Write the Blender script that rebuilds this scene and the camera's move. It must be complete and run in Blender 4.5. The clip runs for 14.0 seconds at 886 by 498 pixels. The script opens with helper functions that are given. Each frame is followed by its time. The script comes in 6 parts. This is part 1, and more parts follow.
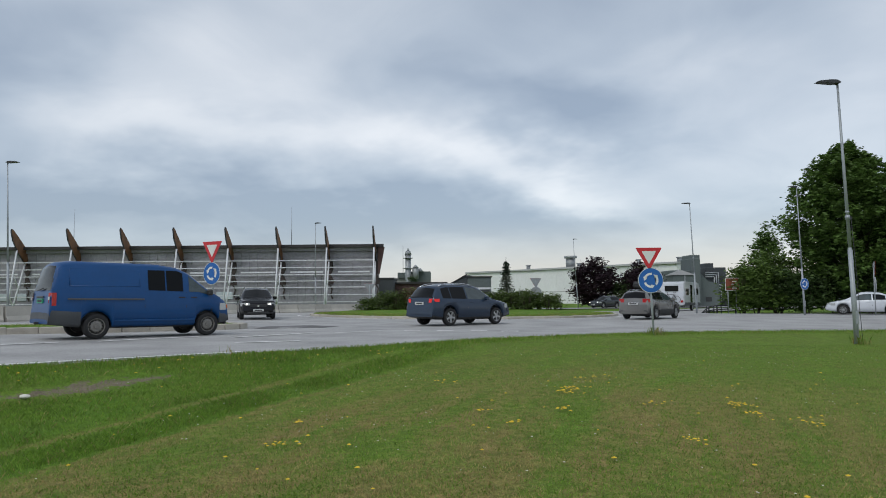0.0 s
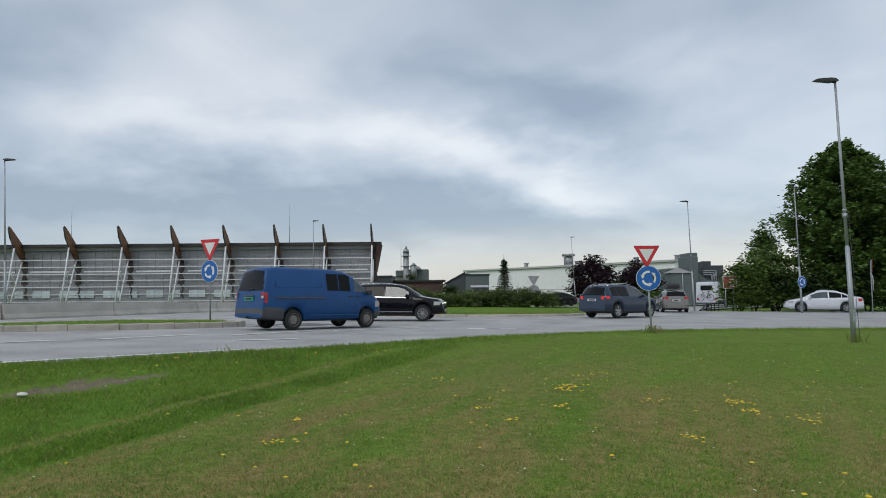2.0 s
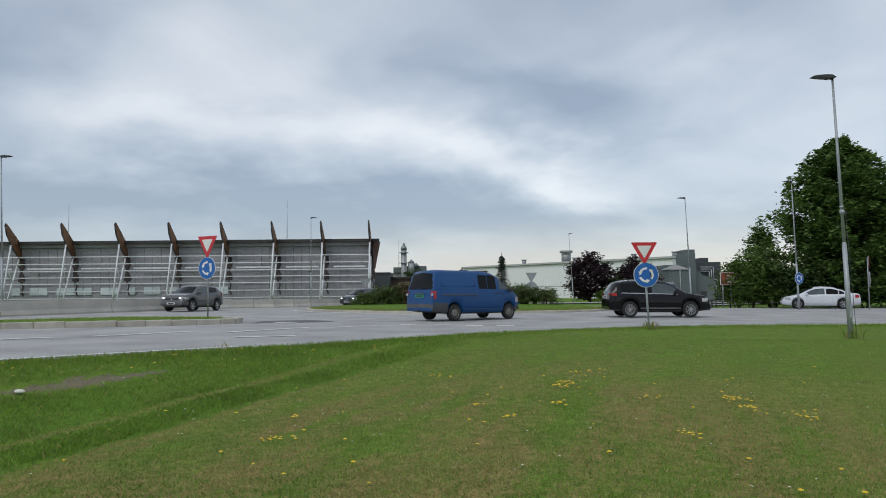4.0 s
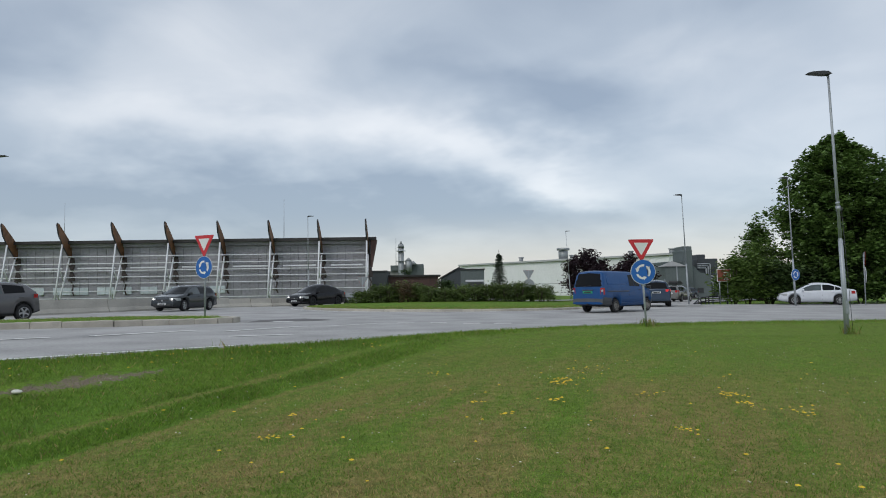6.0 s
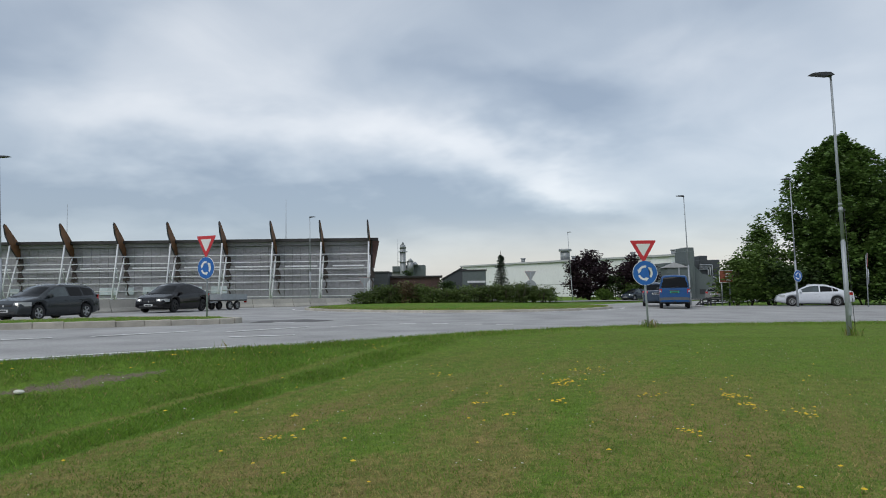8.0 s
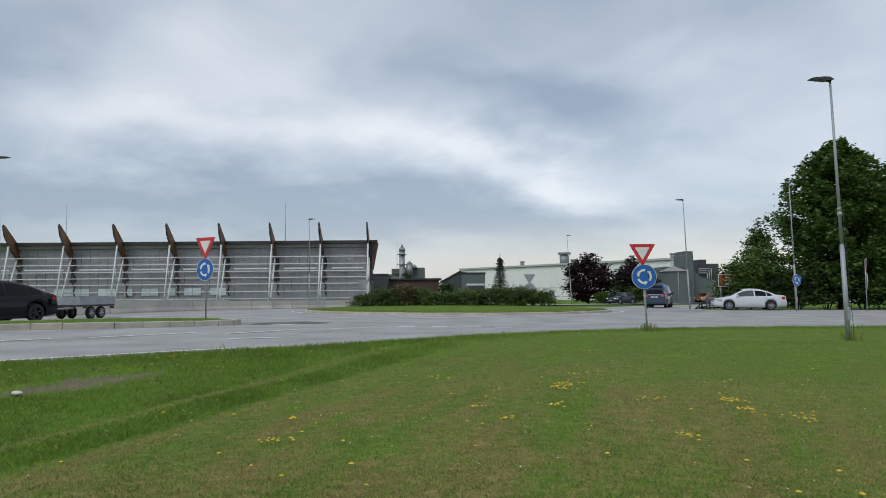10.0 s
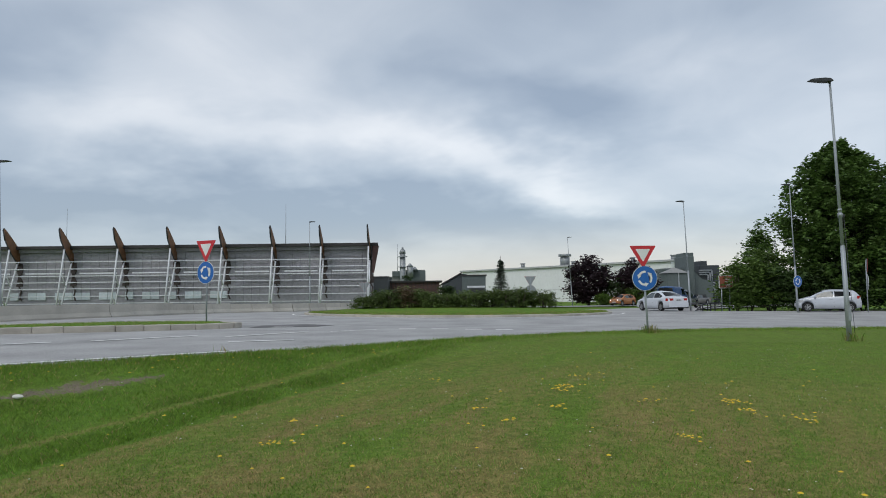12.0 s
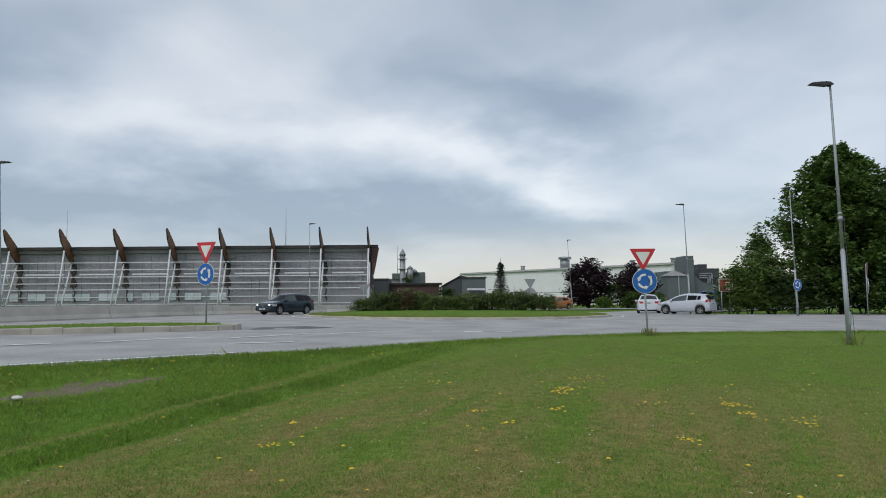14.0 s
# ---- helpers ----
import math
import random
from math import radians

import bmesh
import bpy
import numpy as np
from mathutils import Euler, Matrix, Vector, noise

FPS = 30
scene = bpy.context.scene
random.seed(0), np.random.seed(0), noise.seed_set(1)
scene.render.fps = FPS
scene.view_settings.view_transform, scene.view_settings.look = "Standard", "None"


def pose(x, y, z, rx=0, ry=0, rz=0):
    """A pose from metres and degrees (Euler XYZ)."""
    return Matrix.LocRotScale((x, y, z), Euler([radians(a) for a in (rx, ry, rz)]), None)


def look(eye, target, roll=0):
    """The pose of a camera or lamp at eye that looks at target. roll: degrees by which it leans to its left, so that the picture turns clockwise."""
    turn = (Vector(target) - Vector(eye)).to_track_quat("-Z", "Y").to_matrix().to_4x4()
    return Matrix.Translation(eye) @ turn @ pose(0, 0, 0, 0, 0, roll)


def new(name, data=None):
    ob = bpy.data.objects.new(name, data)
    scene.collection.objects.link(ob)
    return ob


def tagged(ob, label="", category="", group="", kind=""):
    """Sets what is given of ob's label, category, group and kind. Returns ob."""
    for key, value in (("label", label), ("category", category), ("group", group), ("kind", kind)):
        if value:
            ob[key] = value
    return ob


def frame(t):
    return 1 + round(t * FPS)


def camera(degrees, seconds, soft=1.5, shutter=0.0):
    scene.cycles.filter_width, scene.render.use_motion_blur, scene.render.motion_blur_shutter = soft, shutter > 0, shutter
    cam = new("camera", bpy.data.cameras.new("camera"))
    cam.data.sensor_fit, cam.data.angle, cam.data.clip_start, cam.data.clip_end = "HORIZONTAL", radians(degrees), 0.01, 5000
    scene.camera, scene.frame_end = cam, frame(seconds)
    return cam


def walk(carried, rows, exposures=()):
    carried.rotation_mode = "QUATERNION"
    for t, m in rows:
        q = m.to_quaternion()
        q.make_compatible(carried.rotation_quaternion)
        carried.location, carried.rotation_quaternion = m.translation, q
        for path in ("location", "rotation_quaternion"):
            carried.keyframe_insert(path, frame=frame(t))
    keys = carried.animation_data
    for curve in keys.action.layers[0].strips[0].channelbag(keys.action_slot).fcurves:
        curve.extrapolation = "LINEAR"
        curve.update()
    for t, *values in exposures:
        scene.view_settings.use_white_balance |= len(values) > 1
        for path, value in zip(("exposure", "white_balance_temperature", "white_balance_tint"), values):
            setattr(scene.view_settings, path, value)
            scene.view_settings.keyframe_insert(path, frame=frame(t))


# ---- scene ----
cam = camera(66, 14.0, soft=1.0)
EYE = Vector((0.0, 0.0, 1.1))


def aim(yaw, pitch, roll):
    """The held camera's pose: degrees to the right, up, and of lean."""
    y, p = radians(yaw), radians(pitch)
    way = Vector((math.sin(y) * math.cos(p), math.cos(y) * math.cos(p), math.sin(p)))
    return look(EYE, EYE + way, roll)


walk(cam, [
    (0, aim(0.000, 3.980, -0.500)),
    (0.5, aim(0.008, 3.953, -0.473)),
    (1, aim(0.019, 3.883, -0.375)),
    (1.5, aim(0.069, 3.818, -0.421)),
    (2, aim(0.167, 3.802, -0.491)),
    (2.5, aim(0.248, 3.816, -0.524)),
    (3, aim(0.304, 3.747, -0.442)),
    (5.5, aim(0.541, 3.336, -0.784)),
    (6, aim(0.593, 3.354, -0.822)),
    (6.5, aim(0.557, 3.403, -0.800)),
    (7, aim(0.501, 3.430, -0.739)),
    (7.5, aim(0.503, 3.423, -0.710)),
    (8, aim(0.437, 3.431, -0.746)),
    (10.5, aim(0.514, 3.744, -0.470)),
    (11, aim(0.512, 3.822, -0.496)),
    (11.5, aim(0.494, 3.840, -0.605)),
    (12, aim(0.463, 3.849, -0.674)),
    (12.5, aim(0.514, 3.880, -0.461)),
    (13, aim(0.464, 3.992, -0.374)),
    (13.5, aim(0.437, 4.009, -0.320)),
    (14, aim(0.463, 4.046, -0.495)),
])

# ---- world and light: high overcast, soft sun behind the cloud ----
def make_world():
    w = bpy.data.worlds.new("overcast_sky")
    scene.world = w
    w.use_nodes = True
    nt = w.node_tree
    N, L = nt.nodes, nt.links
    N.clear()
    out = N.new("ShaderNodeOutputWorld")
    bg = N.new("ShaderNodeBackground")
    L.new(bg.outputs[0], out.inputs[0])
    sky = N.new("ShaderNodeTexSky")
    sky.sky_type, sky.sun_disc = "NISHITA", False
    sky.sun_elevation, sky.sun_rotation = radians(48), radians(215)
    tc = N.new("ShaderNodeTexCoord")
    sep = N.new("ShaderNodeSeparateXYZ")
    L.new(tc.outputs["Generated"], sep.inputs[0])

    def math_node(op, a, b=None, c=None, clamp=False):
        n = N.new("ShaderNodeMath")
        n.operation, n.use_clamp = op, clamp
        for i, v in enumerate((a, b, c)):
            if v is None:
                continue
            if isinstance(v, (int, float)):
                n.inputs[i].default_value = v
            else:
                L.new(v, n.inputs[i])
        return n.outputs[0]

    x, y, z = sep.outputs
    up = math_node("ADD", math_node("MAXIMUM", z, 0.0), 0.30)
    px, py = math_node("DIVIDE", x, up), math_node("DIVIDE", y, up)
    comb = N.new("ShaderNodeCombineXYZ")
    L.new(px, comb.inputs[0]), L.new(py, comb.inputs[1])

    def cloud(scale, detail, offset, stretch, dist=0.0, rough=0.55):
        m = N.new("ShaderNodeMapping")
        m.inputs["Location"].default_value = offset
        m.inputs["Scale"].default_value = stretch
        m.inputs["Rotation"].default_value = (0, 0, radians(20))
        L.new(comb.outputs[0], m.inputs[0])
        n = N.new("ShaderNodeTexNoise")
        n.inputs["Scale"].default_value, n.inputs["Detail"].default_value = scale, detail
        n.inputs["Distortion"].default_value, n.inputs["Roughness"].default_value = dist, rough
        L.new(m.outputs[0], n.inputs["Vector"])
        return n.outputs["Fac"]

    big = cloud(1.0, 3.0, (CLOUD_AT[0], CLOUD_AT[1], 0), (1.0, 1.0, 1), 0.3)
    fine = cloud(3.0, 7.0, (1.7, 5.2, 0), (0.9, 1.0, 1), 0.5, 0.5)
    # cloud masses of the northern sky, their outlines broken up by noise
    front = math_node("MAXIMUM", y, 0.02)
    warp_u, warp_v = cloud(2.2, 4.0, (7.1, 2.2, 0), (1, 1, 1)), cloud(2.6, 4.0, (3.3, 9.2, 0), (1, 1, 1))
    u = math_node("ADD", math_node("DIVIDE", x, front), math_node("MULTIPLY_ADD", warp_u, 0.30, -0.15))
    v = math_node("ADD", math_node("DIVIDE", z, front), math_node("MULTIPLY_ADD", warp_v, 0.16, -0.08))

    def mass(u0, v0, ru, rv, turn, amount):
        c, sn = math.cos(radians(turn)), math.sin(radians(turn))
        du, dv = math_node("SUBTRACT", u, u0), math_node("SUBTRACT", v, v0)
        a = math_node("ADD", math_node("MULTIPLY", du, c / ru), math_node("MULTIPLY", dv, sn / ru))
        b = math_node("ADD", math_node("MULTIPLY", du, -sn / rv), math_node("MULTIPLY", dv, c / rv))
        r2 = math_node("ADD", math_node("MULTIPLY", a, a), math_node("MULTIPLY", b, b))
        return math_node("MULTIPLY", math_node("POWER", 2.718, math_node("MULTIPLY", r2, -1.0)), amount)

    mix = math_node("ADD", math_node("MULTIPLY_ADD", big, 0.40, 0.235), math_node("MULTIPLY", fine, 0.24))
    for m in CLOUD_MASSES:
        mix = math_node("ADD", mix, mass(*m))
    ramp = N.new("ShaderNodeValToRGB")
    e = ramp.color_ramp.elements
    e[0].position, e[0].color = 0.40, (0.27, 0.322, 0.395, 1)
    e[1].position, e[1].color = 0.76, (0.74, 0.755, 0.772, 1)
    m1 = e.new(0.52)
    m1.color = (0.40, 0.452, 0.515, 1)
    m2 = e.new(0.64)
    m2.color = (0.56, 0.597, 0.64, 1)
    L.new(mix, ramp.inputs[0])
    # thinner, warm haze close to the horizon
    low = N.new("ShaderNodeMapRange")
    low.inputs["From Min"].default_value, low.inputs["From Max"].default_value = 0.02, 0.12
    low.inputs["To Min"].default_value, low.inputs["To Max"].default_value = 0.62, 0.0
    low.interpolation_type = "SMOOTHSTEP"
    L.new(z, low.inputs[0])
    warm = N.new("ShaderNodeMix")
    warm.data_type = "RGBA"
    warm.inputs["B"].default_value = (0.70, 0.65, 0.585, 1)
    east = N.new("ShaderNodeMapRange")
    east.inputs["From Min"].default_value, east.inputs["From Max"].default_value = -0.35, 0.05
    L.new(x, east.inputs[0])
    L.new(math_node("MULTIPLY", low.outputs[0], east.outputs[0]), warm.inputs["Factor"])
    L.new(ramp.outputs[0], warm.inputs["A"])
    # a trace of the clear sky behind
    dim = N.new("ShaderNodeMix")
    dim.data_type, dim.blend_type = "RGBA", "ADD"
    dim.inputs["Factor"].default_value = 0.03
    L.new(warm.outputs["Result"], dim.inputs["A"])
    L.new(sky.outputs[0], dim.inputs["B"])
    L.new(dim.outputs["Result"], bg.inputs[0])
    bg.inputs[1].default_value = SKY_STRENGTH


CLOUD_AT = (3.1, 0.4)
# across, up, half width, half height (tangents), turn, lighter or darker
CLOUD_MASSES = ((-0.42, 0.255, 0.20, 0.045, -4, 0.13), (-0.08, 0.235, 0.24, 0.035, -8, 0.12), (0.20, 0.155, 0.20, 0.035, -24, 0.13), (-0.30, 0.36, 0.30, 0.05, 3, 0.05),
                (0.50, 0.20, 0.16, 0.10, 10, 0.03), (0.42, 0.37, 0.25, 0.03, 14, 0.06), (-0.22, 0.125, 0.30, 0.05, -4, -0.17), (0.19, 0.265, 0.14, 0.06, -14, -0.15),
                (0.02, 0.33, 0.22, 0.03, -10, -0.06), (0.56, 0.40, 0.14, 0.05, 8, -0.09), (-0.60, 0.15, 0.24, 0.06, 0, -0.15), (-0.62, 0.37, 0.16, 0.08, 20, -0.13), (-0.35, 0.05, 0.5, 0.05, 0, -0.10), (0.30, 0.085, 0.3, 0.045, -6, -0.10))
SKY_STRENGTH = 1.0
make_world()
sun = new("sun", bpy.data.lights.new("sun", "SUN"))
sun.data.energy, sun.data.angle, sun.data.color = 1.1, radians(30), (1.0, 0.96, 0.9)
sun.matrix_world = look((0, 0, 60), Vector((0, 0, 60)) - Vector((math.cos(radians(48)) * math.sin(radians(215)), math.cos(radians(48)) * math.cos(radians(215)), math.sin(radians(48)))))
scene.view_settings.exposure = 0.0


# ---- materials ----
def material(name, color, rough=0.7, metal=0.0, vary=0.12, scale=3.0, fine=40.0, bump=0.2, tint=None, coat=0.0, island=0.0, obj=False, spec=0.5, height=0.01):
    """A surface with variation at two scales, relief, and optional change from piece to piece."""
    m = bpy.data.materials.new(name)
    m.use_nodes = True
    nt = m.node_tree
    N, L = nt.nodes, nt.links
    b = N["Principled BSDF"]
    b.inputs["Roughness"].default_value, b.inputs["Metallic"].default_value = rough, metal
    b.inputs["Coat Weight"].default_value, b.inputs["Specular IOR Level"].default_value = coat, spec
    b.inputs["Coat Roughness"].default_value = 0.05
    tc = N.new("ShaderNodeTexCoord")
    geo = N.new("ShaderNodeNewGeometry")
    src = tc.outputs["Object"] if obj else geo.outputs["Position"]
    n1, n2 = N.new("ShaderNodeTexNoise"), N.new("ShaderNodeTexNoise")
    n1.inputs["Scale"].default_value, n1.inputs["Detail"].default_value = scale, 4
    n2.inputs["Scale"].default_value, n2.inputs["Detail"].default_value = fine, 3
    L.new(src, n1.inputs["Vector"]), L.new(src, n2.inputs["Vector"])
    mix = N.new("ShaderNodeMix")
    mix.data_type = "RGBA"
    c = Vector(color)
    t = Vector(tint) if tint else c * (1 - 2.2 * vary)
    mix.inputs["A"].default_value, mix.inputs["B"].default_value = (*(c * (1 + vary)), 1), (*t, 1)
    add = N.new("ShaderNodeMath")
    add.operation = "MULTIPLY_ADD"
    add.inputs[1].default_value, add.inputs[2].default_value = 0.45, 0.0
    L.new(n2.outputs["Fac"], add.inputs[0])
    add2 = N.new("ShaderNodeMath")
    add2.operation = "MULTIPLY_ADD"
    add2.inputs[1].default_value = 0.6
    L.new(n1.outputs["Fac"], add2.inputs[0]), L.new(add.outputs[0], add2.inputs[2])
    rng = N.new("ShaderNodeMapRange")
    rng.inputs["From Min"].default_value, rng.inputs["From Max"].default_value = 0.33, 0.72
    L.new(add2.outputs[0], rng.inputs[0])
    fac = rng.outputs[0]
    L.new(fac, mix.inputs["Factor"])
    col = mix.outputs["Result"]
    if island:
        hsv = N.new("ShaderNodeHueSaturation")
        mr = N.new("ShaderNodeMapRange")
        mr.inputs["To Min"].default_value, mr.inputs["To Max"].default_value = 1 - island, 1 + island
        L.new(geo.outputs["Random Per Island"], mr.inputs[0])
        oi = N.new("ShaderNodeObjectInfo")
        mr2 = N.new("ShaderNodeMapRange")
        mr2.inputs["To Min"].default_value, mr2.inputs["To Max"].default_value = 1 - island * 0.6, 1 + island * 0.6
        L.new(oi.outputs["Random"], mr2.inputs[0])
        mu = N.new("ShaderNodeMath")
        mu.operation = "MULTIPLY"
        L.new(mr.outputs[0], mu.inputs[0]), L.new(mr2.outputs[0], mu.inputs[1])
        L.new(mu.outputs[0], hsv.inputs["Value"]), L.new(col, hsv.inputs["Color"])
        col = hsv.outputs[0]
    L.new(col, b.inputs["Base Color"])
    if bump:
        bp = N.new("ShaderNodeBump")
        bp.inputs["Strength"].default_value, bp.inputs["Distance"].default_value = bump, height
        L.new(n2.outputs["Fac"], bp.inputs["Height"]), L.new(bp.outputs[0], b.inputs["Normal"])
    return m


def leaf_material(name, color, vary=0.35):
    m = material(name, color, 0.55, vary=0.15, scale=0.7, fine=6, bump=0, island=vary, spec=0.3)
    nt = m.node_tree
    b = nt.nodes["Principled BSDF"]
    src = b.inputs["Base Color"].links[0].from_socket
    tr = nt.nodes.new("ShaderNodeBsdfTranslucent")
    mx = nt.nodes.new("ShaderNodeMixShader")
    mx.inputs[0].default_value = 0.3
    nt.links.new(src, tr.inputs[0])
    nt.links.new(b.outputs[0], mx.inputs[1]), nt.links.new(tr.outputs[0], mx.inputs[2])
    nt.links.new(mx.outputs[0], nt.nodes["Material Output"].inputs[0])
    return m


def glow(name, color, strength):
    m = bpy.data.materials.new(name)
    m.use_nodes = True
    b = m.node_tree.nodes["Principled BSDF"]
    b.inputs["Base Color"].default_value = (*color, 1)
    b.inputs["Emission Color"].default_value, b.inputs["Emission Strength"].default_value = (*color, 1), strength
    return m


ASPHALT = material("asphalt", (0.345, 0.343, 0.338), 0.85, vary=0.25, scale=0.5, fine=20, bump=0.8, tint=(0.215, 0.213, 0.21))
PATCH = material("fresh_asphalt", (0.135, 0.13, 0.132), 0.85, vary=0.15, scale=0.6, fine=90, bump=0.3)
PAINT = material("road_paint", (0.82, 0.82, 0.80), 0.7, vary=0.05, scale=2.0, fine=60, tint=(0.66, 0.66, 0.65), bump=0.2)
KERB = material("kerb_granite", (0.43, 0.40, 0.345), 0.85, vary=0.15, scale=2.5, fine=60, bump=0.4, island=0.16)
CONCRETE = material("concrete", (0.50, 0.475, 0.42), 0.9, vary=0.15, scale=0.8, fine=25, bump=0.3, island=0.1)
LAWN = material("mown_grass", (0.112, 0.198, 0.024), 0.95, vary=0.2, scale=1.6, fine=26, bump=1.0, tint=(0.125, 0.168, 0.034), spec=0.12, height=0.05)


def lawn_wear(m, straw, lush, soil):
    """Kinds of grass in the lawn: a lush strip in the ditch between straw-coloured mower lines, dry streaks that follow it, a worn bare place."""
    nt = m.node_tree
    N, L = nt.nodes, nt.links
    b = N["Principled BSDF"]
    col = b.inputs["Base Color"].links[0].from_socket
    geo, sep = N.new("ShaderNodeNewGeometry"), N.new("ShaderNodeSeparateXYZ")
    L.new(geo.outputs["Position"], sep.inputs[0])
    x, y = sep.outputs[0], sep.outputs[1]

    def do(op, a, c=None, d=None):
        n = N.new("ShaderNodeMath")
        n.operation = op
        for k, q in enumerate((a, c, d)):
            if q is None:
                continue
            if isinstance(q, (int, float)):
                n.inputs[k].default_value = q
            else:
                L.new(q, n.inputs[k])
        return n.outputs[0]

    def step(q, a, c, lo=0.0, hi=1.0):
        n = N.new("ShaderNodeMapRange")
        n.interpolation_type = "SMOOTHSTEP"
        for k, val in enumerate((a, c, lo, hi)):
            n.inputs[k + 1].default_value = val
        L.new(q, n.inputs[0])
        return n.outputs[0]

    def speckle(vec, scale, detail=5, rough=0.6):
        n = N.new("ShaderNodeTexNoise")
        n.inputs["Scale"].default_value, n.inputs["Detail"].default_value, n.inputs["Roughness"].default_value = scale, detail, rough
        L.new(vec, n.inputs["Vector"])
        return n.outputs["Fac"]

    def blend(fac, colour):
        nonlocal col
        mx = N.new("ShaderNodeMix")
        mx.data_type = "RGBA"
        mx.inputs["B"].default_value = (*colour, 1)
        L.new(fac, mx.inputs["Factor"]), L.new(col, mx.inputs["A"])
        col = mx.outputs["Result"]

    pos = geo.outputs["Position"]
    rough = speckle(pos, 2.2)
    # distance to the right of the mower line, which bends with the ditch
    bend = do("MULTIPLY", do("SUBTRACT", y, 5.8), do("MULTIPLY_ADD", do("SUBTRACT", y, 9.4), 0.018, 0.347))
    d = do("ADD", do("SUBTRACT", do("ADD", x, 3.75), bend), do("MULTIPLY_ADD", rough, 0.5, -0.25))
    comb = N.new("ShaderNodeCombineXYZ")
    L.new(do("MULTIPLY", d, 1.5), comb.inputs[0]), L.new(do("MULTIPLY", y, 0.16), comb.inputs[1])
    streak = speckle(comb.outputs[0], 1.1, 6, 0.62)
    patch = speckle(pos, 0.45, 4, 0.6)
    tuft = speckle(pos, 7.0, 4, 0.7)
    right = step(d, -0.1, 0.5)
    near = step(y, 17.0, 6.0)
    east = step(x, 8.0, 1.0, 0.35, 1.0)
    dry = do("MULTIPLY", do("MULTIPLY", step(do("ADD", do("MULTIPLY", streak, 0.55), do("ADD", do("MULTIPLY", patch, 0.3), do("MULTIPLY", tuft, 0.25))), 0.46, 0.64), right), do("MULTIPLY", do("MULTIPLY_ADD", near, 0.85, 0.15), east))
    blend(dry, straw)
    # lush strip and its two pale borders
    fade = step(y, 15.5, 9.5)
    strip = do("MULTIPLY", do("MULTIPLY", step(d, 0.02, -0.10), step(d, -0.95, -0.75)), fade)
    blend(do("MULTIPLY", strip, 0.3), lush)
    for at, wide in ((0.08, 0.13), (-1.0, 0.12)):
        off = do("ABSOLUTE", do("SUBTRACT", d, at))
        blend(do("MULTIPLY", do("MULTIPLY", step(off, wide, 0.02), fade), do("MULTIPLY_ADD", tuft, 1.1, 0.0)), straw)
    upper = do("MULTIPLY", step(d, -1.1, -1.4), step(patch, 0.42, 0.58))
    blend(do("MULTIPLY", upper, 0.45), lush)
    # bare place on the verge: along a line, ragged
    along = do("ADD", do("MULTIPLY", do("ADD", x, 5.2), 0.62), do("MULTIPLY", do("SUBTRACT", y, 10.0), 0.78))
    cross = do("ADD", do("MULTIPLY", do("ADD", x, 5.2), -0.78), do("MULTIPLY", do("SUBTRACT", y, 10.0), 0.62))
    worn = do("ADD", do("ADD", do("MULTIPLY", do("ABSOLUTE", along), 0.42), do("MULTIPLY", do("ABSOLUTE", cross), 2.2)), do("MULTIPLY_ADD", tuft, 1.6, do("MULTIPLY_ADD", rough, 1.2, -1.4)))
    blend(step(worn, 0.62, 0.30), soil)
    # blades and gaps between them
    grain = speckle(pos, 55.0, 2, 0.7)
    hsv = N.new("ShaderNodeHueSaturation")
    L.new(do("MULTIPLY", step(grain, 0.25, 0.75, 0.6, 1.35), step(tuft, 0.3, 0.7, 0.82, 1.18)), hsv.inputs["Value"])
    L.new(col, hsv.inputs["Color"])
    L.new(hsv.outputs[0], b.inputs["Base Color"])


lawn_wear(LAWN, (0.235, 0.19, 0.07), (0.075, 0.20, 0.018), (0.21, 0.175, 0.13))
BLADE = leaf_material("grass_blade", (0.145, 0.255, 0.032), 0.4)
BLADE_DRY = leaf_material("dry_grass_blade", (0.34, 0.275, 0.11), 0.4)
GALV = material("galvanised_steel", (0.34, 0.37, 0.395), 0.5, 0.35, vary=0.1, scale=3, fine=30, bump=0.05)
DARKMETAL = material("dark_metal", (0.05, 0.052, 0.056), 0.5, 0.3, vary=0.1, bump=0.05)
WHITESTEEL = material("white_painted_steel", (0.68, 0.70, 0.73), 0.5, 0.0, vary=0.08, scale=2, fine=20, bump=0.05)
TIMBER = material("stained_timber", (0.20, 0.095, 0.04), 0.7, vary=0.25, scale=1.2, fine=14, bump=0.3)
# the fins' timber darkened, with the shade put into its colour
TIMBER_SHADED = material("shaded_timber", (0.065, 0.05, 0.048), 0.7, vary=0.25, scale=1.2, fine=14, bump=0.3)
RED = material("sign_red", (0.55, 0.025, 0.035), 0.4, vary=0.05, bump=0.02)
SIGNWHITE = material("sign_white", (0.72, 0.73, 0.72), 0.4, vary=0.04, bump=0.02)
BLUE = material("sign_blue", (0.012, 0.12, 0.42), 0.4, vary=0.05, bump=0.02)
SIGNBACK = material("sign_back_grey", (0.30, 0.32, 0.33), 0.5, 0.4, vary=0.06, bump=0.03)
BROWN = material("sign_brown", (0.22, 0.06, 0.03), 0.5, vary=0.06, bump=0.02)
FACADE = material("facade_glass_mesh", (0.315, 0.312, 0.345), 0.45, vary=0.14, scale=0.25, fine=3, bump=0.03, island=0.07)
# pale base colour paints the sky's reflection in the lowest panes
FACADE_REFLECT = material("facade_sky_reflection_pane", (0.62, 0.70, 0.75), 0.15, vary=0.1, scale=0.5, fine=3, bump=0.0, island=0.2)
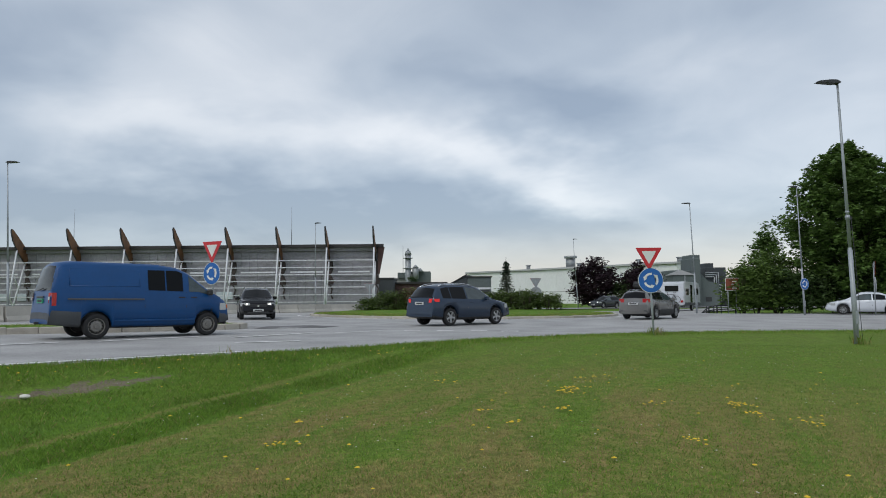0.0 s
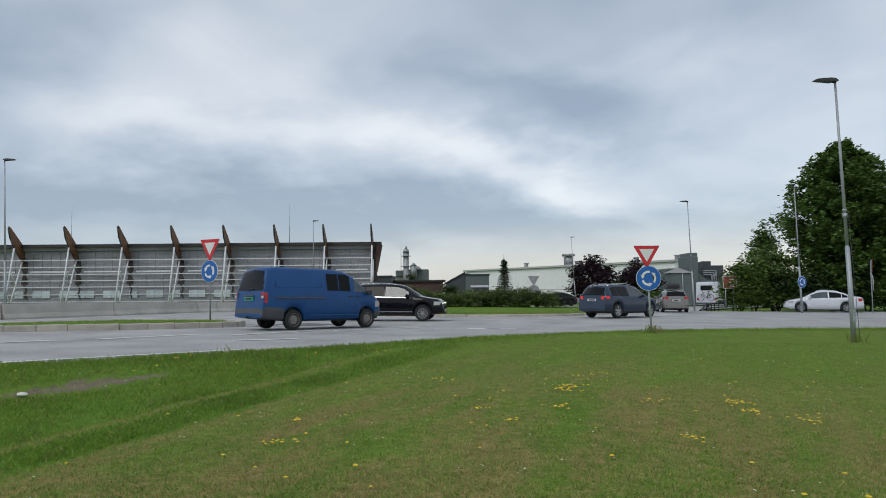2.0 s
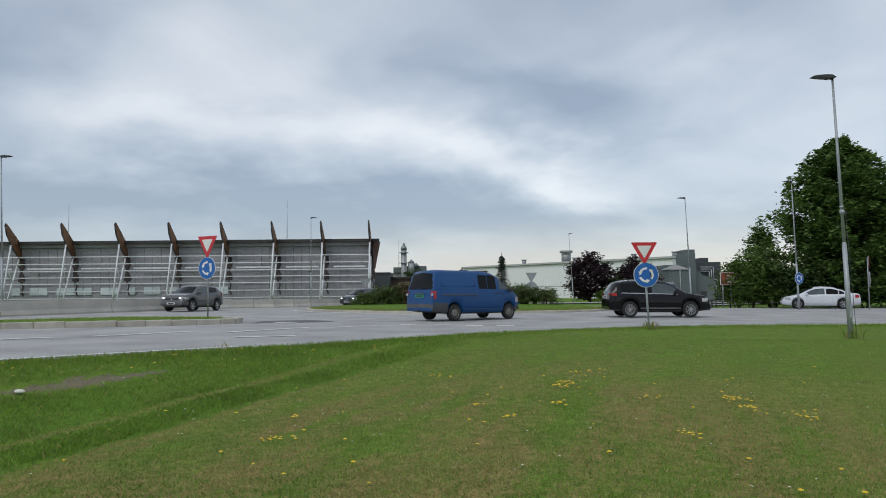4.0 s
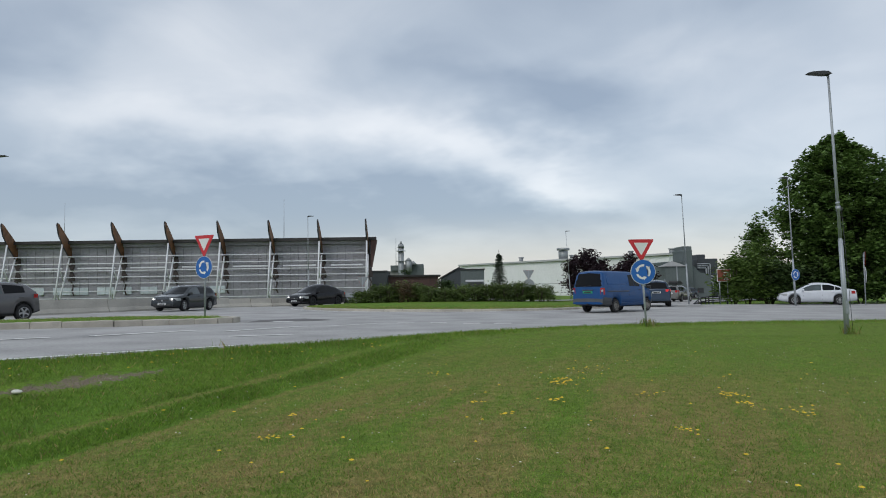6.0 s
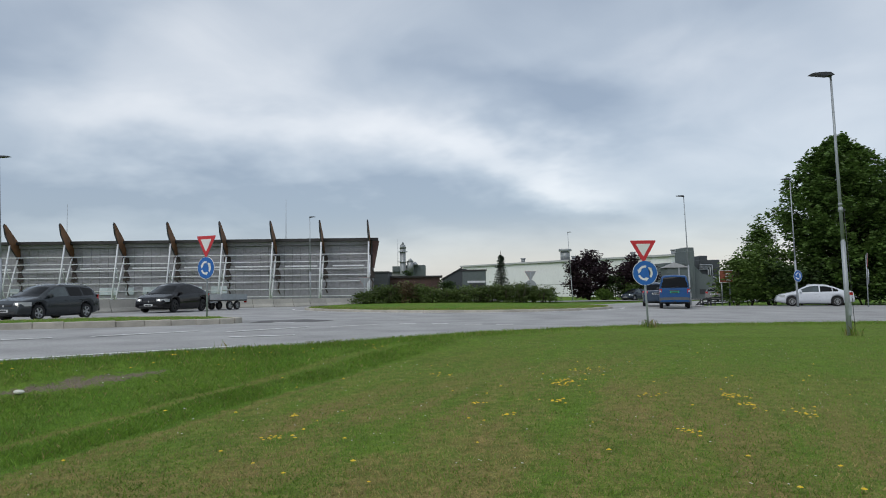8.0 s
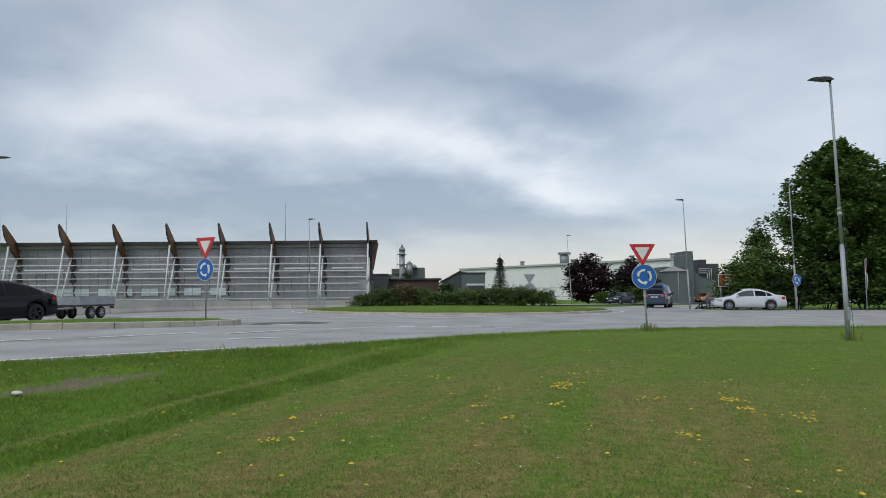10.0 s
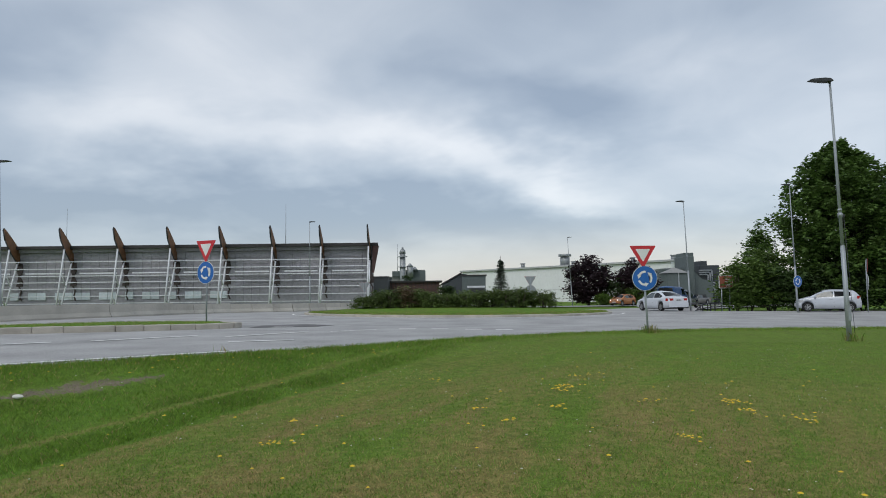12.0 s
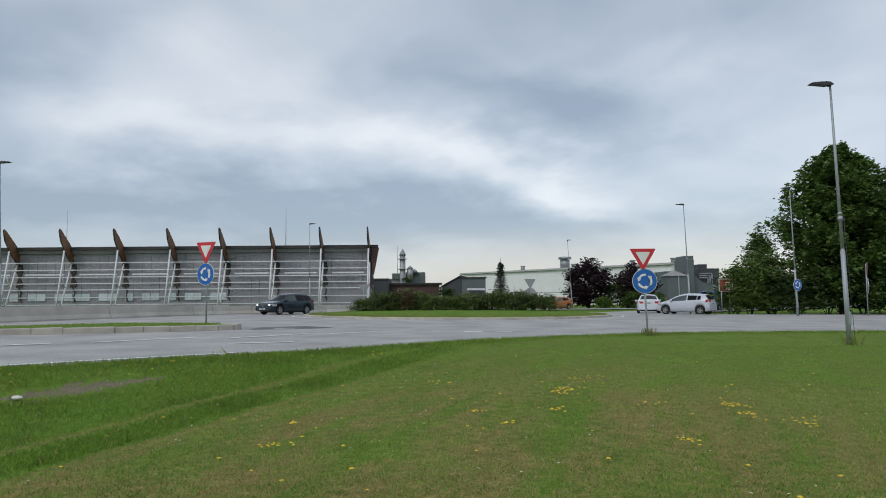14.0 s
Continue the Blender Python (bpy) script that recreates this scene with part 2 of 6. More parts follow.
ROOFDARK = material("dark_roof_edge", (0.035, 0.032, 0.033), 0.6, vary=0.15, bump=0.1)
WHITEWALL = material("white_cladding", (0.80, 0.81, 0.82), 0.6, vary=0.05, scale=0.08, fine=2, bump=0.05)
ROOFPALE = material("pale_roof_edge", (0.45, 0.46, 0.47), 0.7, vary=0.08, bump=0.05)
ROOFGREY = material("roof_edge_grey", (0.26, 0.265, 0.26), 0.7, vary=0.08, bump=0.05)
GREYGREEN = material("grey_green_cladding", (0.115, 0.14, 0.14), 0.6, vary=0.1, scale=0.2, fine=4, bump=0.1)
CHARCOAL = material("charcoal_cladding", (0.05, 0.058, 0.066), 0.6, vary=0.1, scale=0.3, fine=4, bump=0.1)
BRICKRED = material("dull_red_cladding", (0.10, 0.055, 0.05), 0.8, vary=0.15, scale=0.5, fine=5, bump=0.2)
BARK = material("bark", (0.07, 0.055, 0.04), 0.95, vary=0.2, scale=4, fine=25, bump=0.8)
LEAF_LIME = leaf_material("lime_leaf", (0.082, 0.146, 0.030))
LEAF_BUSH = leaf_material("bush_leaf", (0.10, 0.165, 0.034))
LEAF_DARK = leaf_material("dark_bush_leaf", (0.045, 0.08, 0.022))
LEAF_PURPLE = leaf_material("copper_leaf", (0.034, 0.018, 0.024))
LEAF_HEDGE = leaf_material("hedge_leaf", (0.095, 0.14, 0.036))
LEAF_HEDGE_RED = leaf_material("hedge_leaf_brownish", (0.12, 0.085, 0.045))
LEAF_SPRUCE = leaf_material("spruce_needle", (0.036, 0.058, 0.034))
YELLOW = material("dandelion_yellow", (0.75, 0.50, 0.02), 0.7, vary=0.1, bump=0)
CLOVER = material("clover_white", (0.65, 0.65, 0.58), 0.8, vary=0.1, bump=0)


# ---- building blocks ----
def mesh_of(name, bm, mats):
    me = bpy.data.meshes.new(name)
    bm.to_mesh(me)
    bm.free()
    for m in (mats if isinstance(mats, (list, tuple)) else [mats]):
        me.materials.append(m)
    return me


def part(name, bm, mats, parent=None, label="", smooth=False, at=None):
    """Links a bmesh, or a finished mesh, as one object under a thing or part."""
    me = bm if isinstance(bm, bpy.types.Mesh) else mesh_of(name, bm, mats)
    if smooth:
        for p in me.polygons:
            p.use_smooth = True
    ob = new(name, me)
    if parent:
        ob.parent = parent
    if at is not None:
        ob.matrix_basis = at
    return tagged(ob, label)


def box(bm, x0, x1, y0, y1, z0, z1, mat=0, bevel=0.0, m=None):
    vs = [bm.verts.new((x, y, z)) for z in (z0, z1) for x, y in ((x0, y0), (x1, y0), (x1, y1), (x0, y1))]
    fs = [bm.faces.new([vs[i] for i in q]) for q in ((3, 2, 1, 0), (4, 5, 6, 7), (0, 1, 5, 4), (1, 2, 6, 5), (2, 3, 7, 6), (3, 0, 4, 7))]
    for fc in fs:
        fc.material_index = mat
    if m is not None:
        bmesh.ops.transform(bm, matrix=m, verts=vs)
    if bevel:
        edges = list({e for fc in fs for e in fc.edges})
        bmesh.ops.bevel(bm, geom=edges, offset=bevel, segments=1, affect="EDGES")
    return bm


def tube(bm, a, b, r0, r1=None, n=10, mat=0, caps=True):
    a, b = Vector(a), Vector(b)
    r1 = r0 if r1 is None else r1
    q = (b - a).to_track_quat("Z", "Y")
    rings = []
    for p, r in ((a, r0), (b, r1)):
        rings.append([bm.verts.new(p + q @ Vector((r * math.cos(6.28318 * i / n), r * math.sin(6.28318 * i / n), 0))) for i in range(n)])
    for i in range(n):
        fc = bm.faces.new((rings[0][i], rings[0][(i + 1) % n], rings[1][(i + 1) % n], rings[1][i]))
        fc.material_index, fc.smooth = mat, True
    if caps:
        bm.faces.new(rings[0][::-1]).material_index = mat
        bm.faces.new(rings[1]).material_index = mat
    return bm


def prism(bm, outline, h, mat=0, m=None):
    """A flat plate: outline in x, z; thickness h along y, from 0 to h."""
    lo = [bm.verts.new((x, 0, z)) for x, z in outline]
    hi = [bm.verts.new((x, h, z)) for x, z in outline]
    n = len(outline)
    fs = [bm.faces.new(lo), bm.faces.new(hi[::-1])]
    for i in range(n):
        fs.append(bm.faces.new((lo[(i + 1) % n], lo[i], hi[i], hi[(i + 1) % n])))
    for fc in fs:
        fc.material_index = mat
    if m is not None:
        bmesh.ops.transform(bm, matrix=m, verts=lo + hi)
    return bm


def empty(name, m=None, **tags):
    ob = new(name)
    ob.empty_display_size = 0.2
    if m is not None:
        ob.matrix_basis = m
    return tagged(ob, **tags)


def lerp_table(table, x):
    xs = [p[0] for p in table]
    return float(np.interp(x, xs, [p[1] for p in table]))


# ---- the plan ----
EDGE = [(-60, -34), (-20, -0.4), (-13, 5.5), (-6.75, 10.75), (-5.65, 11.7), (-3.2, 13.65), (-1.68, 15.05), (0.11, 16.8), (1.88, 18.35), (3.81, 19.75), (6.63, 21.4), (9, 22.3), (11.78, 22.8), (15, 23), (25, 22.6), (40, 20), (90, 8)]
ISLAND = Vector((1.3, 46.0))
ISLAND_R = 10.0


def edge(x):
    return lerp_table(EDGE, x)


def smooth(a, b, v):
    t = min(1.0, max(0.0, (v - a) / (b - a)))
    return t * t * (3 - 2 * t)


def road_z(x, y=25.0):
    """The carriageway dips under the roundabout and falls gently to the east and far side."""
    return -0.008 * max(-40.0, min(60.0, x)) - 0.09 * smooth(17, 28, y) - 0.006 * max(0.0, min(y, 100.0) - 40.0)


def ground_z(x, y):
    e = edge(x)
    # distance to the carriageway's edge, measured across it
    s = (edge(x + 0.3) - edge(x - 0.3)) / 0.6
    d = (e - y) / math.sqrt(1 + s * s)
    z = road_z(x, y)
    if d < -0.05:
        return z - 0.10
    verge = 0.03 - 0.06 * smooth(0, 0.6, d)
    left = smooth(4.0, -3.0, x)
    ditch = -0.32 * smooth(0.4, 2.6, d) * left * (1 - 0.35 * smooth(3.5, 6.5, d))
    lawn = (-0.15 * smooth(0.3, 4.0, d) - 0.27 * smooth(4.0, 14.0, d)) * (1 - left) - 0.20 * smooth(2.0, 6.0, d) * left
    bumps = 0.03 * noise.noise((x * 0.5, y * 0.5, 0)) * smooth(0.3, 2, d)
    return z + verge + ditch + lawn + bumps


def build_ground():
    xs = sorted(set([-900, -400, -200, -110, -70] + [round(-50 + i * 2.0, 2) for i in range(15)] + [round(-20 + i * 0.3, 2) for i in range(134)] + [round(20.2 + i * 2, 2) for i in range(16)] + [60, 90, 150, 300, 900]))
    ys = sorted(set([-600, -200, -60, -20, -8] + [round(-4 + i * 0.3, 2) for i in range(92)] + [round(24 + i * 3, 2) for i in range(14)] + [75, 100, 150, 250, 500, 1500]))
    bm = bmesh.new()
    grid = [[bm.verts.new((x, y, ground_z(x, y))) for x in xs] for y in ys]
    for j in range(len(ys) - 1):
        for i in range(len(xs) - 1):
            bm.faces.new((grid[j][i], grid[j][i + 1], grid[j + 1][i + 1], grid[j + 1][i])).smooth = True
    ob = part("ground", bm, LAWN)
    return tagged(ob, "mown grass lawn sloping up to the road verge", "ground", kind="structure")


GROUND = build_ground()


def far_edge(x):
    return lerp_table([(-60, 4), (-34, 22.5), (-25, 28.2), (-20.8, 32.4), (-18.6, 38.7), (-17.3, 44.5), (-15.2, 50), (-11.6, 54.3), (-8, 58), (-3, 50), (8, 50), (16, 50.5), (24, 49.2), (40, 47), (90, 33)], x)


def build_road():
    bm = bmesh.new()
    xs = [-60, -40, -30] + [-24 + i * 0.5 for i in range(130)] + [45, 60, 90]
    cols = []
    for x in xs:
        a, b = edge(x), far_edge(x)
        n = 40
        cols.append([bm.verts.new((x, a + (b - a) * i / n, road_z(x, a + (b - a) * i / n))) for i in range(n + 1)])
    for c, d in zip(cols, cols[1:]):
        for i in range(40):
            bm.faces.new((c[i], d[i], d[i + 1], c[i + 1]))
        bm.faces.new((c[0], bm.verts.new(c[0].co - Vector((0, 0, 0.12))), bm.verts.new(d[0].co - Vector((0, 0, 0.12))), d[0]))
    road = tagged(part("road", bm, ASPHALT), "worn grey asphalt road leading into a roundabout", "road", kind="structure")
    # the far half of the circulating lane and the arms beyond it
    bm = bmesh.new()
    ring = [[bm.verts.new((1.3 + r * math.cos(radians(a)), 46 + r * math.sin(radians(a)), road_z(1.3 + r * math.cos(radians(a)), 46 + r * math.sin(radians(a))) + 0.006)) for a in range(-10, 191, 5)] for r in (8, 11, 14, 18.5)]
    for p, q in zip(ring, ring[1:]):
        for i in range(len(p) - 1):
            bm.faces.new((p[i], q[i], q[i + 1], p[i + 1]))
    tagged(part("road_far_side", bm, ASPHALT), "grey asphalt circulating lane of a roundabout", "road", kind="structure")
    for k, (label, line) in enumerate((
            ("grey asphalt road leading away between bushes", ((14, 48, 9), (16, 53, 8), (18.5, 59, 8), (22, 64.5, 8), (29, 73, 8), (36, 81, 8), (50, 96, 8), (80, 127, 8))),
            ("grey asphalt cross road beyond the roundabout", ((-45, 76, 7), (-10, 77, 7), (4, 79, 7), (12, 81.5, 7), (18.5, 85, 7), (24, 89.5, 7), (31, 95.5, 7), (45, 106, 7), (75, 125, 7))),
            ("grey asphalt arm running north from the roundabout", ((-7.5, 54, 8), (-3.8, 62, 8), (2, 72, 8), (4.6, 84, 7.5), (6, 120, 7))))):
        bm = bmesh.new()
        prev = None
        for i, (x, y, w) in enumerate(line):
            a, b = Vector(line[max(0, i - 1)][:2]), Vector(line[min(len(line) - 1, i + 1)][:2])
            nrm = Vector((-(b - a).y, (b - a).x)).normalized() * w / 2
            row = [bm.verts.new((x + sgn * nrm.x, y + sgn * nrm.y, road_z(x, y) + 0.012 + 0.005 * k)) for sgn in (1, -1)]
            if prev:
                bm.faces.new((prev[0], prev[1], row[1], row[0]))
            prev = row
        tagged(part("road_arm", bm, ASPHALT), label, "road", kind="structure")
    return road


ROAD = build_road()


def marking(name, pts, width, z=0.016):
    """A painted line along the points."""
    fine = [tuple(pts[0])]
    for a, b in zip(pts, pts[1:]):
        k = max(1, int((Vector(b) - Vector(a)).length / 0.5))
        fine += [tuple(Vector(a).lerp(Vector(b), i / k)) for i in range(1, k + 1)]
    pts = fine
    bm = bmesh.new()
    prev = None
    for i, p in enumerate(pts):
        a = Vector(pts[max(0, i - 1)])
        b = Vector(pts[min(len(pts) - 1, i + 1)])
        n = Vector((-(b - a).y, (b - a).x)).normalized() * width / 2
        row = [bm.verts.new((p[0] + s * n.x, p[1] + s * n.y, road_z(p[0], p[1]) + z)) for s in (1, -1)]
        if prev:
            bm.faces.new((prev[0], prev[1], row[1], row[0]))
        prev = row
    return part(name, bm, PAINT, ROAD)


def road_markings():
    marking("edge_line", [(x, edge(x) + 0.6) for x in (-40, -20, -13, -9, -7.1, -6.2, -5.3, -4.6, -4.0)], 0.16)
    for a, b in (((-15.4, 11.0), (-13.2, 13.0)), ((-10.9, 15.0), (-9.2, 16.4)), ((-8.45, 16.75), (-6.66, 19.0)), ((-5.68, 18.4), (-4.04, 21.2))):
        marking("lane_dash", [a, b], 0.17)
    marking("lane_dash", [(-4.97, 16.3), (-4.3, 16.6), (-3.54, 16.9)], 0.17)
    marking("lane_dash", [(-3.33, 21.2), (-2.03, 22.85)], 0.13)
    for x, y in ((-1.05, 23.2), (0.05, 23.1), (1.15, 22.6), (2.15, 22.4)):
        marking("give_way_dash", [(x - 0.28, y), (x + 0.28, y - 0.02)], 0.32)
    marking("island_nose_mark", [(-6.1, 25.4), (-5.3, 25.25)], 0.4)
    ring = [(ISLAND.x + 10.8 * math.cos(radians(a)), ISLAND.y + 10.8 * math.sin(radians(a))) for a in range(190, 352, 4)]
    marking("ring_line", ring, 0.14)


road_markings()


def ring_kerb(name, parent, pts, h, w, z, mat, gap=0.008):
    """Kerb stones end to end along the points."""
    for a, b in zip(pts, pts[1:]):
        a, b = Vector(a), Vector(b)
        ln = (b - a).length - gap
        bm = box(bmesh.new(), -ln / 2, ln / 2, -w / 2, w / 2, -0.08, h + random.uniform(-0.008, 0.008), bevel=0.02)
        mid = (a + b) / 2
        part(name, bm, mat, parent, at=pose(mid.x, mid.y, z + road_z(mid.x, mid.y), 0, 0, math.degrees(math.atan2((b - a).y, (b - a).x)) + random.uniform(-0.4, 0.4)))


def roundabout():
    """The central island: kerb ring, grass dome."""
    bm = bmesh.new()
    rings = []
    for r, z in ((ISLAND_R - 0.15, 0.10), (ISLAND_R - 1.0, 0.14), (ISLAND_R - 2.2, 0.22), (ISLAND_R - 4, 0.30), (2, 0.36), (0.01, 0.37)):
        rings.append([bm.verts.new((ISLAND.x + r * math.cos(radians(a)), ISLAND.y + r * math.sin(radians(a)), z + road_z(ISLAND.x + r * math.cos(radians(a))))) for a in range(0, 360, 5)])
    for p, q in zip(rings, rings[1:]):
        for i in range(72):
            bm.faces.new((p[i], p[(i + 1) % 72], q[(i + 1) % 72], q[i])).smooth = True
    isl = tagged(part("roundabout_island", bm, LAWN), "round grassed traffic island with a low stone kerb", "traffic island", kind="structure")
    pts = [(ISLAND.x + ISLAND_R * math.cos(radians(a)), ISLAND.y + ISLAND_R * math.sin(radians(a))) for a in range(180, 361, 6)]
    ring_kerb("kerb_stone", isl, pts, 0.13, 0.2, 0, KERB)
    return isl


def splitter():
    """The grassed island between the entry and the exit on the left."""
    front = [(-27, 9.8), (-21, 14.6), (-16, 18.4), (-13.07, 20.5), (-11.6, 21.3), (-10.34, 22.0), (-9.03, 23.1), (-7.8, 24.3)]
    nose = [(-7.45, 24.8), (-7.4, 25.5), (-7.8, 26.2)]
    back = [(-8.8, 27.0), (-10.4, 27.6), (-12.2, 27.5), (-13.6, 26.4), (-14.5, 24.4), (-15.9, 21.8), (-18, 19.2), (-21.5, 16.2), (-27, 11.6)]
    outline = front + nose + back
    core = [(-25, 9.9 + 1.4), (-20.6, 15.6), (-16.2, 19.6), (-13.9, 21.9), (-12.6, 22.7), (-11.3, 23.6), (-10.2, 24.5), (-9.2, 25.2), (-8.7, 25.4), (-8.6, 25.6), (-8.8, 25.8),
            (-9.4, 26.1), (-10.6, 26.4), (-11.9, 26.3), (-12.9, 25.5), (-13.7, 23.9), (-15.1, 21.7), (-17.4, 18.9), (-20.8, 16.1), (-25.2, 11.8)]
    bm = bmesh.new()
    lo = [bm.verts.new((x, y, road_z(x, y) + 0.17)) for x, y in outline]
    hi = [bm.verts.new((x, y, road_z(x, y) + 0.21)) for x, y in core]
    n = len(lo)
    for i in range(n):
        bm.faces.new((lo[i], lo[(i + 1) % n], hi[(i + 1) % n], hi[i])).smooth = True
    bm.faces.new(hi)
    isl = tagged(part("splitter_island", bm, LAWN), "long grassed splitter island with grey kerb stones", "traffic island", kind="structure")
    dense = []
    loop = outline + outline[:1]
    for a, b in zip(loop, loop[1:]):
        k = max(1, round((Vector(b) - Vector(a)).length / 1.1))
        dense += [tuple(Vector(a).lerp(Vector(b), i / k)) for i in range(k)]
    ring_kerb("kerb_stone", isl, dense + dense[:1], 0.2, 0.22, 0, KERB)
    bm = bmesh.new()
    bm.faces.new([bm.verts.new((x, y, road_z(x, y) + 0.012)) for x, y in ((-6.9, 25.0), (-4.6, 26.1), (-4.1, 27.0), (-5.5, 28.4), (-7.0, 27.2))])
    part("asphalt_patch", bm, PATCH, ROAD)


roundabout()
splitter()


def barrier_block(length, h):
    """A concrete safety barrier with a sloped foot."""
    bm = bmesh.new()
    prof = [(-0.26, 0), (-0.26, 0.1), (-0.14, 0.3), (-0.09, h), (0.09, h), (0.14, 0.3), (0.26, 0.1), (0.26, 0)]
    a = [bm.verts.new((0, y, z)) for y, z in prof]
    b = [bm.verts.new((length, y, z)) for y, z in prof]
    n = len(prof)
    for i in range(n):
        bm.faces.new((a[i], b[i], b[(i + 1) % n], a[(i + 1) % n]))
    bm.faces.new(a), bm.faces.new(b[::-1])
    bmesh.ops.recalc_face_normals(bm, faces=bm.faces)
    return bm


def barriers():
    line = [(-34, 22.5), (-25, 28.2), (-20.8, 32.4), (-18.6, 38.7), (-17.3, 44.5), (-15.2, 50), (-11.6, 54.3), (-7.5, 61)]
    for k, (a, b) in enumerate(zip(line, line[1:])):
        a, b = Vector(a), Vector(b)
        unit, h = ((6.0, 0.78), (6.0, 0.77), (6.0, 0.76), (4.0, 0.74), (2.2, 0.70), (2.2, 0.66), (2.2, 0.66))[k]
        n = max(1, round((b - a).length / unit))
        step = (b - a).length / n
        mesh = mesh_of("concrete_barrier", barrier_block(step - 0.05, h), CONCRETE)
        for i in range(n):
            p = a.lerp(b, i / n)
            ob = part("concrete_barrier", mesh, None, at=pose(p.x, p.y, road_z(p.x, p.y) - 0.02, 0, 0, math.degrees(math.atan2((b - a).y, (b - a).x)) + random.uniform(-0.5, 0.5)))
            tagged(ob, "weathered grey concrete road barrier beside the exit lane", "road barrier", "concrete barriers")


barriers()


# ---- buildings ----
def panel_wall(thing, x0, x1, y, z0, z1, nx, nz, mat, name="panel", t=0.06, m=None):
    """A wall face of separate panels, with joints."""
    w, h = (x1 - x0) / nx, (z1 - z0) / nz
    mesh = mesh_of(name, box(bmesh.new(), 0.015, w - 0.015, 0, t, 0.015, h - 0.015), mat)
    for i in range(nx):
        for j in range(nz):
            part(name, mesh, None, thing, at=pose(x0 + i * w, y, z0 + j * h))


def slant(bm, x0, x1, y, z0, z1, depth=40, skew=-9):
    """A block whose end walls run back at an angle."""
    vs = [bm.verts.new(p) for z in (z0, z1) for p in ((x0, y, z), (x1, y, z), (x1 + skew, y + depth, z), (x0 + skew, y + depth, z))]
    for q in ((3, 2, 1, 0), (4, 5, 6, 7), (0, 1, 5, 4), (1, 2, 6, 5), (2, 3, 7, 6), (3, 0, 4, 7)):
        bm.faces.new([vs[i] for i in q])
    return bm


def sports_hall():
    """The long hall: glazed wall behind steel columns, timber fins over the eaves."""
    hall = empty("sports_hall", pose(0, 0, 0), label="long grey glazed hall with leaning steel columns and timber fins", category="building")
    Y = 87.0
    XR, XL = -8.2, -82.0
    part("wall", slant(bmesh.new(), XL, XR, Y + 0.12, -0.6, 7.2), FACADE, hall)
    roof = bmesh.new()
    slant(roof, XL - 0.3, XR + 0.7, Y - 1.0, 7.42, 7.8)
    part("roof", roof, ROOFDARK, hall, "thin dark flat roof edge")
    soffit = box(bmesh.new(), XL, XR + 0.3, Y - 0.4, Y + 0.1, 7.0, 7.42)
    part("soffit", soffit, FACADE, hall)
    fins = [-8.6, -14.5, -20.55, -26.8, -33.2, -39.7, -46.3, -53.1, -60.0, -67.0, -74.0]
    # glazing between the columns
    nx, nz = 6, 8
    for k in range(len(fins) - 1):
        b, a = fins[k], fins[k + 1]
        w, h = (b - a) / nx, 6.4 / nz
        mesh = mesh_of("glass_panel", box(bmesh.new(), 0.02, w - 0.02, 0, 0.05, 0.02, h - 0.02), FACADE)
        # bottom row: opaque panes whose pale colour stands for reflected sky
        clear = mesh_of("clear_panel", box(bmesh.new(), 0.02, w - 0.02, 0, 0.05, 0.02, h * 1.15), FACADE_REFLECT)
        for i in range(nx):
            for j in range(nz):
                if j == 0 and k >= 3 and (i + 2 * k) % 6 not in (0, 3):
                    part("clear_panel", clear, None, hall, at=pose(a + i * w, Y - 0.02, 1.0))
                elif not (j == 0 and k >= 3):
                    part("glass_panel", mesh, None, hall, at=pose(a + i * w, Y + 0.03, 0.55 + j * h))
    # horizontal rails standing off the glass
    for k in range(len(fins) - 1):
        b, a = fins[k], fins[k + 1]
        for j, z in enumerate((0.5, 1.4, 2.35, 3.15, 3.95, 4.85, 5.75)):
            part("rail", box(bmesh.new(), a, b, Y - 1.0, Y - 0.92, z, z + 0.10), WHITESTEEL, hall)
        part("light_strip", box(bmesh.new(), a + 1.2, b - 0.7, Y - 0.8, Y - 0.7, 4.25, 4.42), WHITESTEEL, hall)
    fin_outline = [(-3.5, 9.6), (-3.35, 9.85), (-3.05, 9.75), (-1.3, 8.4), (-0.2, 7.5), (0.0, 6.2), (-0.2, 5.4), (-0.8, 5.9), (-2.0, 7.0), (-3.1, 8.4)]
    fin_mesh = bmesh.new()
    lo = [fin_mesh.verts.new((-0.06, y, z)) for y, z in fin_outline]
    hi = [fin_mesh.verts.new((0.06, y, z)) for y, z in fin_outline]
    fin_mesh.faces.new(lo[::-1]), fin_mesh.faces.new(hi)
    for i in range(len(lo)):
        fin_mesh.faces.new((lo[i], lo[(i + 1) % len(lo)], hi[(i + 1) % len(lo)], hi[i]))
    bmesh.ops.recalc_face_normals(fin_mesh, faces=fin_mesh.faces)
    fin_mesh = mesh_of("timber_fin", fin_mesh, TIMBER)
    edge_mesh = bmesh.new()
    for (y0, z0), (y1, z1) in zip(fin_outline[5:] + fin_outline[:1], fin_outline[6:] + fin_outline[:2]):
        tube(edge_mesh, (0, y0, z0), (0, y1, z1), 0.09, n=4)
    edge_mesh = mesh_of("fin_edge", edge_mesh, DARKMETAL)
    col = bmesh.new()
    tube(col, (0, -2.2, 7.3), (0, -3.9, -0.6), 0.10, n=8)
    tube(col, (0, -0.4, 5.8), (0, -3.0, -0.6), 0.10, n=8)
    tube(col, (0, -2.8, 4.4), (0, -1.7, 2.6), 0.06, n=6)
    tube(col, (0, -3.4, 1.6), (0, -2.7, 0.3), 0.06, n=6)
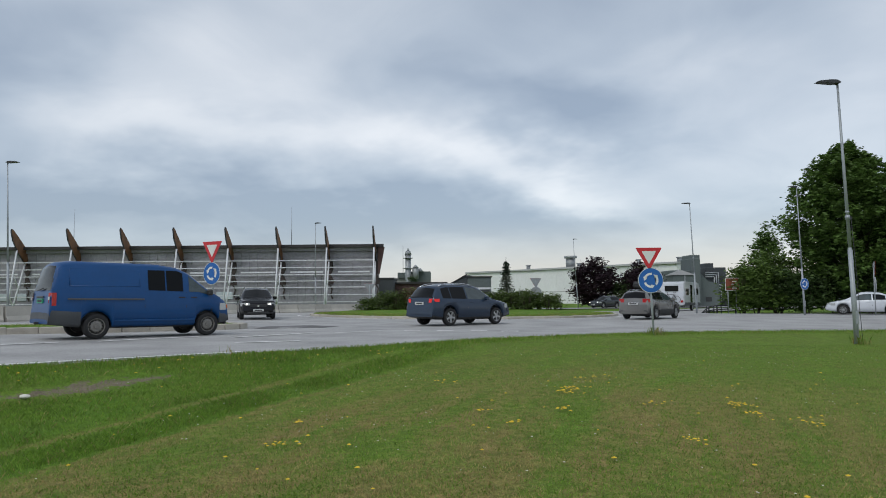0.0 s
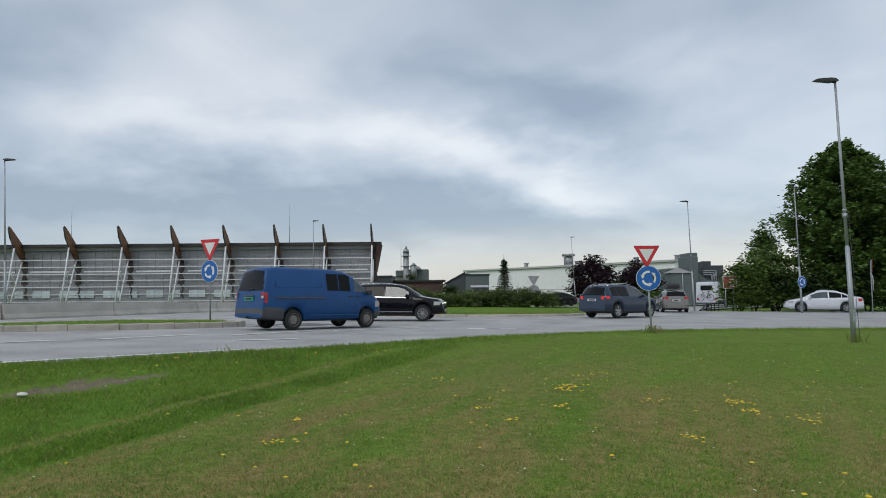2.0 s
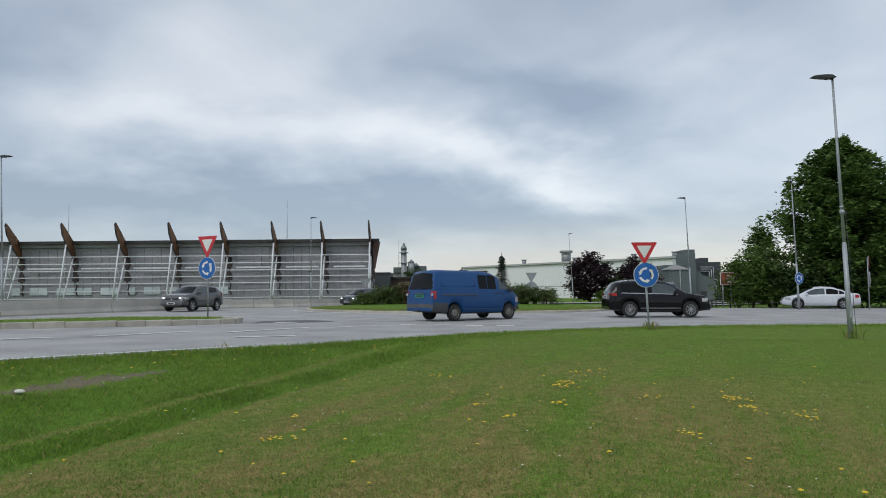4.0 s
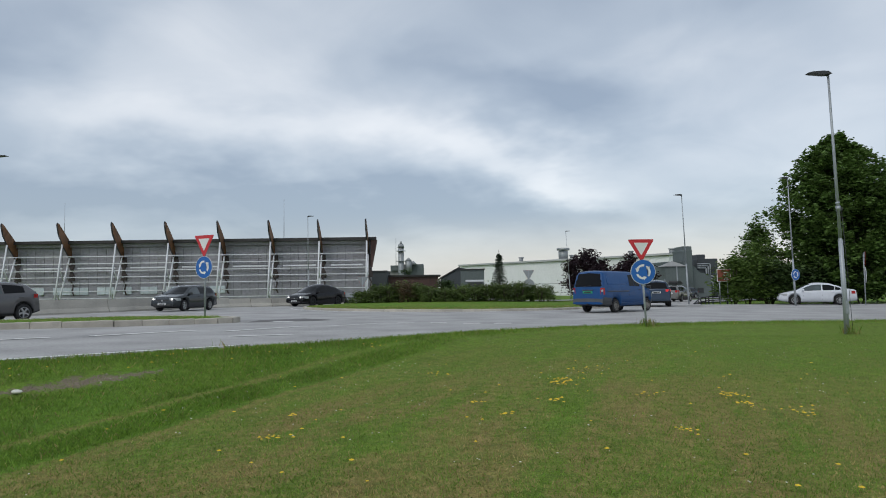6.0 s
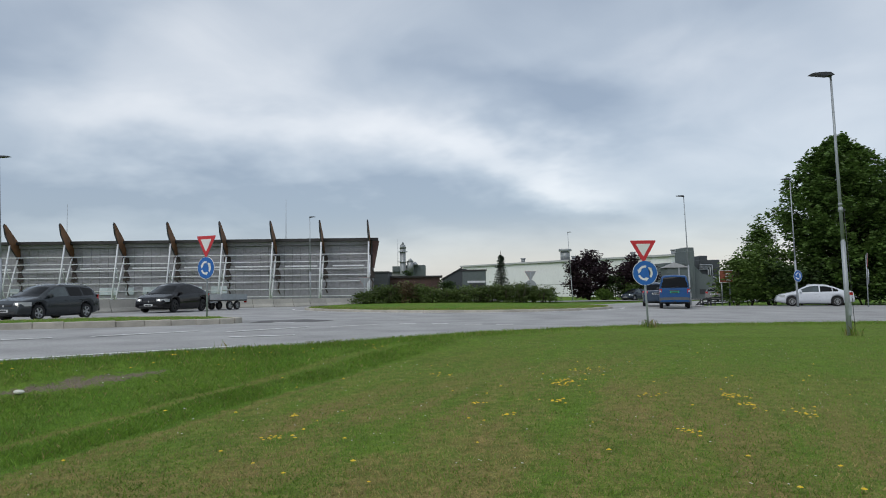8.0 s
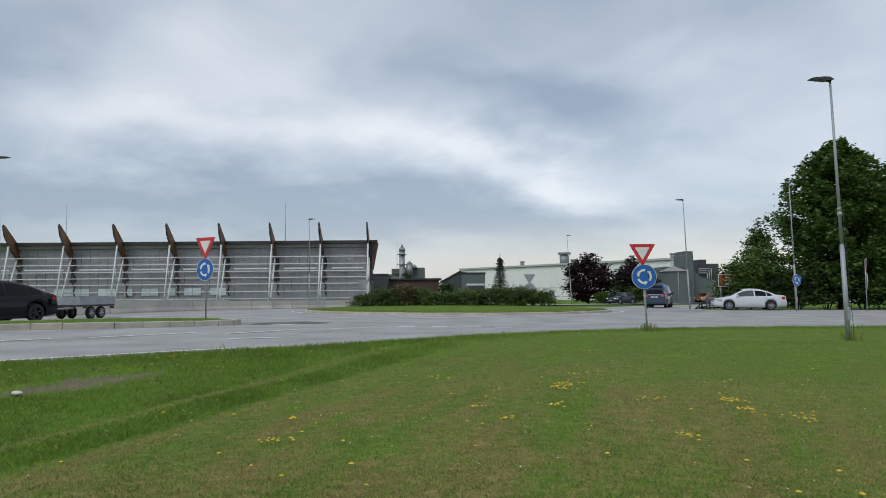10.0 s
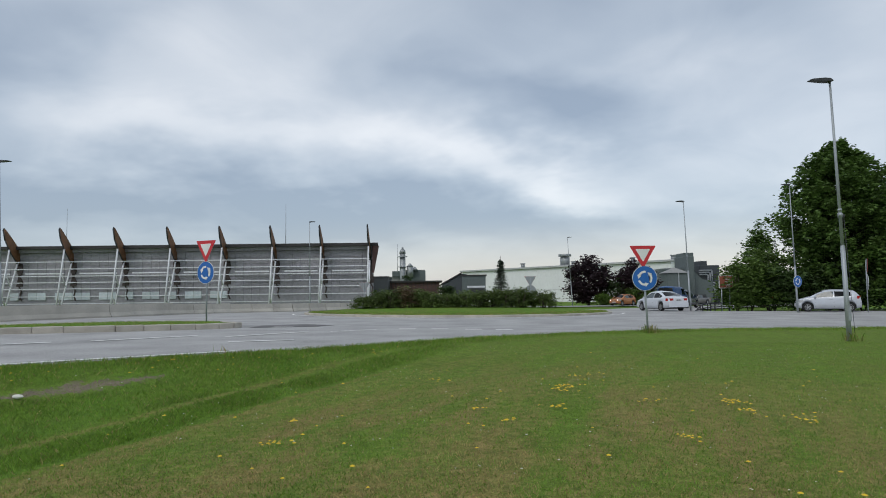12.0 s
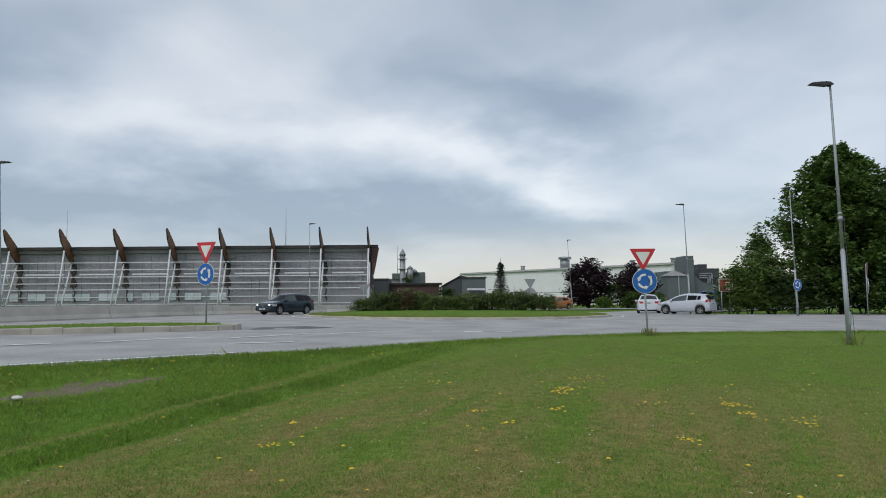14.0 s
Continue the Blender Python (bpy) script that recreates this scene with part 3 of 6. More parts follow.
    for zz in (1.4, 3.15, 4.85):
        tube(col, (0, -0.4 - 2.6 * (5.8 - zz) / 6.4, zz), (0, 0, zz), 0.05, n=6)
    col = mesh_of("column", col, WHITESTEEL)
    # dark plates before the glass, painting the shadow and inner frame seen through it
    brace = bmesh.new()
    for outline in ([(-0.42, 5.7), (0.42, 5.7), (0.52, 4.7), (0.18, 4.0), (0.55, 3.3), (0.5, 2.75), (-0.35, 2.75), (-0.2, 3.4), (-0.1, 4.2), (-0.45, 5.0)],
                    [(-0.08, 2.75), (0.1, 2.75), (0.42, 2.2), (0.28, 1.5), (0.5, 0.9), (0.32, 0.9), (0.1, 1.5), (0.24, 2.15)]):
        prism(brace, outline, 0.04)
    brace = mesh_of("shaded_frame_plate", brace, TIMBER_SHADED)
    for x in fins:
        part("shaded_frame_plate", brace, None, hall, "dark plate for the shaded timber frame seen through the glazing", at=pose(x, Y - 0.08, 0))
        f = part("timber_fin", fin_mesh, None, hall, "brown timber fin", at=pose(x, Y, 0))
        part("fin_edge", edge_mesh, None, f)
        part("column", col, None, hall, at=pose(x, Y, 0))
    for x, h in ((-50.5, 13.0), (-20.7, 13.2)):
        part("aerial", tube(bmesh.new(), (x, Y + 6, 7.7), (x, Y + 6, h + 0.5), 0.05, 0.02, 6), GALV, hall)
    # dark end board, leaning out
    part("end_board", prism(bmesh.new(), [(XR - 0.05, 4.0), (XR + 0.1, 4.0), (XR + 0.75, 7.42), (XR - 0.05, 7.42)], 0.8, m=pose(0, Y - 0.9, 0)), BRICKRED, hall)


def white_hall():
    """Long white industrial hall, its eaves running away to the left."""
    a, b = Vector((6.6, 182)), Vector((45.6, 132.8))
    ln = (b - a).length
    hall = empty("white_industrial_hall", pose(a.x, a.y, 0, 0, 0, math.degrees(math.atan2((b - a).y, (b - a).x))), label="long white clad industrial hall with grey roof edge", category="building")
    part("wall", box(bmesh.new(), 0, ln, 0.1, 6, -2, 7.0), WHITEWALL, hall)
    n = 14
    mesh = mesh_of("wall_panel", box(bmesh.new(), 0.02, ln / n - 0.02, 0, 0.1, -2, 7.0), WHITEWALL)
    for i in range(n):
        part("wall_panel", mesh, None, hall, at=pose(i * ln / n, 0, 0))
    part("roof", box(bmesh.new(), -0.6, ln + 0.2, -0.5, 7, 7.05, 7.5, bevel=0.05), ROOFPALE, hall)
    part("rail", box(bmesh.new(), 0, ln, -0.06, 0, 1.9, 2.0), ROOFGREY, hall)
    for x, r, h in ((20.5, 0.5, 1.1), (34.0, 1.1, 2.6), (36.5, 0.45, 0.9), (52.5, 0.45, 1.0), (62.0, 0.45, 1.0)):
        bm = tube(bmesh.new(), (x, 2, 7.5), (x, 2, 7.5 + h * 0.75), r, n=12)
        tube(bm, (x, 2, 7.5 + h * 0.8), (x, 2, 7.5 + h), r * 1.35, n=12)
        part("roof_vent", bm, SIGNBACK, hall)


def process_block():
    """Grey-green process building with ducts at the end of the white hall."""
    b = empty("process_building", pose(0, 0, 0), label="tall grey-green factory block with stair tower and ducts", category="building")
    Y = 102
    part("body", box(bmesh.new(), 34.0, 38.2, Y, Y + 9, -1.5, 4.7, bevel=0.05), GREYGREEN, b)
    part("tower", box(bmesh.new(), 36.9, 38.1, Y - 1.0, Y + 4, -1.5, 6.4, bevel=0.05), GREYGREEN, b)
    part("tower_top", box(bmesh.new(), 37.1, 38.5, Y + 0.2, Y + 4, 4.7, 7.0, bevel=0.05), GREYGREEN, b)
    hut = box(bmesh.new(), 33.3, 36.4, Y - 3, Y, -1.5, 3.9, bevel=0.05)
    part("annex", hut, GREYGREEN, b)
    bm = bmesh.new()
    v = [bm.verts.new(p) for p in ((33.1, Y - 3.2, 3.9), (36.6, Y - 3.2, 3.9), (36.6, Y, 3.9), (33.1, Y, 3.9), (34.85, Y - 1.5, 4.75))]
    for q in ((0, 1, 4), (1, 2, 4), (2, 3, 4), (3, 0, 4), (3, 2, 1, 0)):
        bm.faces.new([v[i] for i in q])
    part("annex_roof", bm, ROOFGREY, b)
    low = bmesh.new()
    prism(low, [(37.9, -1.5), (41.4, -1.5), (41.4, 2.7), (39.8, 3.0), (37.9, 5.0)], 6, m=pose(0, Y + 0.5, 0))
    part("low_wing", low, GREYGREEN, b)
    part("rear_block", box(bmesh.new(), 40.4, 43.5, Y + 3, Y + 10, -1.5, 5.2, bevel=0.05), CHARCOAL, b)
    part("rear_plant", box(bmesh.new(), 40.8, 42.0, Y + 4, Y + 8, 5.2, 5.9, bevel=0.05), CHARCOAL, b)
    for i in range(3):
        o = i * 0.32
        bm = bmesh.new()
        pts = [(40.2, 4.4 - o), (42.2 - o, 4.4 - o), (42.2 - o, 2.6 - o), (43.2 - o, 2.2 - o), (43.2 - o, 0)]
        for p, q in zip(pts, pts[1:]):
            tube(bm, (p[0], Y + 2.7, p[1]), (q[0], Y + 2.7, q[1]), 0.09, n=8)
        part("duct", bm, GALV, b)
    for x, z, w, h in ((39.3, 0.0, 0.9, 0.7), (41.7, -0.3, 1.4, 0.9), (42.3, 3.3, 0.8, 0.6)):
        part("window", box(bmesh.new(), x, x + w, Y + 0.42 if x < 41.0 else Y + 2.9, Y + 0.55 if x < 41.0 else Y + 3.05, z, z + h), DARKMETAL, b)
    part("downpipe", tube(bmesh.new(), (35.0, Y - 3.1, -1), (35.0, Y - 3.1, 3.9), 0.08), GALV, b)
    for x in (37.2, 38.0):
        part("vertical_trim", box(bmesh.new(), x, x + 0.12, Y - 0.06, Y, -1.5, 4.6), DARKMETAL, b)


def mid_buildings():
    g = empty("gabled_shed", pose(0.7, 110, 0), label="dark grey shed with a sloping roof", category="building")
    part("body", prism(bmesh.new(), [(0, -1), (4.0, -1), (4.0, 4.35), (3.2, 4.5), (0, 2.7)], 10), CHARCOAL, g)
    part("roof", prism(bmesh.new(), [(-0.2, 2.7), (3.2, 4.55), (3.2, 4.75), (-0.2, 2.9)], 10.4, m=pose(0, -0.2, 0)), ROOFDARK, g)
    part("wing", box(bmesh.new(), 3.2, 7.0, -0.1, 9, -1, 4.1, bevel=0.04), GREYGREEN, g)
    part("wing_roof", box(bmesh.new(), 3.1, 7.15, -0.3, 9.2, 4.1, 4.3), ROOFDARK, g)
    part("window_strip", box(bmesh.new(), 4.3, 6.7, -0.18, -0.08, 1.5, 2.1), DARKMETAL, g)
    part("white_band", box(bmesh.new(), 4.0, 6.9, -0.16, -0.08, 2.2, 2.5), WHITESTEEL, g)
    for i in range(6):
        part("cladding_board", box(bmesh.new(), 3.25 + i * 0.62, 3.25 + i * 0.62 + 0.58, -0.14, -0.1, 2.55, 4.1), GREYGREEN, g)
    r = empty("red_brown_shed", pose(-10.2, 128, 0), label="low long red-brown shed with a dark roof", category="building")
    part("body", box(bmesh.new(), 0, 10.5, 0, 9, -1, 3.5), BRICKRED, r)
    part("roof", box(bmesh.new(), -0.2, 11, -0.4, 9.3, 3.5, 3.8), ROOFDARK, r)
    for i in range(14):
        part("board_strip", box(bmesh.new(), i * 0.75, i * 0.75 + 0.06, -0.05, 0, -1, 3.5), ROOFDARK, r)
    d = empty("dark_office_block", pose(-13.6, 124, 0), label="dark flat-roofed factory office", category="building")
    part("body", box(bmesh.new(), 0, 4.6, 0, 9, -1, 4.3, bevel=0.04), CHARCOAL, d)
    part("parapet", box(bmesh.new(), -0.1, 4.7, -0.1, 9.1, 4.3, 4.6), DARKMETAL, d)
    part("roof_unit", box(bmesh.new(), 0.4, 1.6, 2, 4, 4.6, 5.2, bevel=0.05), DARKMETAL, d)
    s = empty("concrete_plant", pose(0, 150, 0), label="pale factory plant with a steel stack and grey towers", category="factory")
    part("low_body", box(bmesh.new(), -13, -7, 0, 8, -1, 5.2, bevel=0.05), ROOFGREY, s)
    part("grey_tower", box(bmesh.new(), -7.0, -2.8, -1, 6, -1, 6.6, bevel=0.05), GREYGREEN, s)
    part("roof_box", box(bmesh.new(), -10.0, -8.0, -0.5, 4, 5.2, 6.4, bevel=0.05), GREYGREEN, s)
    st = tube(bmesh.new(), (-7.6, -2, -1), (-7.6, -2, 10.2), 0.62, 0.62, 16)
    stack = part("stack", st, SIGNBACK, s)
    bm = tube(bmesh.new(), (-7.6, -2, 10.2), (-7.6, -2, 11.0), 0.75, 0.5, 16)
    tube(bm, (-7.6, -2, 11.0), (-7.6, -2, 11.6), 0.3, 0.15, 10)
    part("stack_cap", bm, SIGNBACK, stack)
    for z in (7.2, 9.4):
        bm = tube(bmesh.new(), (-7.6, -2, z), (-7.6, -2, z + 0.12), 1.05, n=16)
        part("platform", bm, GALV, stack)
    part("aerial", tube(bmesh.new(), (-8.7, -2, 6), (-8.7, -2, 12.2), 0.06, 0.03, 6), GALV, s)
    t2 = tube(bmesh.new(), (-6.0, -2, 5), (-6.0, -2, 7.3), 0.7, n=14)
    tube(t2, (-6.0, -2, 7.3), (-6.0, -2, 8.0), 0.75, 0.1, 14)
    part("small_stack", t2, SIGNBACK, s)
    part("hopper", tube(bmesh.new(), (-5.0, -1.5, 6.5), (-5.0, -1.5, 7.3), 0.8, 0.1, 14), SIGNBACK, s)


sports_hall()
white_hall()
process_block()
mid_buildings()


# ---- street furniture ----
def street_lamp(x, y, z, top, lean, arm=-1, box_at=None):
    """A galvanised lamp column with a flat lantern. top: height over the eye level datum; lean: sideways shift of the top."""
    lamp = empty("street_lamp", pose(x, y, z), label="galvanised steel street lamp column with a flat lantern", category="street lamp", group="street lamps")
    h = top - z
    bm = tube(bmesh.new(), (0, 0, -0.2), (lean * 0.36, 0, h * 0.36), 0.066, 0.058, 12)
    tube(bm, (lean * 0.36, 0, h * 0.36), (lean * 0.37, 0, h * 0.37), 0.058, 0.044, 12, caps=False)
    tube(bm, (lean * 0.37, 0, h * 0.37), (lean, 0, h), 0.044, 0.028, 12)
    pole = part("pole", bm, GALV, lamp)
    part("collar", tube(bmesh.new(), (lean * 0.5, 0, h * 0.5), (lean * 0.508, 0, h * 0.508), 0.052, n=12), GALV, pole)
    part("hatch", box(bmesh.new(), -0.04, 0.04, -0.078, -0.05, 0.6, 0.95, bevel=0.01), GALV, pole)
    neck = tube(bmesh.new(), (lean, 0, h - 0.03), (lean + arm * 0.18, 0, h + 0.03), 0.045, n=8)
    part("neck", neck, DARKMETAL, lamp)
    head = bmesh.new()
    prism(head, [(0.06, -0.05), (-0.04, 0.02), (-0.18, 0.03), (-0.5, 0.005), (-0.58, -0.02), (-0.5, -0.035), (-0.12, -0.07)], 0.22, m=pose(lean, -0.11, h + 0.04))
    if arm > 0:
        bmesh.ops.transform(head, matrix=Matrix.Translation((2 * lean, 0, 0)) @ Matrix.Scale(-1, 4, (1, 0, 0)), verts=head.verts)
        bmesh.ops.reverse_faces(head, faces=head.faces)
    part("lantern", head, DARKMETAL, lamp, "dark flat lantern")
    if box_at:
        f = box_at / h
        part("clamp", tube(bmesh.new(), (lean * f, 0, box_at - 0.06), (lean * f, 0, box_at + 0.06), 0.06, n=12), GALV, lamp)
        part("cable", tube(bmesh.new(), (lean * f + 0.08, -0.02, box_at), (0.14, -0.02, 0.1), 0.006, n=6), DARKMETAL, lamp)
        part("bracket", box(bmesh.new(), lean * f + 0.02, lean * f + 0.11, -0.035, 0.035, box_at - 0.06, box_at + 0.02, bevel=0.01), DARKMETAL, lamp)
    return lamp


def disc_outline(r, n=40):
    return [(r * math.cos(6.28318 * i / n), r * math.sin(6.28318 * i / n)) for i in range(n)]


def arrow_arc(bm, r0, r1, a0, a1, h, m):
    """One curved arrow of the roundabout sign."""
    n = 9
    pts = [(r1 * math.cos(radians(a0 + (a1 - a0) * i / n)), r1 * math.sin(radians(a0 + (a1 - a0) * i / n))) for i in range(n + 1)]
    inner = [(r0 * math.cos(radians(a0 + (a1 - a0) * i / n)), r0 * math.sin(radians(a0 + (a1 - a0) * i / n))) for i in range(n + 1)]
    s = 1 if a1 > a0 else -1
    rm, w = (r0 + r1) / 2, (r1 - r0)
    tip = radians(a1 + s * 30)
    head = [((rm + w) * math.cos(radians(a1)), (rm + w) * math.sin(radians(a1))), (rm * math.cos(tip), rm * math.sin(tip)), ((rm - w) * math.cos(radians(a1)), (rm - w) * math.sin(radians(a1)))]
    out = pts + head + inner[::-1]
    if s < 0:
        out = out[::-1]
    lo = [bm.verts.new(m @ Vector((x, 0, z))) for x, z in out]
    fc = bm.faces.new(lo)
    bmesh.ops.triangulate(bm, faces=[fc])
    return bm


def rounded_triangle(side, r, n=5):
    """Outline of a triangle that points down, with rounded corners."""
    R = side / math.sqrt(3) - 2 * r
    out = []
    for k, a in enumerate((150, 270, 30)):
        cx, cz = R * math.cos(radians(a)), R * math.sin(radians(a))
        for i in range(n + 1):
            b = radians(a - 60 + 120 * i / n)
            out.append((cx + r * math.cos(b), cz + r * math.sin(b)))
    return out


def yield_roundabout_sign(x, y, z, yaw, disc, tri, zd, zt, lean=0.0, front=True, label=""):
    """Give-way triangle above a blue roundabout disc on one post."""
    s = empty("give_way_sign", pose(x, y, z, 0, 0, yaw), label=label or "red and white give-way triangle above a blue roundabout disc", category="road sign", group="give way signs")
    top = zt + tri * 0.2
    post = tube(bmesh.new(), (0, 0.05, -0.3), (-lean, 0.05, top), 0.03, n=10)
    part("post", post, GALV, s)
    lx = -lean * zd / top
    d = part("disc", prism(bmesh.new(), disc_outline(disc / 2), 0.015, m=pose(lx, -0.02, zd)), SIGNWHITE, s)
    part("disc_back", prism(bmesh.new(), disc_outline(disc / 2 - 0.01), 0.012, m=pose(lx, -0.004, zd)), SIGNBACK, d)
    part("blue_face", prism(bmesh.new(), disc_outline(disc / 2 * 0.965), 0.004, m=pose(lx, -0.0245, zd)), BLUE, d)
    for k in range(3):
        bm = arrow_arc(bmesh.new(), disc * 0.215, disc * 0.30, 200 + k * 120, 275 + k * 120, 0.002, pose(lx, -0.0275, zd))
        part("arrow", bm, SIGNWHITE, d)
    ltx = -lean * zt / top
    t = part("triangle", prism(bmesh.new(), rounded_triangle(tri, 0.022), 0.015, m=pose(ltx, -0.02, zt)), RED, s)
    part("triangle_back", prism(bmesh.new(), rounded_triangle(tri * 0.985, 0.03), 0.012, m=pose(ltx, -0.004, zt)), SIGNBACK, t)
    part("white_field", prism(bmesh.new(), rounded_triangle(tri * 0.56, 0.015), 0.004, m=pose(ltx, -0.0245, zt)), SIGNWHITE, t)
    for zz in (zd, zt):
        part("clamp", box(bmesh.new(), -lean * zz / top - 0.05, -lean * zz / top + 0.05, -0.01, 0.085, zz - 0.02, zz + 0.02), GALV, s)
    return s


def keep_right_disc(x, y, z, yaw, zd, disc):
    s = empty("roundabout_sign", pose(x, y, z, 0, 0, yaw), label="small blue roundabout disc on a lamp column", category="road sign")
    d = part("disc", prism(bmesh.new(), disc_outline(disc / 2), 0.015, m=pose(0, -0.12, zd)), SIGNWHITE, s)
    part("blue_face", prism(bmesh.new(), disc_outline(disc / 2 * 0.96), 0.004, m=pose(0, -0.1245, zd)), BLUE, d)
    for k in range(3):
        part("arrow", arrow_arc(bmesh.new(), disc * 0.21, disc * 0.30, 200 + k * 120, 275 + k * 120, 0.002, pose(0, -0.128, zd)), SIGNWHITE, d)
    part("bracket", tube(bmesh.new(), (0, -0.105, zd), (0, 0.0, zd), 0.03, n=8), GALV, s)


def tourist_sign():
    s = empty("brown_direction_sign", pose(21.6, 51, -0.4), label="brown direction sign on two grey posts", category="road sign")
    for x in (-0.35, 0.25):
        part("post", tube(bmesh.new(), (x, 0.06, -0.2), (x, 0.06, 2.1), 0.035, n=8), GALV, s)
    b = part("board", box(bmesh.new(), -0.55, 0.5, 0, 0.03, 1.75, 2.7, bevel=0.01), SIGNWHITE, s)
    part("brown_face", box(bmesh.new(), -0.51, 0.46, -0.006, -0.001, 1.79, 2.66), BROWN, b)
    for z, x0, x1 in ((2.4, -0.05, 0.3), (2.2, -0.1, 0.35), (1.98, -0.05, 0.25), (1.88, -0.05, 0.3)):
        part("text_bar", box(bmesh.new(), x0, x1, -0.010, -0.007, z, z + 0.06), SIGNWHITE, b)


def guard_rail():
    g = empty("metal_railing", pose(0, 0, 0), label="low dark metal railing beside the far road", category="railing")
    pts = [(18.7, 49.6, 0.0), (19.6, 50.6, 0.42), (20.6, 51.6, 0.5), (22.6, 53.0, 0.5)]
    for i, (x, y, h) in enumerate(pts):
        if h:
            part("post", box(bmesh.new(), x - 0.04, x + 0.04, y - 0.04, y + 0.04, -0.5, h - 0.25), DARKMETAL, g)
    for i in range(4):
        x, y = 19.3 + i * 0.85, 50.3 + i * 0.75
        part("post", box(bmesh.new(), x - 0.03, x + 0.03, y - 0.03, y + 0.03, -0.5, 0.2), DARKMETAL, g)
    for dz in (0.0, 0.3):
        bm = bmesh.new()
        for a, b in zip(pts, pts[1:]):
            tube(bm, (a[0], a[1], a[2] - 0.25 - dz * (a[2] > 0)), (b[0], b[1], b[2] - 0.25 - dz * (b[2] > 0)), 0.045, n=8)
        part("rail", bm, DARKMETAL, g)


street_lamp(10.95, 18.2, -0.33, 6.80, -0.19, -1, 3.45)
street_lamp(-22.0, 34.6, 0.0, 8.15, -0.3, 1)
street_lamp(-12.15, 65, 0.0, 8.2, -0.05, 1)
street_lamp(18.3, 93, -0.6, 8.75, -0.5, 1)
street_lamp(18.5, 50, -0.3, 7.78, -0.28, -1)
street_lamp(23.2, 44, -0.35, 8.0, -0.18, -1)
street_lamp(35.0, 70, -0.4, 6.2, -0.1, -1)
yield_roundabout_sign(6.32, 20.5, -0.40, 0, 0.75, 0.80, 1.93, 2.68, 0.14)
yield_roundabout_sign(-8.88, 26.2, 0.2, -27, 0.86, 1.0, 1.86, 2.80, 0.0, label="red and white give-way triangle above a blue roundabout disc")
yield_roundabout_sign(7.85, 58, 0.0, 185, 1.0, 1.0, 1.35, 2.3, 0.0, label="grey backs of a give-way triangle and disc")
yield_roundabout_sign(-6.7, 62, 0.0, 185, 0.9, 1.1, -0.2, 2.0, 0.0, label="grey back of a give-way triangle behind the hedge")
yield_roundabout_sign(27.5, 43.5, -0.4, 63, 1.0, 1.0, 2.0, 3.2, 0.0, label="grey edge-on give-way sign with disc on a thin post")
keep_right_disc(23.17, 43.99, -0.35, 22, 2.05, 0.75)
tourist_sign()
guard_rail()


# ---- plants ----
def leaf_cloud(points, size, rng, flat=0.35):
    """Leaves as small bent quads at the points, with random turns: one mesh."""
    n = len(points)
    P = np.array(points)
    a = rng.uniform(0, 2 * np.pi, n)
    tilt = rng.normal(0, 0.7, n)
    s = size * rng.uniform(0.6, 1.3, n)
    u = np.stack([np.cos(a), np.sin(a), 0.25 * rng.normal(size=n)], 1)
    v = np.stack([-np.sin(a) * np.cos(tilt), np.cos(a) * np.cos(tilt), np.sin(tilt)], 1)
    w = np.cross(u, v)
    k = s[:, None]
    quad = np.stack([P - u * k, P + v * k * 0.55 + w * k * 0.12, P + u * k, P - v * k * 0.55 + w * k * 0.12], 1).reshape(-1, 3)
    faces = np.arange(4 * n).reshape(-1, 4)
    return quad, faces


def leaf_mesh(name, points, size, mat, rng):
    v, fcs = leaf_cloud(points, size, rng)
    me = bpy.data.meshes.new(name)
    me.from_pydata(v.tolist(), [], fcs.tolist())
    me.materials.append(mat)
    return me


def clump_points(rng, n_clumps, per, shape, spread):
    """Leaves gathered in clumps; shape(rng) gives a clump's centre."""
    out = []
    for _ in range(n_clumps):
        c = np.array(shape(rng))
        sp = spread * rng.uniform(0.6, 1.4)
        out.append(c + rng.normal(size=(per, 3)) * np.array([sp, sp, sp * 0.55]))
    return np.concatenate(out)


def shell(rx, ry, rz, cz, inner=0.55, top=1.0):
    def pick(rng):
        d = rng.normal(size=3)
        d /= np.linalg.norm(d)
        r = rng.uniform(inner, 1.0) ** 0.7
        k = 1 + 0.16 * math.sin(3 * math.atan2(d[1], d[0]) + 1.3) + 0.1 * math.sin(7 * d[2] + 2 * d[0])
        return (d[0] * rx * r * k, d[1] * ry * r * k, cz + d[2] * rz * r * k)
    return pick


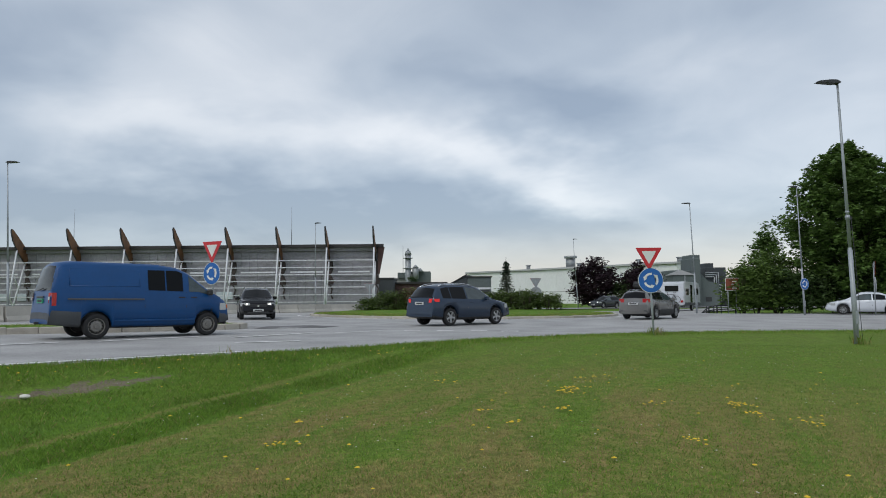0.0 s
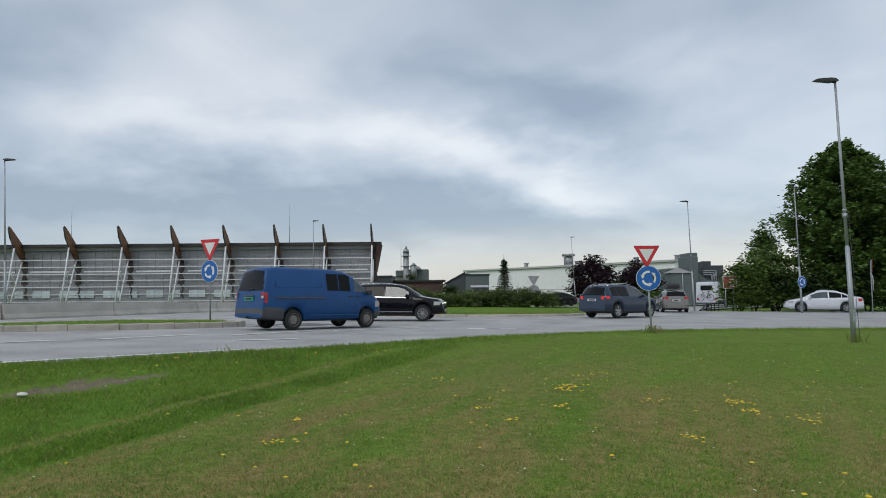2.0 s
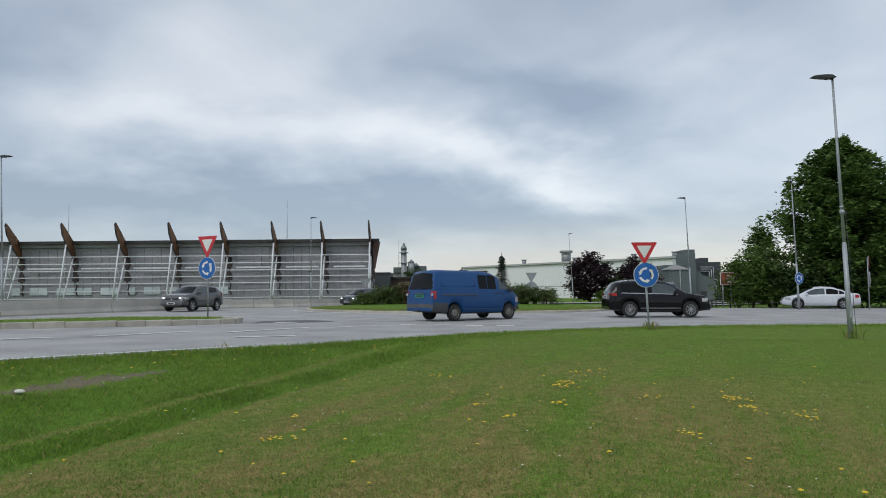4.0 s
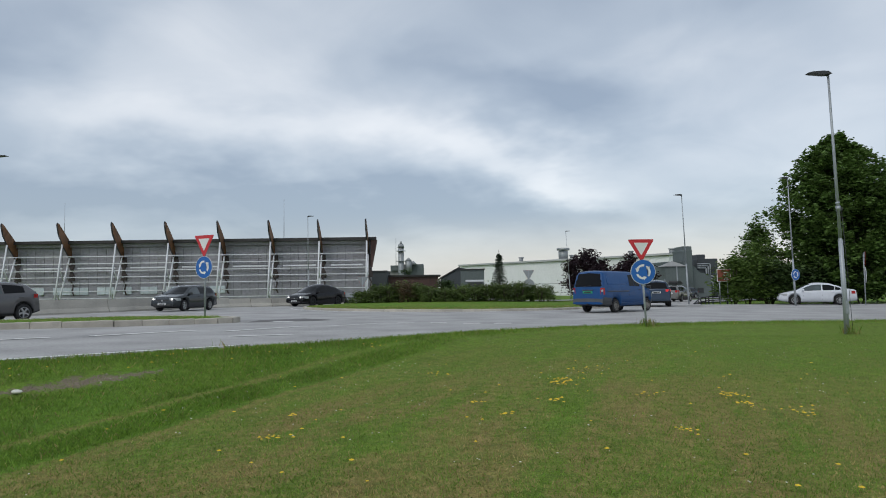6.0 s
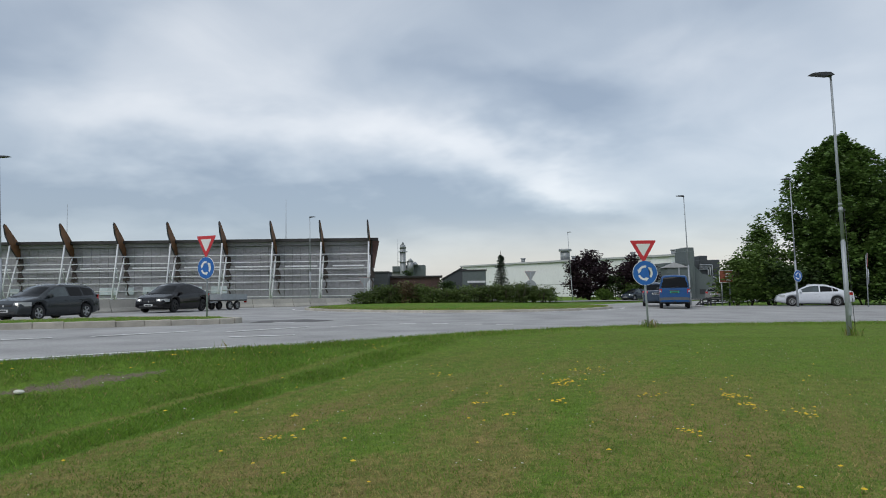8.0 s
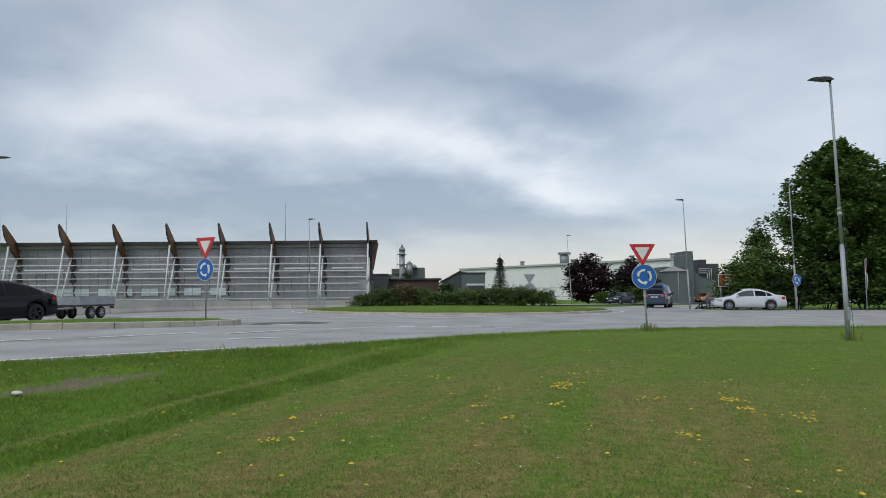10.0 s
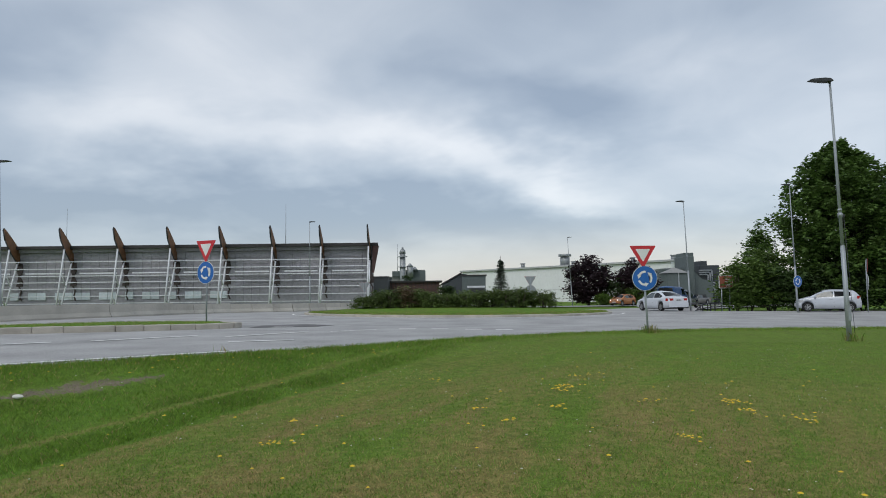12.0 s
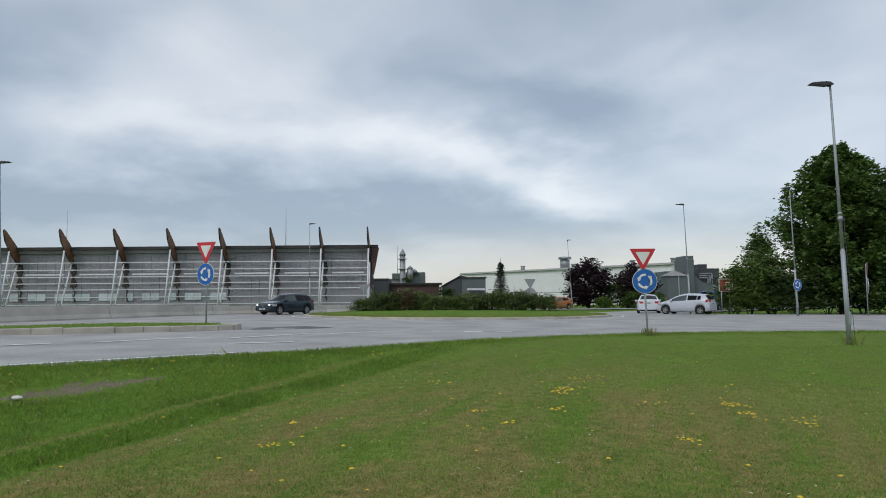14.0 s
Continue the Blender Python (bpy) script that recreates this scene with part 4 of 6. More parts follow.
def tree(name, x, y, z, h, r, trunk_h, mat, label, seed, clumps=160, per=34, leaf=0.16, spread=0.42, group="trees", point=0.0):
    rng = np.random.default_rng(seed)
    t = empty(name, pose(x, y, z), label=label, category="tree", group=group)
    bm = bmesh.new()
    tr = h * 0.022 + 0.06
    tube(bm, (0, 0, -0.3), (0, 0, trunk_h), tr * 1.25, tr, 12)
    tube(bm, (0, 0, trunk_h), (0.1, 0, h * 0.8), tr, tr * 0.25, 10)
    for i in range(14):
        a, zz = rng.uniform(0, 6.28), rng.uniform(trunk_h * 0.9, h * 0.7)
        ln = r * rng.uniform(0.5, 0.85) * (1 - 0.5 * (zz / h))
        tube(bm, (0, 0, zz), (ln * math.cos(a), ln * math.sin(a), zz + ln * 0.55), tr * 0.4, tr * 0.1, 6)
    part("trunk", bm, BARK, t)
    cz, rz = (h + trunk_h * 0.5) / 2, (h - trunk_h * 0.5) / 2
    base = shell(r, r, rz, cz)

    def pick(q):
        c = base(q)
        f = (c[2] - (cz - rz)) / (2 * rz)
        k = 1 - point * max(0.0, f - 0.25) * 1.1
        return (c[0] * k, c[1] * k, c[2])
    pts = clump_points(rng, clumps, per, pick, spread)
    part("crown", leaf_mesh("crown", pts, leaf, mat, rng), None, t)
    return t


def broad_tree(name, x, y, z, profile, trunk_h, mat, label, seed, boughs=110, leaf=0.15, group="trees"):
    """A broad crown of boughs hung with leaves. profile: (height, radius) from the lowest bough to the tip."""
    rng = np.random.default_rng(seed)
    t = empty(name, pose(x, y, z), label=label, category="tree", group=group)
    h = profile[-1][0]
    bm = bmesh.new()
    tube(bm, (0, 0, -0.3), (0, 0, trunk_h), 0.42, 0.32, 12)
    tube(bm, (0, 0, trunk_h), (0.15, 0, h * 0.86), 0.32, 0.05, 10)
    pts = []
    for i in range(boughs):
        f = (i + rng.uniform()) / boughs
        zz = profile[0][0] + (h - profile[0][0]) * f ** 0.9
        a = i * 2.39996 + rng.normal(0, 0.25)
        rad = lerp_table(profile, zz) * rng.uniform(0.78, 1.05)
        tip = np.array([rad * math.cos(a), rad * math.sin(a), zz])
        root = (0, 0, max(trunk_h, zz - rad * 0.55))
        tube(bm, root, tuple(tip * [0.85, 0.85, 1]), 0.09, 0.02, 5, caps=False)
        # sprays of leaves droop from the bough towards its tip
        size = min(1.15, 0.35 + 0.16 * rad) * rng.uniform(0.75, 1.2)
        n = int(330 * size)
        k = rng.uniform(0.15, 1.0, n) ** 0.6
        line = np.array(root)[None] + (tip - np.array(root))[None] * k[:, None]
        side = rng.normal(size=(n, 3)) * np.array([0.5, 0.5, 0.24]) * size
        side[:, 2] -= 0.25 * size * (side[:, 0] ** 2 + side[:, 1] ** 2) / size ** 2
        pts.append(line + side * (0.4 + 0.6 * k[:, None]))
        for _ in range(5):
            c = tip + rng.normal(size=3) * np.array([0.45, 0.45, 0.3]) * size
            pts.append(c + rng.normal(size=(16, 3)) * 0.13)
    part("trunk", bm, BARK, t)
    pts = np.concatenate(pts)
    pts = pts[pts[:, 2] > 0.5]
    part("crown", leaf_mesh("crown", pts, leaf, mat, rng), None, t)
    return t


def bush(name, x, y, z, rx, ry, h, mat, label, seed, clumps=60, per=30, leaf=0.12, spread=0.28, group="bushes"):
    rng = np.random.default_rng(seed)
    t = empty(name, pose(x, y, z), label=label, category="bush", group=group)
    bm = bmesh.new()
    for i in range(7):
        a = rng.uniform(0, 6.28)
        tube(bm, (0.1 * math.cos(a), 0.1 * math.sin(a), -0.1), (rx * 0.6 * math.cos(a), ry * 0.6 * math.sin(a), h * 0.75), 0.035, 0.012, 6)
    part("branching_stem", bm, BARK, t)

    def pick(q):
        a = q.uniform(0, 6.28)
        rr = math.sqrt(q.uniform(0.15, 1))
        f = q.uniform(0.08, 1) ** 0.7
        k = (1 - 0.55 * f ** 2.2) * (1 + 0.15 * math.sin(3 * a + seed))
        return (rx * rr * k * math.cos(a), ry * rr * k * math.sin(a), h * f * (0.9 + 0.1 * math.sin(5 * a + seed)))
    pts = clump_points(rng, clumps, per, pick, spread)
    pts = pts[pts[:, 2] > 0.02]
    part("foliage", leaf_mesh("foliage", pts, leaf, mat, rng), None, t)
    return t


def spruce(x, y, z, h, r, seed):
    rng = np.random.default_rng(seed)
    t = empty("spruce_tree", pose(x, y, z), label="slim dark spruce with layered branches", category="tree", group="trees")
    bm = tube(bmesh.new(), (0, 0, -0.2), (0, 0, h), 0.14, 0.02, 8)
    pts = []
    layers = 17
    for k in range(layers):
        f = k / layers
        zz = 0.5 + f * (h - 0.9)
        ln = r * (1 - f) ** 0.85 + 0.12
        for a in np.linspace(0, 6.28, 8, endpoint=False) + rng.uniform(0, 1):
            l2 = ln * rng.uniform(0.75, 1.15)
            tip = (l2 * math.cos(a), l2 * math.sin(a), zz - 0.12 + 0.25 * l2 * 0.4)
            tube(bm, (0, 0, zz), tip, 0.03, 0.01, 5, caps=False)
            for s in np.linspace(0.25, 1, 9):
                pts.append(np.array([tip[0] * s, tip[1] * s, zz + (tip[2] - zz) * s]) + rng.normal(size=3) * 0.07)
    part("trunk", bm, BARK, t)
    part("crown", leaf_mesh("crown", np.repeat(np.array(pts), 2, 0) + rng.normal(size=(2 * len(pts), 3)) * 0.05, 0.13, LEAF_SPRUCE, rng), None, t)


def hedge():
    """Shrub bed on the roundabout: several shrubs grown together, each one a plant."""
    rng = random.Random(4)
    for i in range(26):
        f = i / 25
        x = -4.9 + 12.2 * f
        h = 1.16 + 0.22 * math.sin(f * 9) + rng.uniform(-0.1, 0.12) + (0.25 if 0.52 < f < 0.68 else 0) - (0.25 if f > 0.9 or f < 0.06 else 0)
        red = 0.16 < f < 0.3 and i % 2 == 0
        bush("shrub", x + rng.uniform(-0.15, 0.15), 44.6 + rng.uniform(-0.5, 0.9) + 1.4 * abs(f - 0.5), 0.12, 0.75, 1.0, h, LEAF_HEDGE_RED if red else LEAF_HEDGE, "brownish shrub in the roundabout bed" if red else "dense green shrub in the roundabout bed", 100 + i, 46, 24, 0.075, 0.16, "roundabout shrubs")


hedge()
broad_tree("lime_tree", 32.2, 54, -0.6, [(1.2, 3.4), (3.0, 3.7), (5.5, 4.0), (8.0, 4.6), (9.8, 3.9), (11.4, 2.8), (12.6, 1.4), (13.5, 0.2)], 2.0, LEAF_LIME, "large dark green broad-leaved lime tree", 1, 150, 0.17)
broad_tree("lime_tree", 40.0, 58, -0.6, [(1.2, 4.0), (4.0, 5.0), (8.0, 4.3), (10.0, 2.4), (11.6, 0.3)], 1.6, LEAF_LIME, "dark green broad-leaved tree behind the road", 2, 90, 0.19)
tree("birch_tree", 35.3, 74, -0.5, 8.8, 1.75, 2.0, LEAF_LIME, "slender dark green tree in the distance", 3, 150, 30, 0.2, 0.4, point=0.5)
tree("copper_maple", 21.2, 96, -0.9, 6.9, 3.0, 0.8, LEAF_PURPLE, "round dark purple copper-leaved maple", 5, 260, 40, 0.2, 0.42)
tree("copper_maple", 27.7, 96.5, -0.9, 6.3, 2.6, 0.8, LEAF_PURPLE, "round dark purple copper-leaved maple", 6, 200, 40, 0.2, 0.42)
spruce(8.3, 90, 0.0, 6.2, 1.25, 7)
for i, (x, y, rx, ry, h, mat) in enumerate((
        (20.6, 47.2, 1.3, 1.4, 3.3, LEAF_BUSH), (21.9, 48.0, 1.6, 1.5, 3.9, LEAF_BUSH), (23.6, 48.2, 1.8, 1.5, 3.3, LEAF_DARK),
        (25.4, 48.0, 1.8, 1.5, 3.0, LEAF_DARK), (27.6, 48.4, 2.0, 1.5, 3.2, LEAF_DARK), (30.0, 48.2, 2.0, 1.5, 3.0, LEAF_DARK),
        (32.6, 48.0, 2.0, 1.5, 2.8, LEAF_DARK), (35.4, 47.6, 2.2, 1.6, 3.0, LEAF_DARK), (24.6, 51, 2.2, 2, 5.0, LEAF_BUSH))):
    bush("roadside_bush", x * 1.09, y + 4.2, -0.5, rx * 1.1, ry, h * 1.08, mat, "tall dense green roadside bush", 40 + i, 110, 34, 0.15, 0.3, "roadside bushes")
for i, (x, y, rx, h, mat) in enumerate(((24.6, 95, 1.8, 3.9, LEAF_DARK), (26.6, 93.5, 1.4, 2.4, LEAF_BUSH), (29.4, 93, 1.9, 2.0, LEAF_BUSH), (32.5, 102, 1.8, 2.2, LEAF_BUSH), (22.5, 93, 1.2, 1.6, LEAF_BUSH), (1.2, 100, 1.6, 3.0, LEAF_DARK), (-6.5, 140, 1.5, 6.0, LEAF_DARK))):
    bush("far_bush", x, y, road_z(x, y) - 0.1, rx, rx, h, mat, "green bush in the distance", 70 + i, 60, 28, 0.16, 0.28, "distant bushes")


# ---- vehicles ----
def paint(name, color, metal=0.0, rough=0.22, coat=0.3):
    return material(name, color, rough, metal, vary=0.05, scale=1.5, fine=9, bump=0.0, coat=coat, obj=True, spec=0.3)


P_VAN = paint("faded_blue_paint", (0.004, 0.058, 0.19), 0.0, 0.40, 0.15)
P_BLUEGREY = paint("blue_grey_metallic", (0.030, 0.048, 0.080), 0.3)
P_SILVER = paint("silver_metallic", (0.20, 0.196, 0.19), 0.5)
P_BLACK = paint("black_paint", (0.005, 0.005, 0.007), 0.0, 0.12, 0.0)
P_GREY = paint("mid_grey_metallic", (0.12, 0.12, 0.125), 0.4)
P_DARKGREY = paint("dark_grey_metallic", (0.036, 0.042, 0.047), 0.35)
P_WHITE = paint("pearl_white_paint", (0.58, 0.61, 0.66), 0.0, 0.3)
P_PALE = paint("pale_silver_paint", (0.52, 0.55, 0.60), 0.15, 0.3)
P_NAVY = paint("dark_blue_paint", (0.022, 0.035, 0.052), 0.3)
P_ORANGE = paint("bronze_orange_paint", (0.42, 0.17, 0.065), 0.3)
TRIM = material("black_plastic_trim", (0.028, 0.029, 0.031), 0.6, vary=0.1, bump=0.05, obj=True)
GREYTRIM = material("grey_plastic_bumper", (0.075, 0.082, 0.09), 0.65, vary=0.1, bump=0.05, obj=True)
GLASS = material("tinted_glass", (0.007, 0.008, 0.009), 0.03, vary=0.05, bump=0.0, obj=True, spec=0.14)
GLASS_CLEAR = material("side_glass", (0.055, 0.075, 0.08), 0.06, vary=0.2, scale=3, bump=0.0, obj=True, spec=0.6)
TYRE = material("tyre_rubber", (0.02, 0.02, 0.021), 0.9, vary=0.15, bump=0.2, obj=True)
RIM = material("alloy_rim", (0.42, 0.43, 0.44), 0.4, 0.7, vary=0.08, bump=0.02, obj=True)
RIM_DULL = material("dusty_steel_rim", (0.26, 0.25, 0.23), 0.6, 0.4, vary=0.2, bump=0.1, obj=True)
RIM_BLACK = material("black_rim", (0.03, 0.03, 0.032), 0.4, 0.5, vary=0.1, bump=0.02, obj=True)
LAMP_RED = material("tail_lamp_red", (0.40, 0.012, 0.015), 0.2, vary=0.1, bump=0.0, obj=True, coat=0.5)
LAMP_LIT = glow("lit_brake_lamp", (0.55, 0.02, 0.02), 0.45)
LAMP_CLEAR = material("lamp_glass", (0.50, 0.52, 0.54), 0.15, 0.2, vary=0.1, bump=0.0, obj=True, coat=0.5)
LAMP_ON = glow("lit_headlamp", (1.0, 0.97, 0.9), 2.0)
LAMP_AMBER = material("amber_lens", (0.65, 0.16, 0.03), 0.25, vary=0.1, bump=0.0, obj=True)
PLATE = material("plate_white", (0.62, 0.63, 0.63), 0.5, vary=0.05, bump=0.0, obj=True)
PLATE_GREEN = material("plate_green", (0.02, 0.30, 0.16), 0.5, vary=0.05, bump=0.0, obj=True)
CHROME = material("chrome_trim", (0.62, 0.63, 0.65), 0.2, 0.9, vary=0.04, bump=0.0, obj=True)


def wheel_meshes(r, w, style, rim_mat):
    """Tyre and rim, axis along y, outer face towards -y."""
    t = bmesh.new()
    n = 28
    prof = [(r * 0.64, -w * 0.42), (r * 0.70, -w * 0.5), (r * 0.90, -w * 0.5), (r * 0.985, -w * 0.38), (r, -w * 0.2), (r, w * 0.2), (r * 0.985, w * 0.38), (r * 0.90, w * 0.5), (r * 0.64, w * 0.48)]
    rings = [[t.verts.new((rr * math.cos(6.28318 * i / n), y, rr * math.sin(6.28318 * i / n))) for i in range(n)] for rr, y in prof]
    for a, b in zip(rings, rings[1:]):
        for i in range(n):
            t.faces.new((a[i], a[(i + 1) % n], b[(i + 1) % n], b[i])).smooth = True
    bmesh.ops.recalc_face_normals(t, faces=t.faces)
    m = bmesh.new()
    ro = r * 0.66
    rp = [(ro, -w * 0.44), (ro * 0.93, -w * 0.44), (ro * 0.90, -w * 0.25), (ro * 0.9, w * 0.3)]
    rings = [[m.verts.new((rr * math.cos(6.28318 * i / n), y, rr * math.sin(6.28318 * i / n))) for i in range(n)] for rr, y in rp]
    for a, b in zip(rings, rings[1:]):
        for i in range(n):
            m.faces.new((a[i], a[(i + 1) % n], b[(i + 1) % n], b[i]))
    m.faces.new([v for v in rings[-1]]).material_index = 1
    for fc in m.faces[-1:]:
        fc.material_index = 1
    if style == "steel":
        tube(m, (0, -w * 0.40, 0), (0, -w * 0.22, 0), ro * 0.55, ro * 0.9, 20)
        tube(m, (0, -w * 0.5, 0), (0, -w * 0.4, 0), ro * 0.26, ro * 0.3, 14)
        for k in range(12):
            a = 6.28318 * k / 12
            tube(m, (ro * 0.74 * math.cos(a), -w * 0.345, ro * 0.74 * math.sin(a)), (ro * 0.74 * math.cos(a), -w * 0.30, ro * 0.74 * math.sin(a)), ro * 0.085, n=6, mat=1)
    else:
        k = 5 if style == "five" else 10
        tube(m, (0, -w * 0.42, 0), (0, -w * 0.2, 0), ro * 0.24, ro * 0.26, 12)
        for i in range(k):
            wd = ro * (0.15 if k == 5 else 0.06)
            box(m, ro * 0.15, ro * 0.95, -w * 0.40, -w * 0.26, -wd, wd, m=pose(0, 0, 0, 0, math.degrees(6.28318 * i / k), 0))
    return mesh_of("tyre", t, TYRE), mesh_of("wheel", m, [rim_mat, RIM_BLACK])


def car(name, label, spec, category="car"):
    """A road vehicle lofted from its profile. Local axes: x forward, z up, origin on the ground between the axles."""
    s = dict(belt=[(-9, 0.95), (9, 0.92)], roof_w=0.60, clad=0.0, clad_mat=TRIM, rails=False, lit=False, brake=False, plate=PLATE, rim=RIM, style="five",
             crown=0.03, wheel_w=0.21, sill=0.22, seams=(), handles=(), tail=None, head=None, glass_side=GLASS, roof_box=False, mirror_x=None, chrome=False)
    s.update(spec)
    top, W, r, wb = s["top"], s["W"], s["r"], s["wb"]
    xr, xf = top[0][0], top[-1][0]
    H = max(z for _, z in top)
    ra, ar = r + 0.065, (wb / 2, -wb / 2)
    xs = {round(xr + (xf - xr) * i / 90, 4) for i in range(91)}
    for (x0, z0), (x1, z1) in zip(top, top[1:]):
        k = max(1, int(abs(z1 - z0) / 0.06))
        xs |= {round(x0 + (x1 - x0) * i / k, 4) for i in range(k + 1)}
    for a in ar:
        xs |= {round(a + ra * math.cos(radians(d)), 4) for d in range(0, 181, 10)}
    xs = sorted(xs)
    roofz = lambda x: lerp_table(top, x)

    def half_w(x):
        w = W / 2
        if x > wb / 2 - 0.1:
            w *= 1 - 0.20 * ((x - wb / 2 + 0.1) / (xf - wb / 2 + 0.1)) ** 2.6
        if x < -wb / 2:
            w *= 1 - s.get("rear_taper", 0.12) * ((-wb / 2 - x) / (-wb / 2 - xr)) ** 2.6
        return w

    def section(x):
        zt, w = roofz(x), half_w(x)
        zb = s["sill"] + 0.10 * (max(0, (x - wb / 2) / (xf - wb / 2)) ** 2 + max(0, (-wb / 2 - x) / (-wb / 2 - xr)) ** 2)
        for a in ar:
            if abs(x - a) < ra:
                zb = max(zb, r + math.sqrt(max(0, ra * ra - (x - a) ** 2)))
        zt = max(zt, zb + 0.12)
        zs = max(zb + 0.06, min(lerp_table(s["belt"], x), zt - 0.05))
        g = min(1.0, max(0.0, (zt - zs - 0.05) / (H - zs)))
        yb = w * 0.955
        yu = yb - (yb - s["roof_w"]) * g if g > 0.02 else w * 0.86
        zu = max(zs + 0.01, zt - 0.085 * min(1.0, g * 4) - 0.015)
        low = min(0.07, (zs - zb) * 0.3)
        return [(0, zb), (w * 0.86, zb), (w * 0.975, zb + low), (w, zb + (zs - zb) * 0.42), (w * 0.99, zb + (zs - zb) * 0.84), (yb, zs), (yu, zu), (yu * 0.86, zt - 0.02 * min(1, g * 3 + 0.3)), (0, zt + s["crown"] * min(1.0, g * 2 + 0.3))]

    def side(x, z):
        """Half width of the body's side at x and height z."""
        sec = section(x)[1:7]
        return float(np.interp(z, [p[1] for p in sec], [p[0] for p in sec]))

    root = empty(name, None, label=label, category=category, group="vehicles")
    bm = bmesh.new()
    rows = []
    for x in xs:
        sec = section(x)
        rows.append([bm.verts.new((x, -y, z)) for y, z in sec] + [bm.verts.new((x, y, z)) for y, z in sec[-2:0:-1]])
    n = len(rows[0])
    for a, b in zip(rows, rows[1:]):
        for i in range(n):
            fc = bm.faces.new((a[i], b[i], b[(i + 1) % n], a[(i + 1) % n]))
            fc.smooth = True
            zc = sum(v.co.z for v in fc.verts) / 4
            if i in (0, n - 1):
                fc.material_index = 1
            elif zc < s["clad"]:
                fc.material_index = 2
            elif s.get("bumper_rear") and fc.verts[0].co.x < -wb / 2 - ra and zc < s["bumper_rear"]:
                fc.material_index = 2
            elif s.get("bumper_front") and fc.verts[0].co.x > wb / 2 + ra * 0.92 and zc < s["bumper_front"]:
                fc.material_index = 2
    bm.faces.new(rows[0][::-1]), bm.faces.new(rows[-1])
    bmesh.ops.recalc_face_normals(bm, faces=bm.faces)
    body = part("body", bm, [s["paint"], TRIM, s["clad_mat"]], root)

    # side glass, pane by pane
    def pane(pname, x0, x1, zl, zh, mat, sy, off=0.006):
        b2 = bmesh.new()
        k = 9
        prev = None
        for i in range(k + 1):
            x = x0 + (x1 - x0) * i / k
            lo = zl(x)
            hi = min(zh(x), section(x)[6][1] - 0.012)
            if hi < lo + 0.01:
                hi = lo + 0.01
            row = []
            for z in (lo, (lo + hi) / 2, hi):
                row.append(b2.verts.new((x, sy * (side(x, z) + off), z)))
            if prev:
                for j in (0, 1):
                    b2.faces.new((prev[j], row[j], row[j + 1], prev[j + 1]))
            prev = row
        bmesh.ops.recalc_face_normals(b2, faces=b2.faces)
        ret = bmesh.ops.extrude_face_region(b2, geom=list(b2.faces))
        bmesh.ops.translate(b2, vec=(0, -sy * 0.02, 0), verts=[v for v in ret["geom"] if isinstance(v, bmesh.types.BMVert)])
        return part(pname, b2, mat, root)

    for sy in (-1, 1):
        for x0, x1, mat in s["panes"]:
            pane("side_window", x0, x1, lambda x: lerp_table(s["belt"], x) + 0.035, lambda x: H - s.get("drip", 0.12), mat, sy)
        if s["chrome"]:
            x0, x1 = s["panes"][0][0], s["panes"][-1][1]
            pane("window_trim", x0, x1 + 0.05, lambda x: lerp_table(s["belt"], x) + 0.005, lambda x: lerp_table(s["belt"], x) + 0.03, CHROME, sy, 0.01)
        for x in s["seams"]:
            pane("door_seam", x, x + 0.012, lambda q: s["sill"] + 0.14, lambda q: lerp_table(s["belt"], q) + 0.02, TRIM, sy, 0.003)
        for x, z in s["handles"]:
            y = sy * side(x, z)
            part("door_handle", box(bmesh.new(), x - 0.09, x + 0.09, y - 0.02, y + 0.02, z - 0.018, z + 0.018, bevel=0.008), s.get("handle_mat", s["paint"]), root)
        if s.get("strip"):
            z0, z1, mat = s["strip"]
            pane("side_moulding", -wb / 2 + ra + 0.03, wb / 2 - ra - 0.03, lambda q: z0, lambda q: z1, mat, sy, 0.012)
        mx = s["mirror_x"]
        if mx is not None:
            z = lerp_table(s["belt"], mx) + 0.09
            y = sy * (side(mx, z) + 0.12)
            part("wing_mirror", box(bmesh.new(), mx - 0.07, mx + 0.07, y - 0.10, y + 0.10, z - 0.075, z + 0.085, bevel=0.035), s.get("mirror_mat", s["paint"]), root)

    # windscreens follow the lofted skin
    def screen(pname, x0, x1, inset, mat):
        b2 = bmesh.new()
        prev = None
        pts = [x for x in xs if x0 <= x <= x1]
        for x in pts:
            sec = section(x)
            tops = [sec[6], sec[7], sec[8]]
            d = 0.004
            slope = (roofz(x + d) - roofz(x - d)) / (2 * d)
            nv = Vector((-slope, 1)).normalized() * 0.008
            row = [b2.verts.new((x + nv.x, -sy2 * y * inset, z + nv.y)) for sy2, (y, z) in [(1, tops[0]), (1, tops[1]), (1, tops[2]), (-1, tops[1]), (-1, tops[0])]]
            if prev:
                for j in range(4):
                    b2.faces.new((prev[j], row[j], row[j + 1], prev[j + 1])).smooth = True
            prev = row
        bmesh.ops.recalc_face_normals(b2, faces=b2.faces)
        return part(pname, b2, mat, root)

    screen("windscreen", *s["front_glass"], 0.95, GLASS)
    screen("rear_window", *s["rear_glass"], 0.93, GLASS)

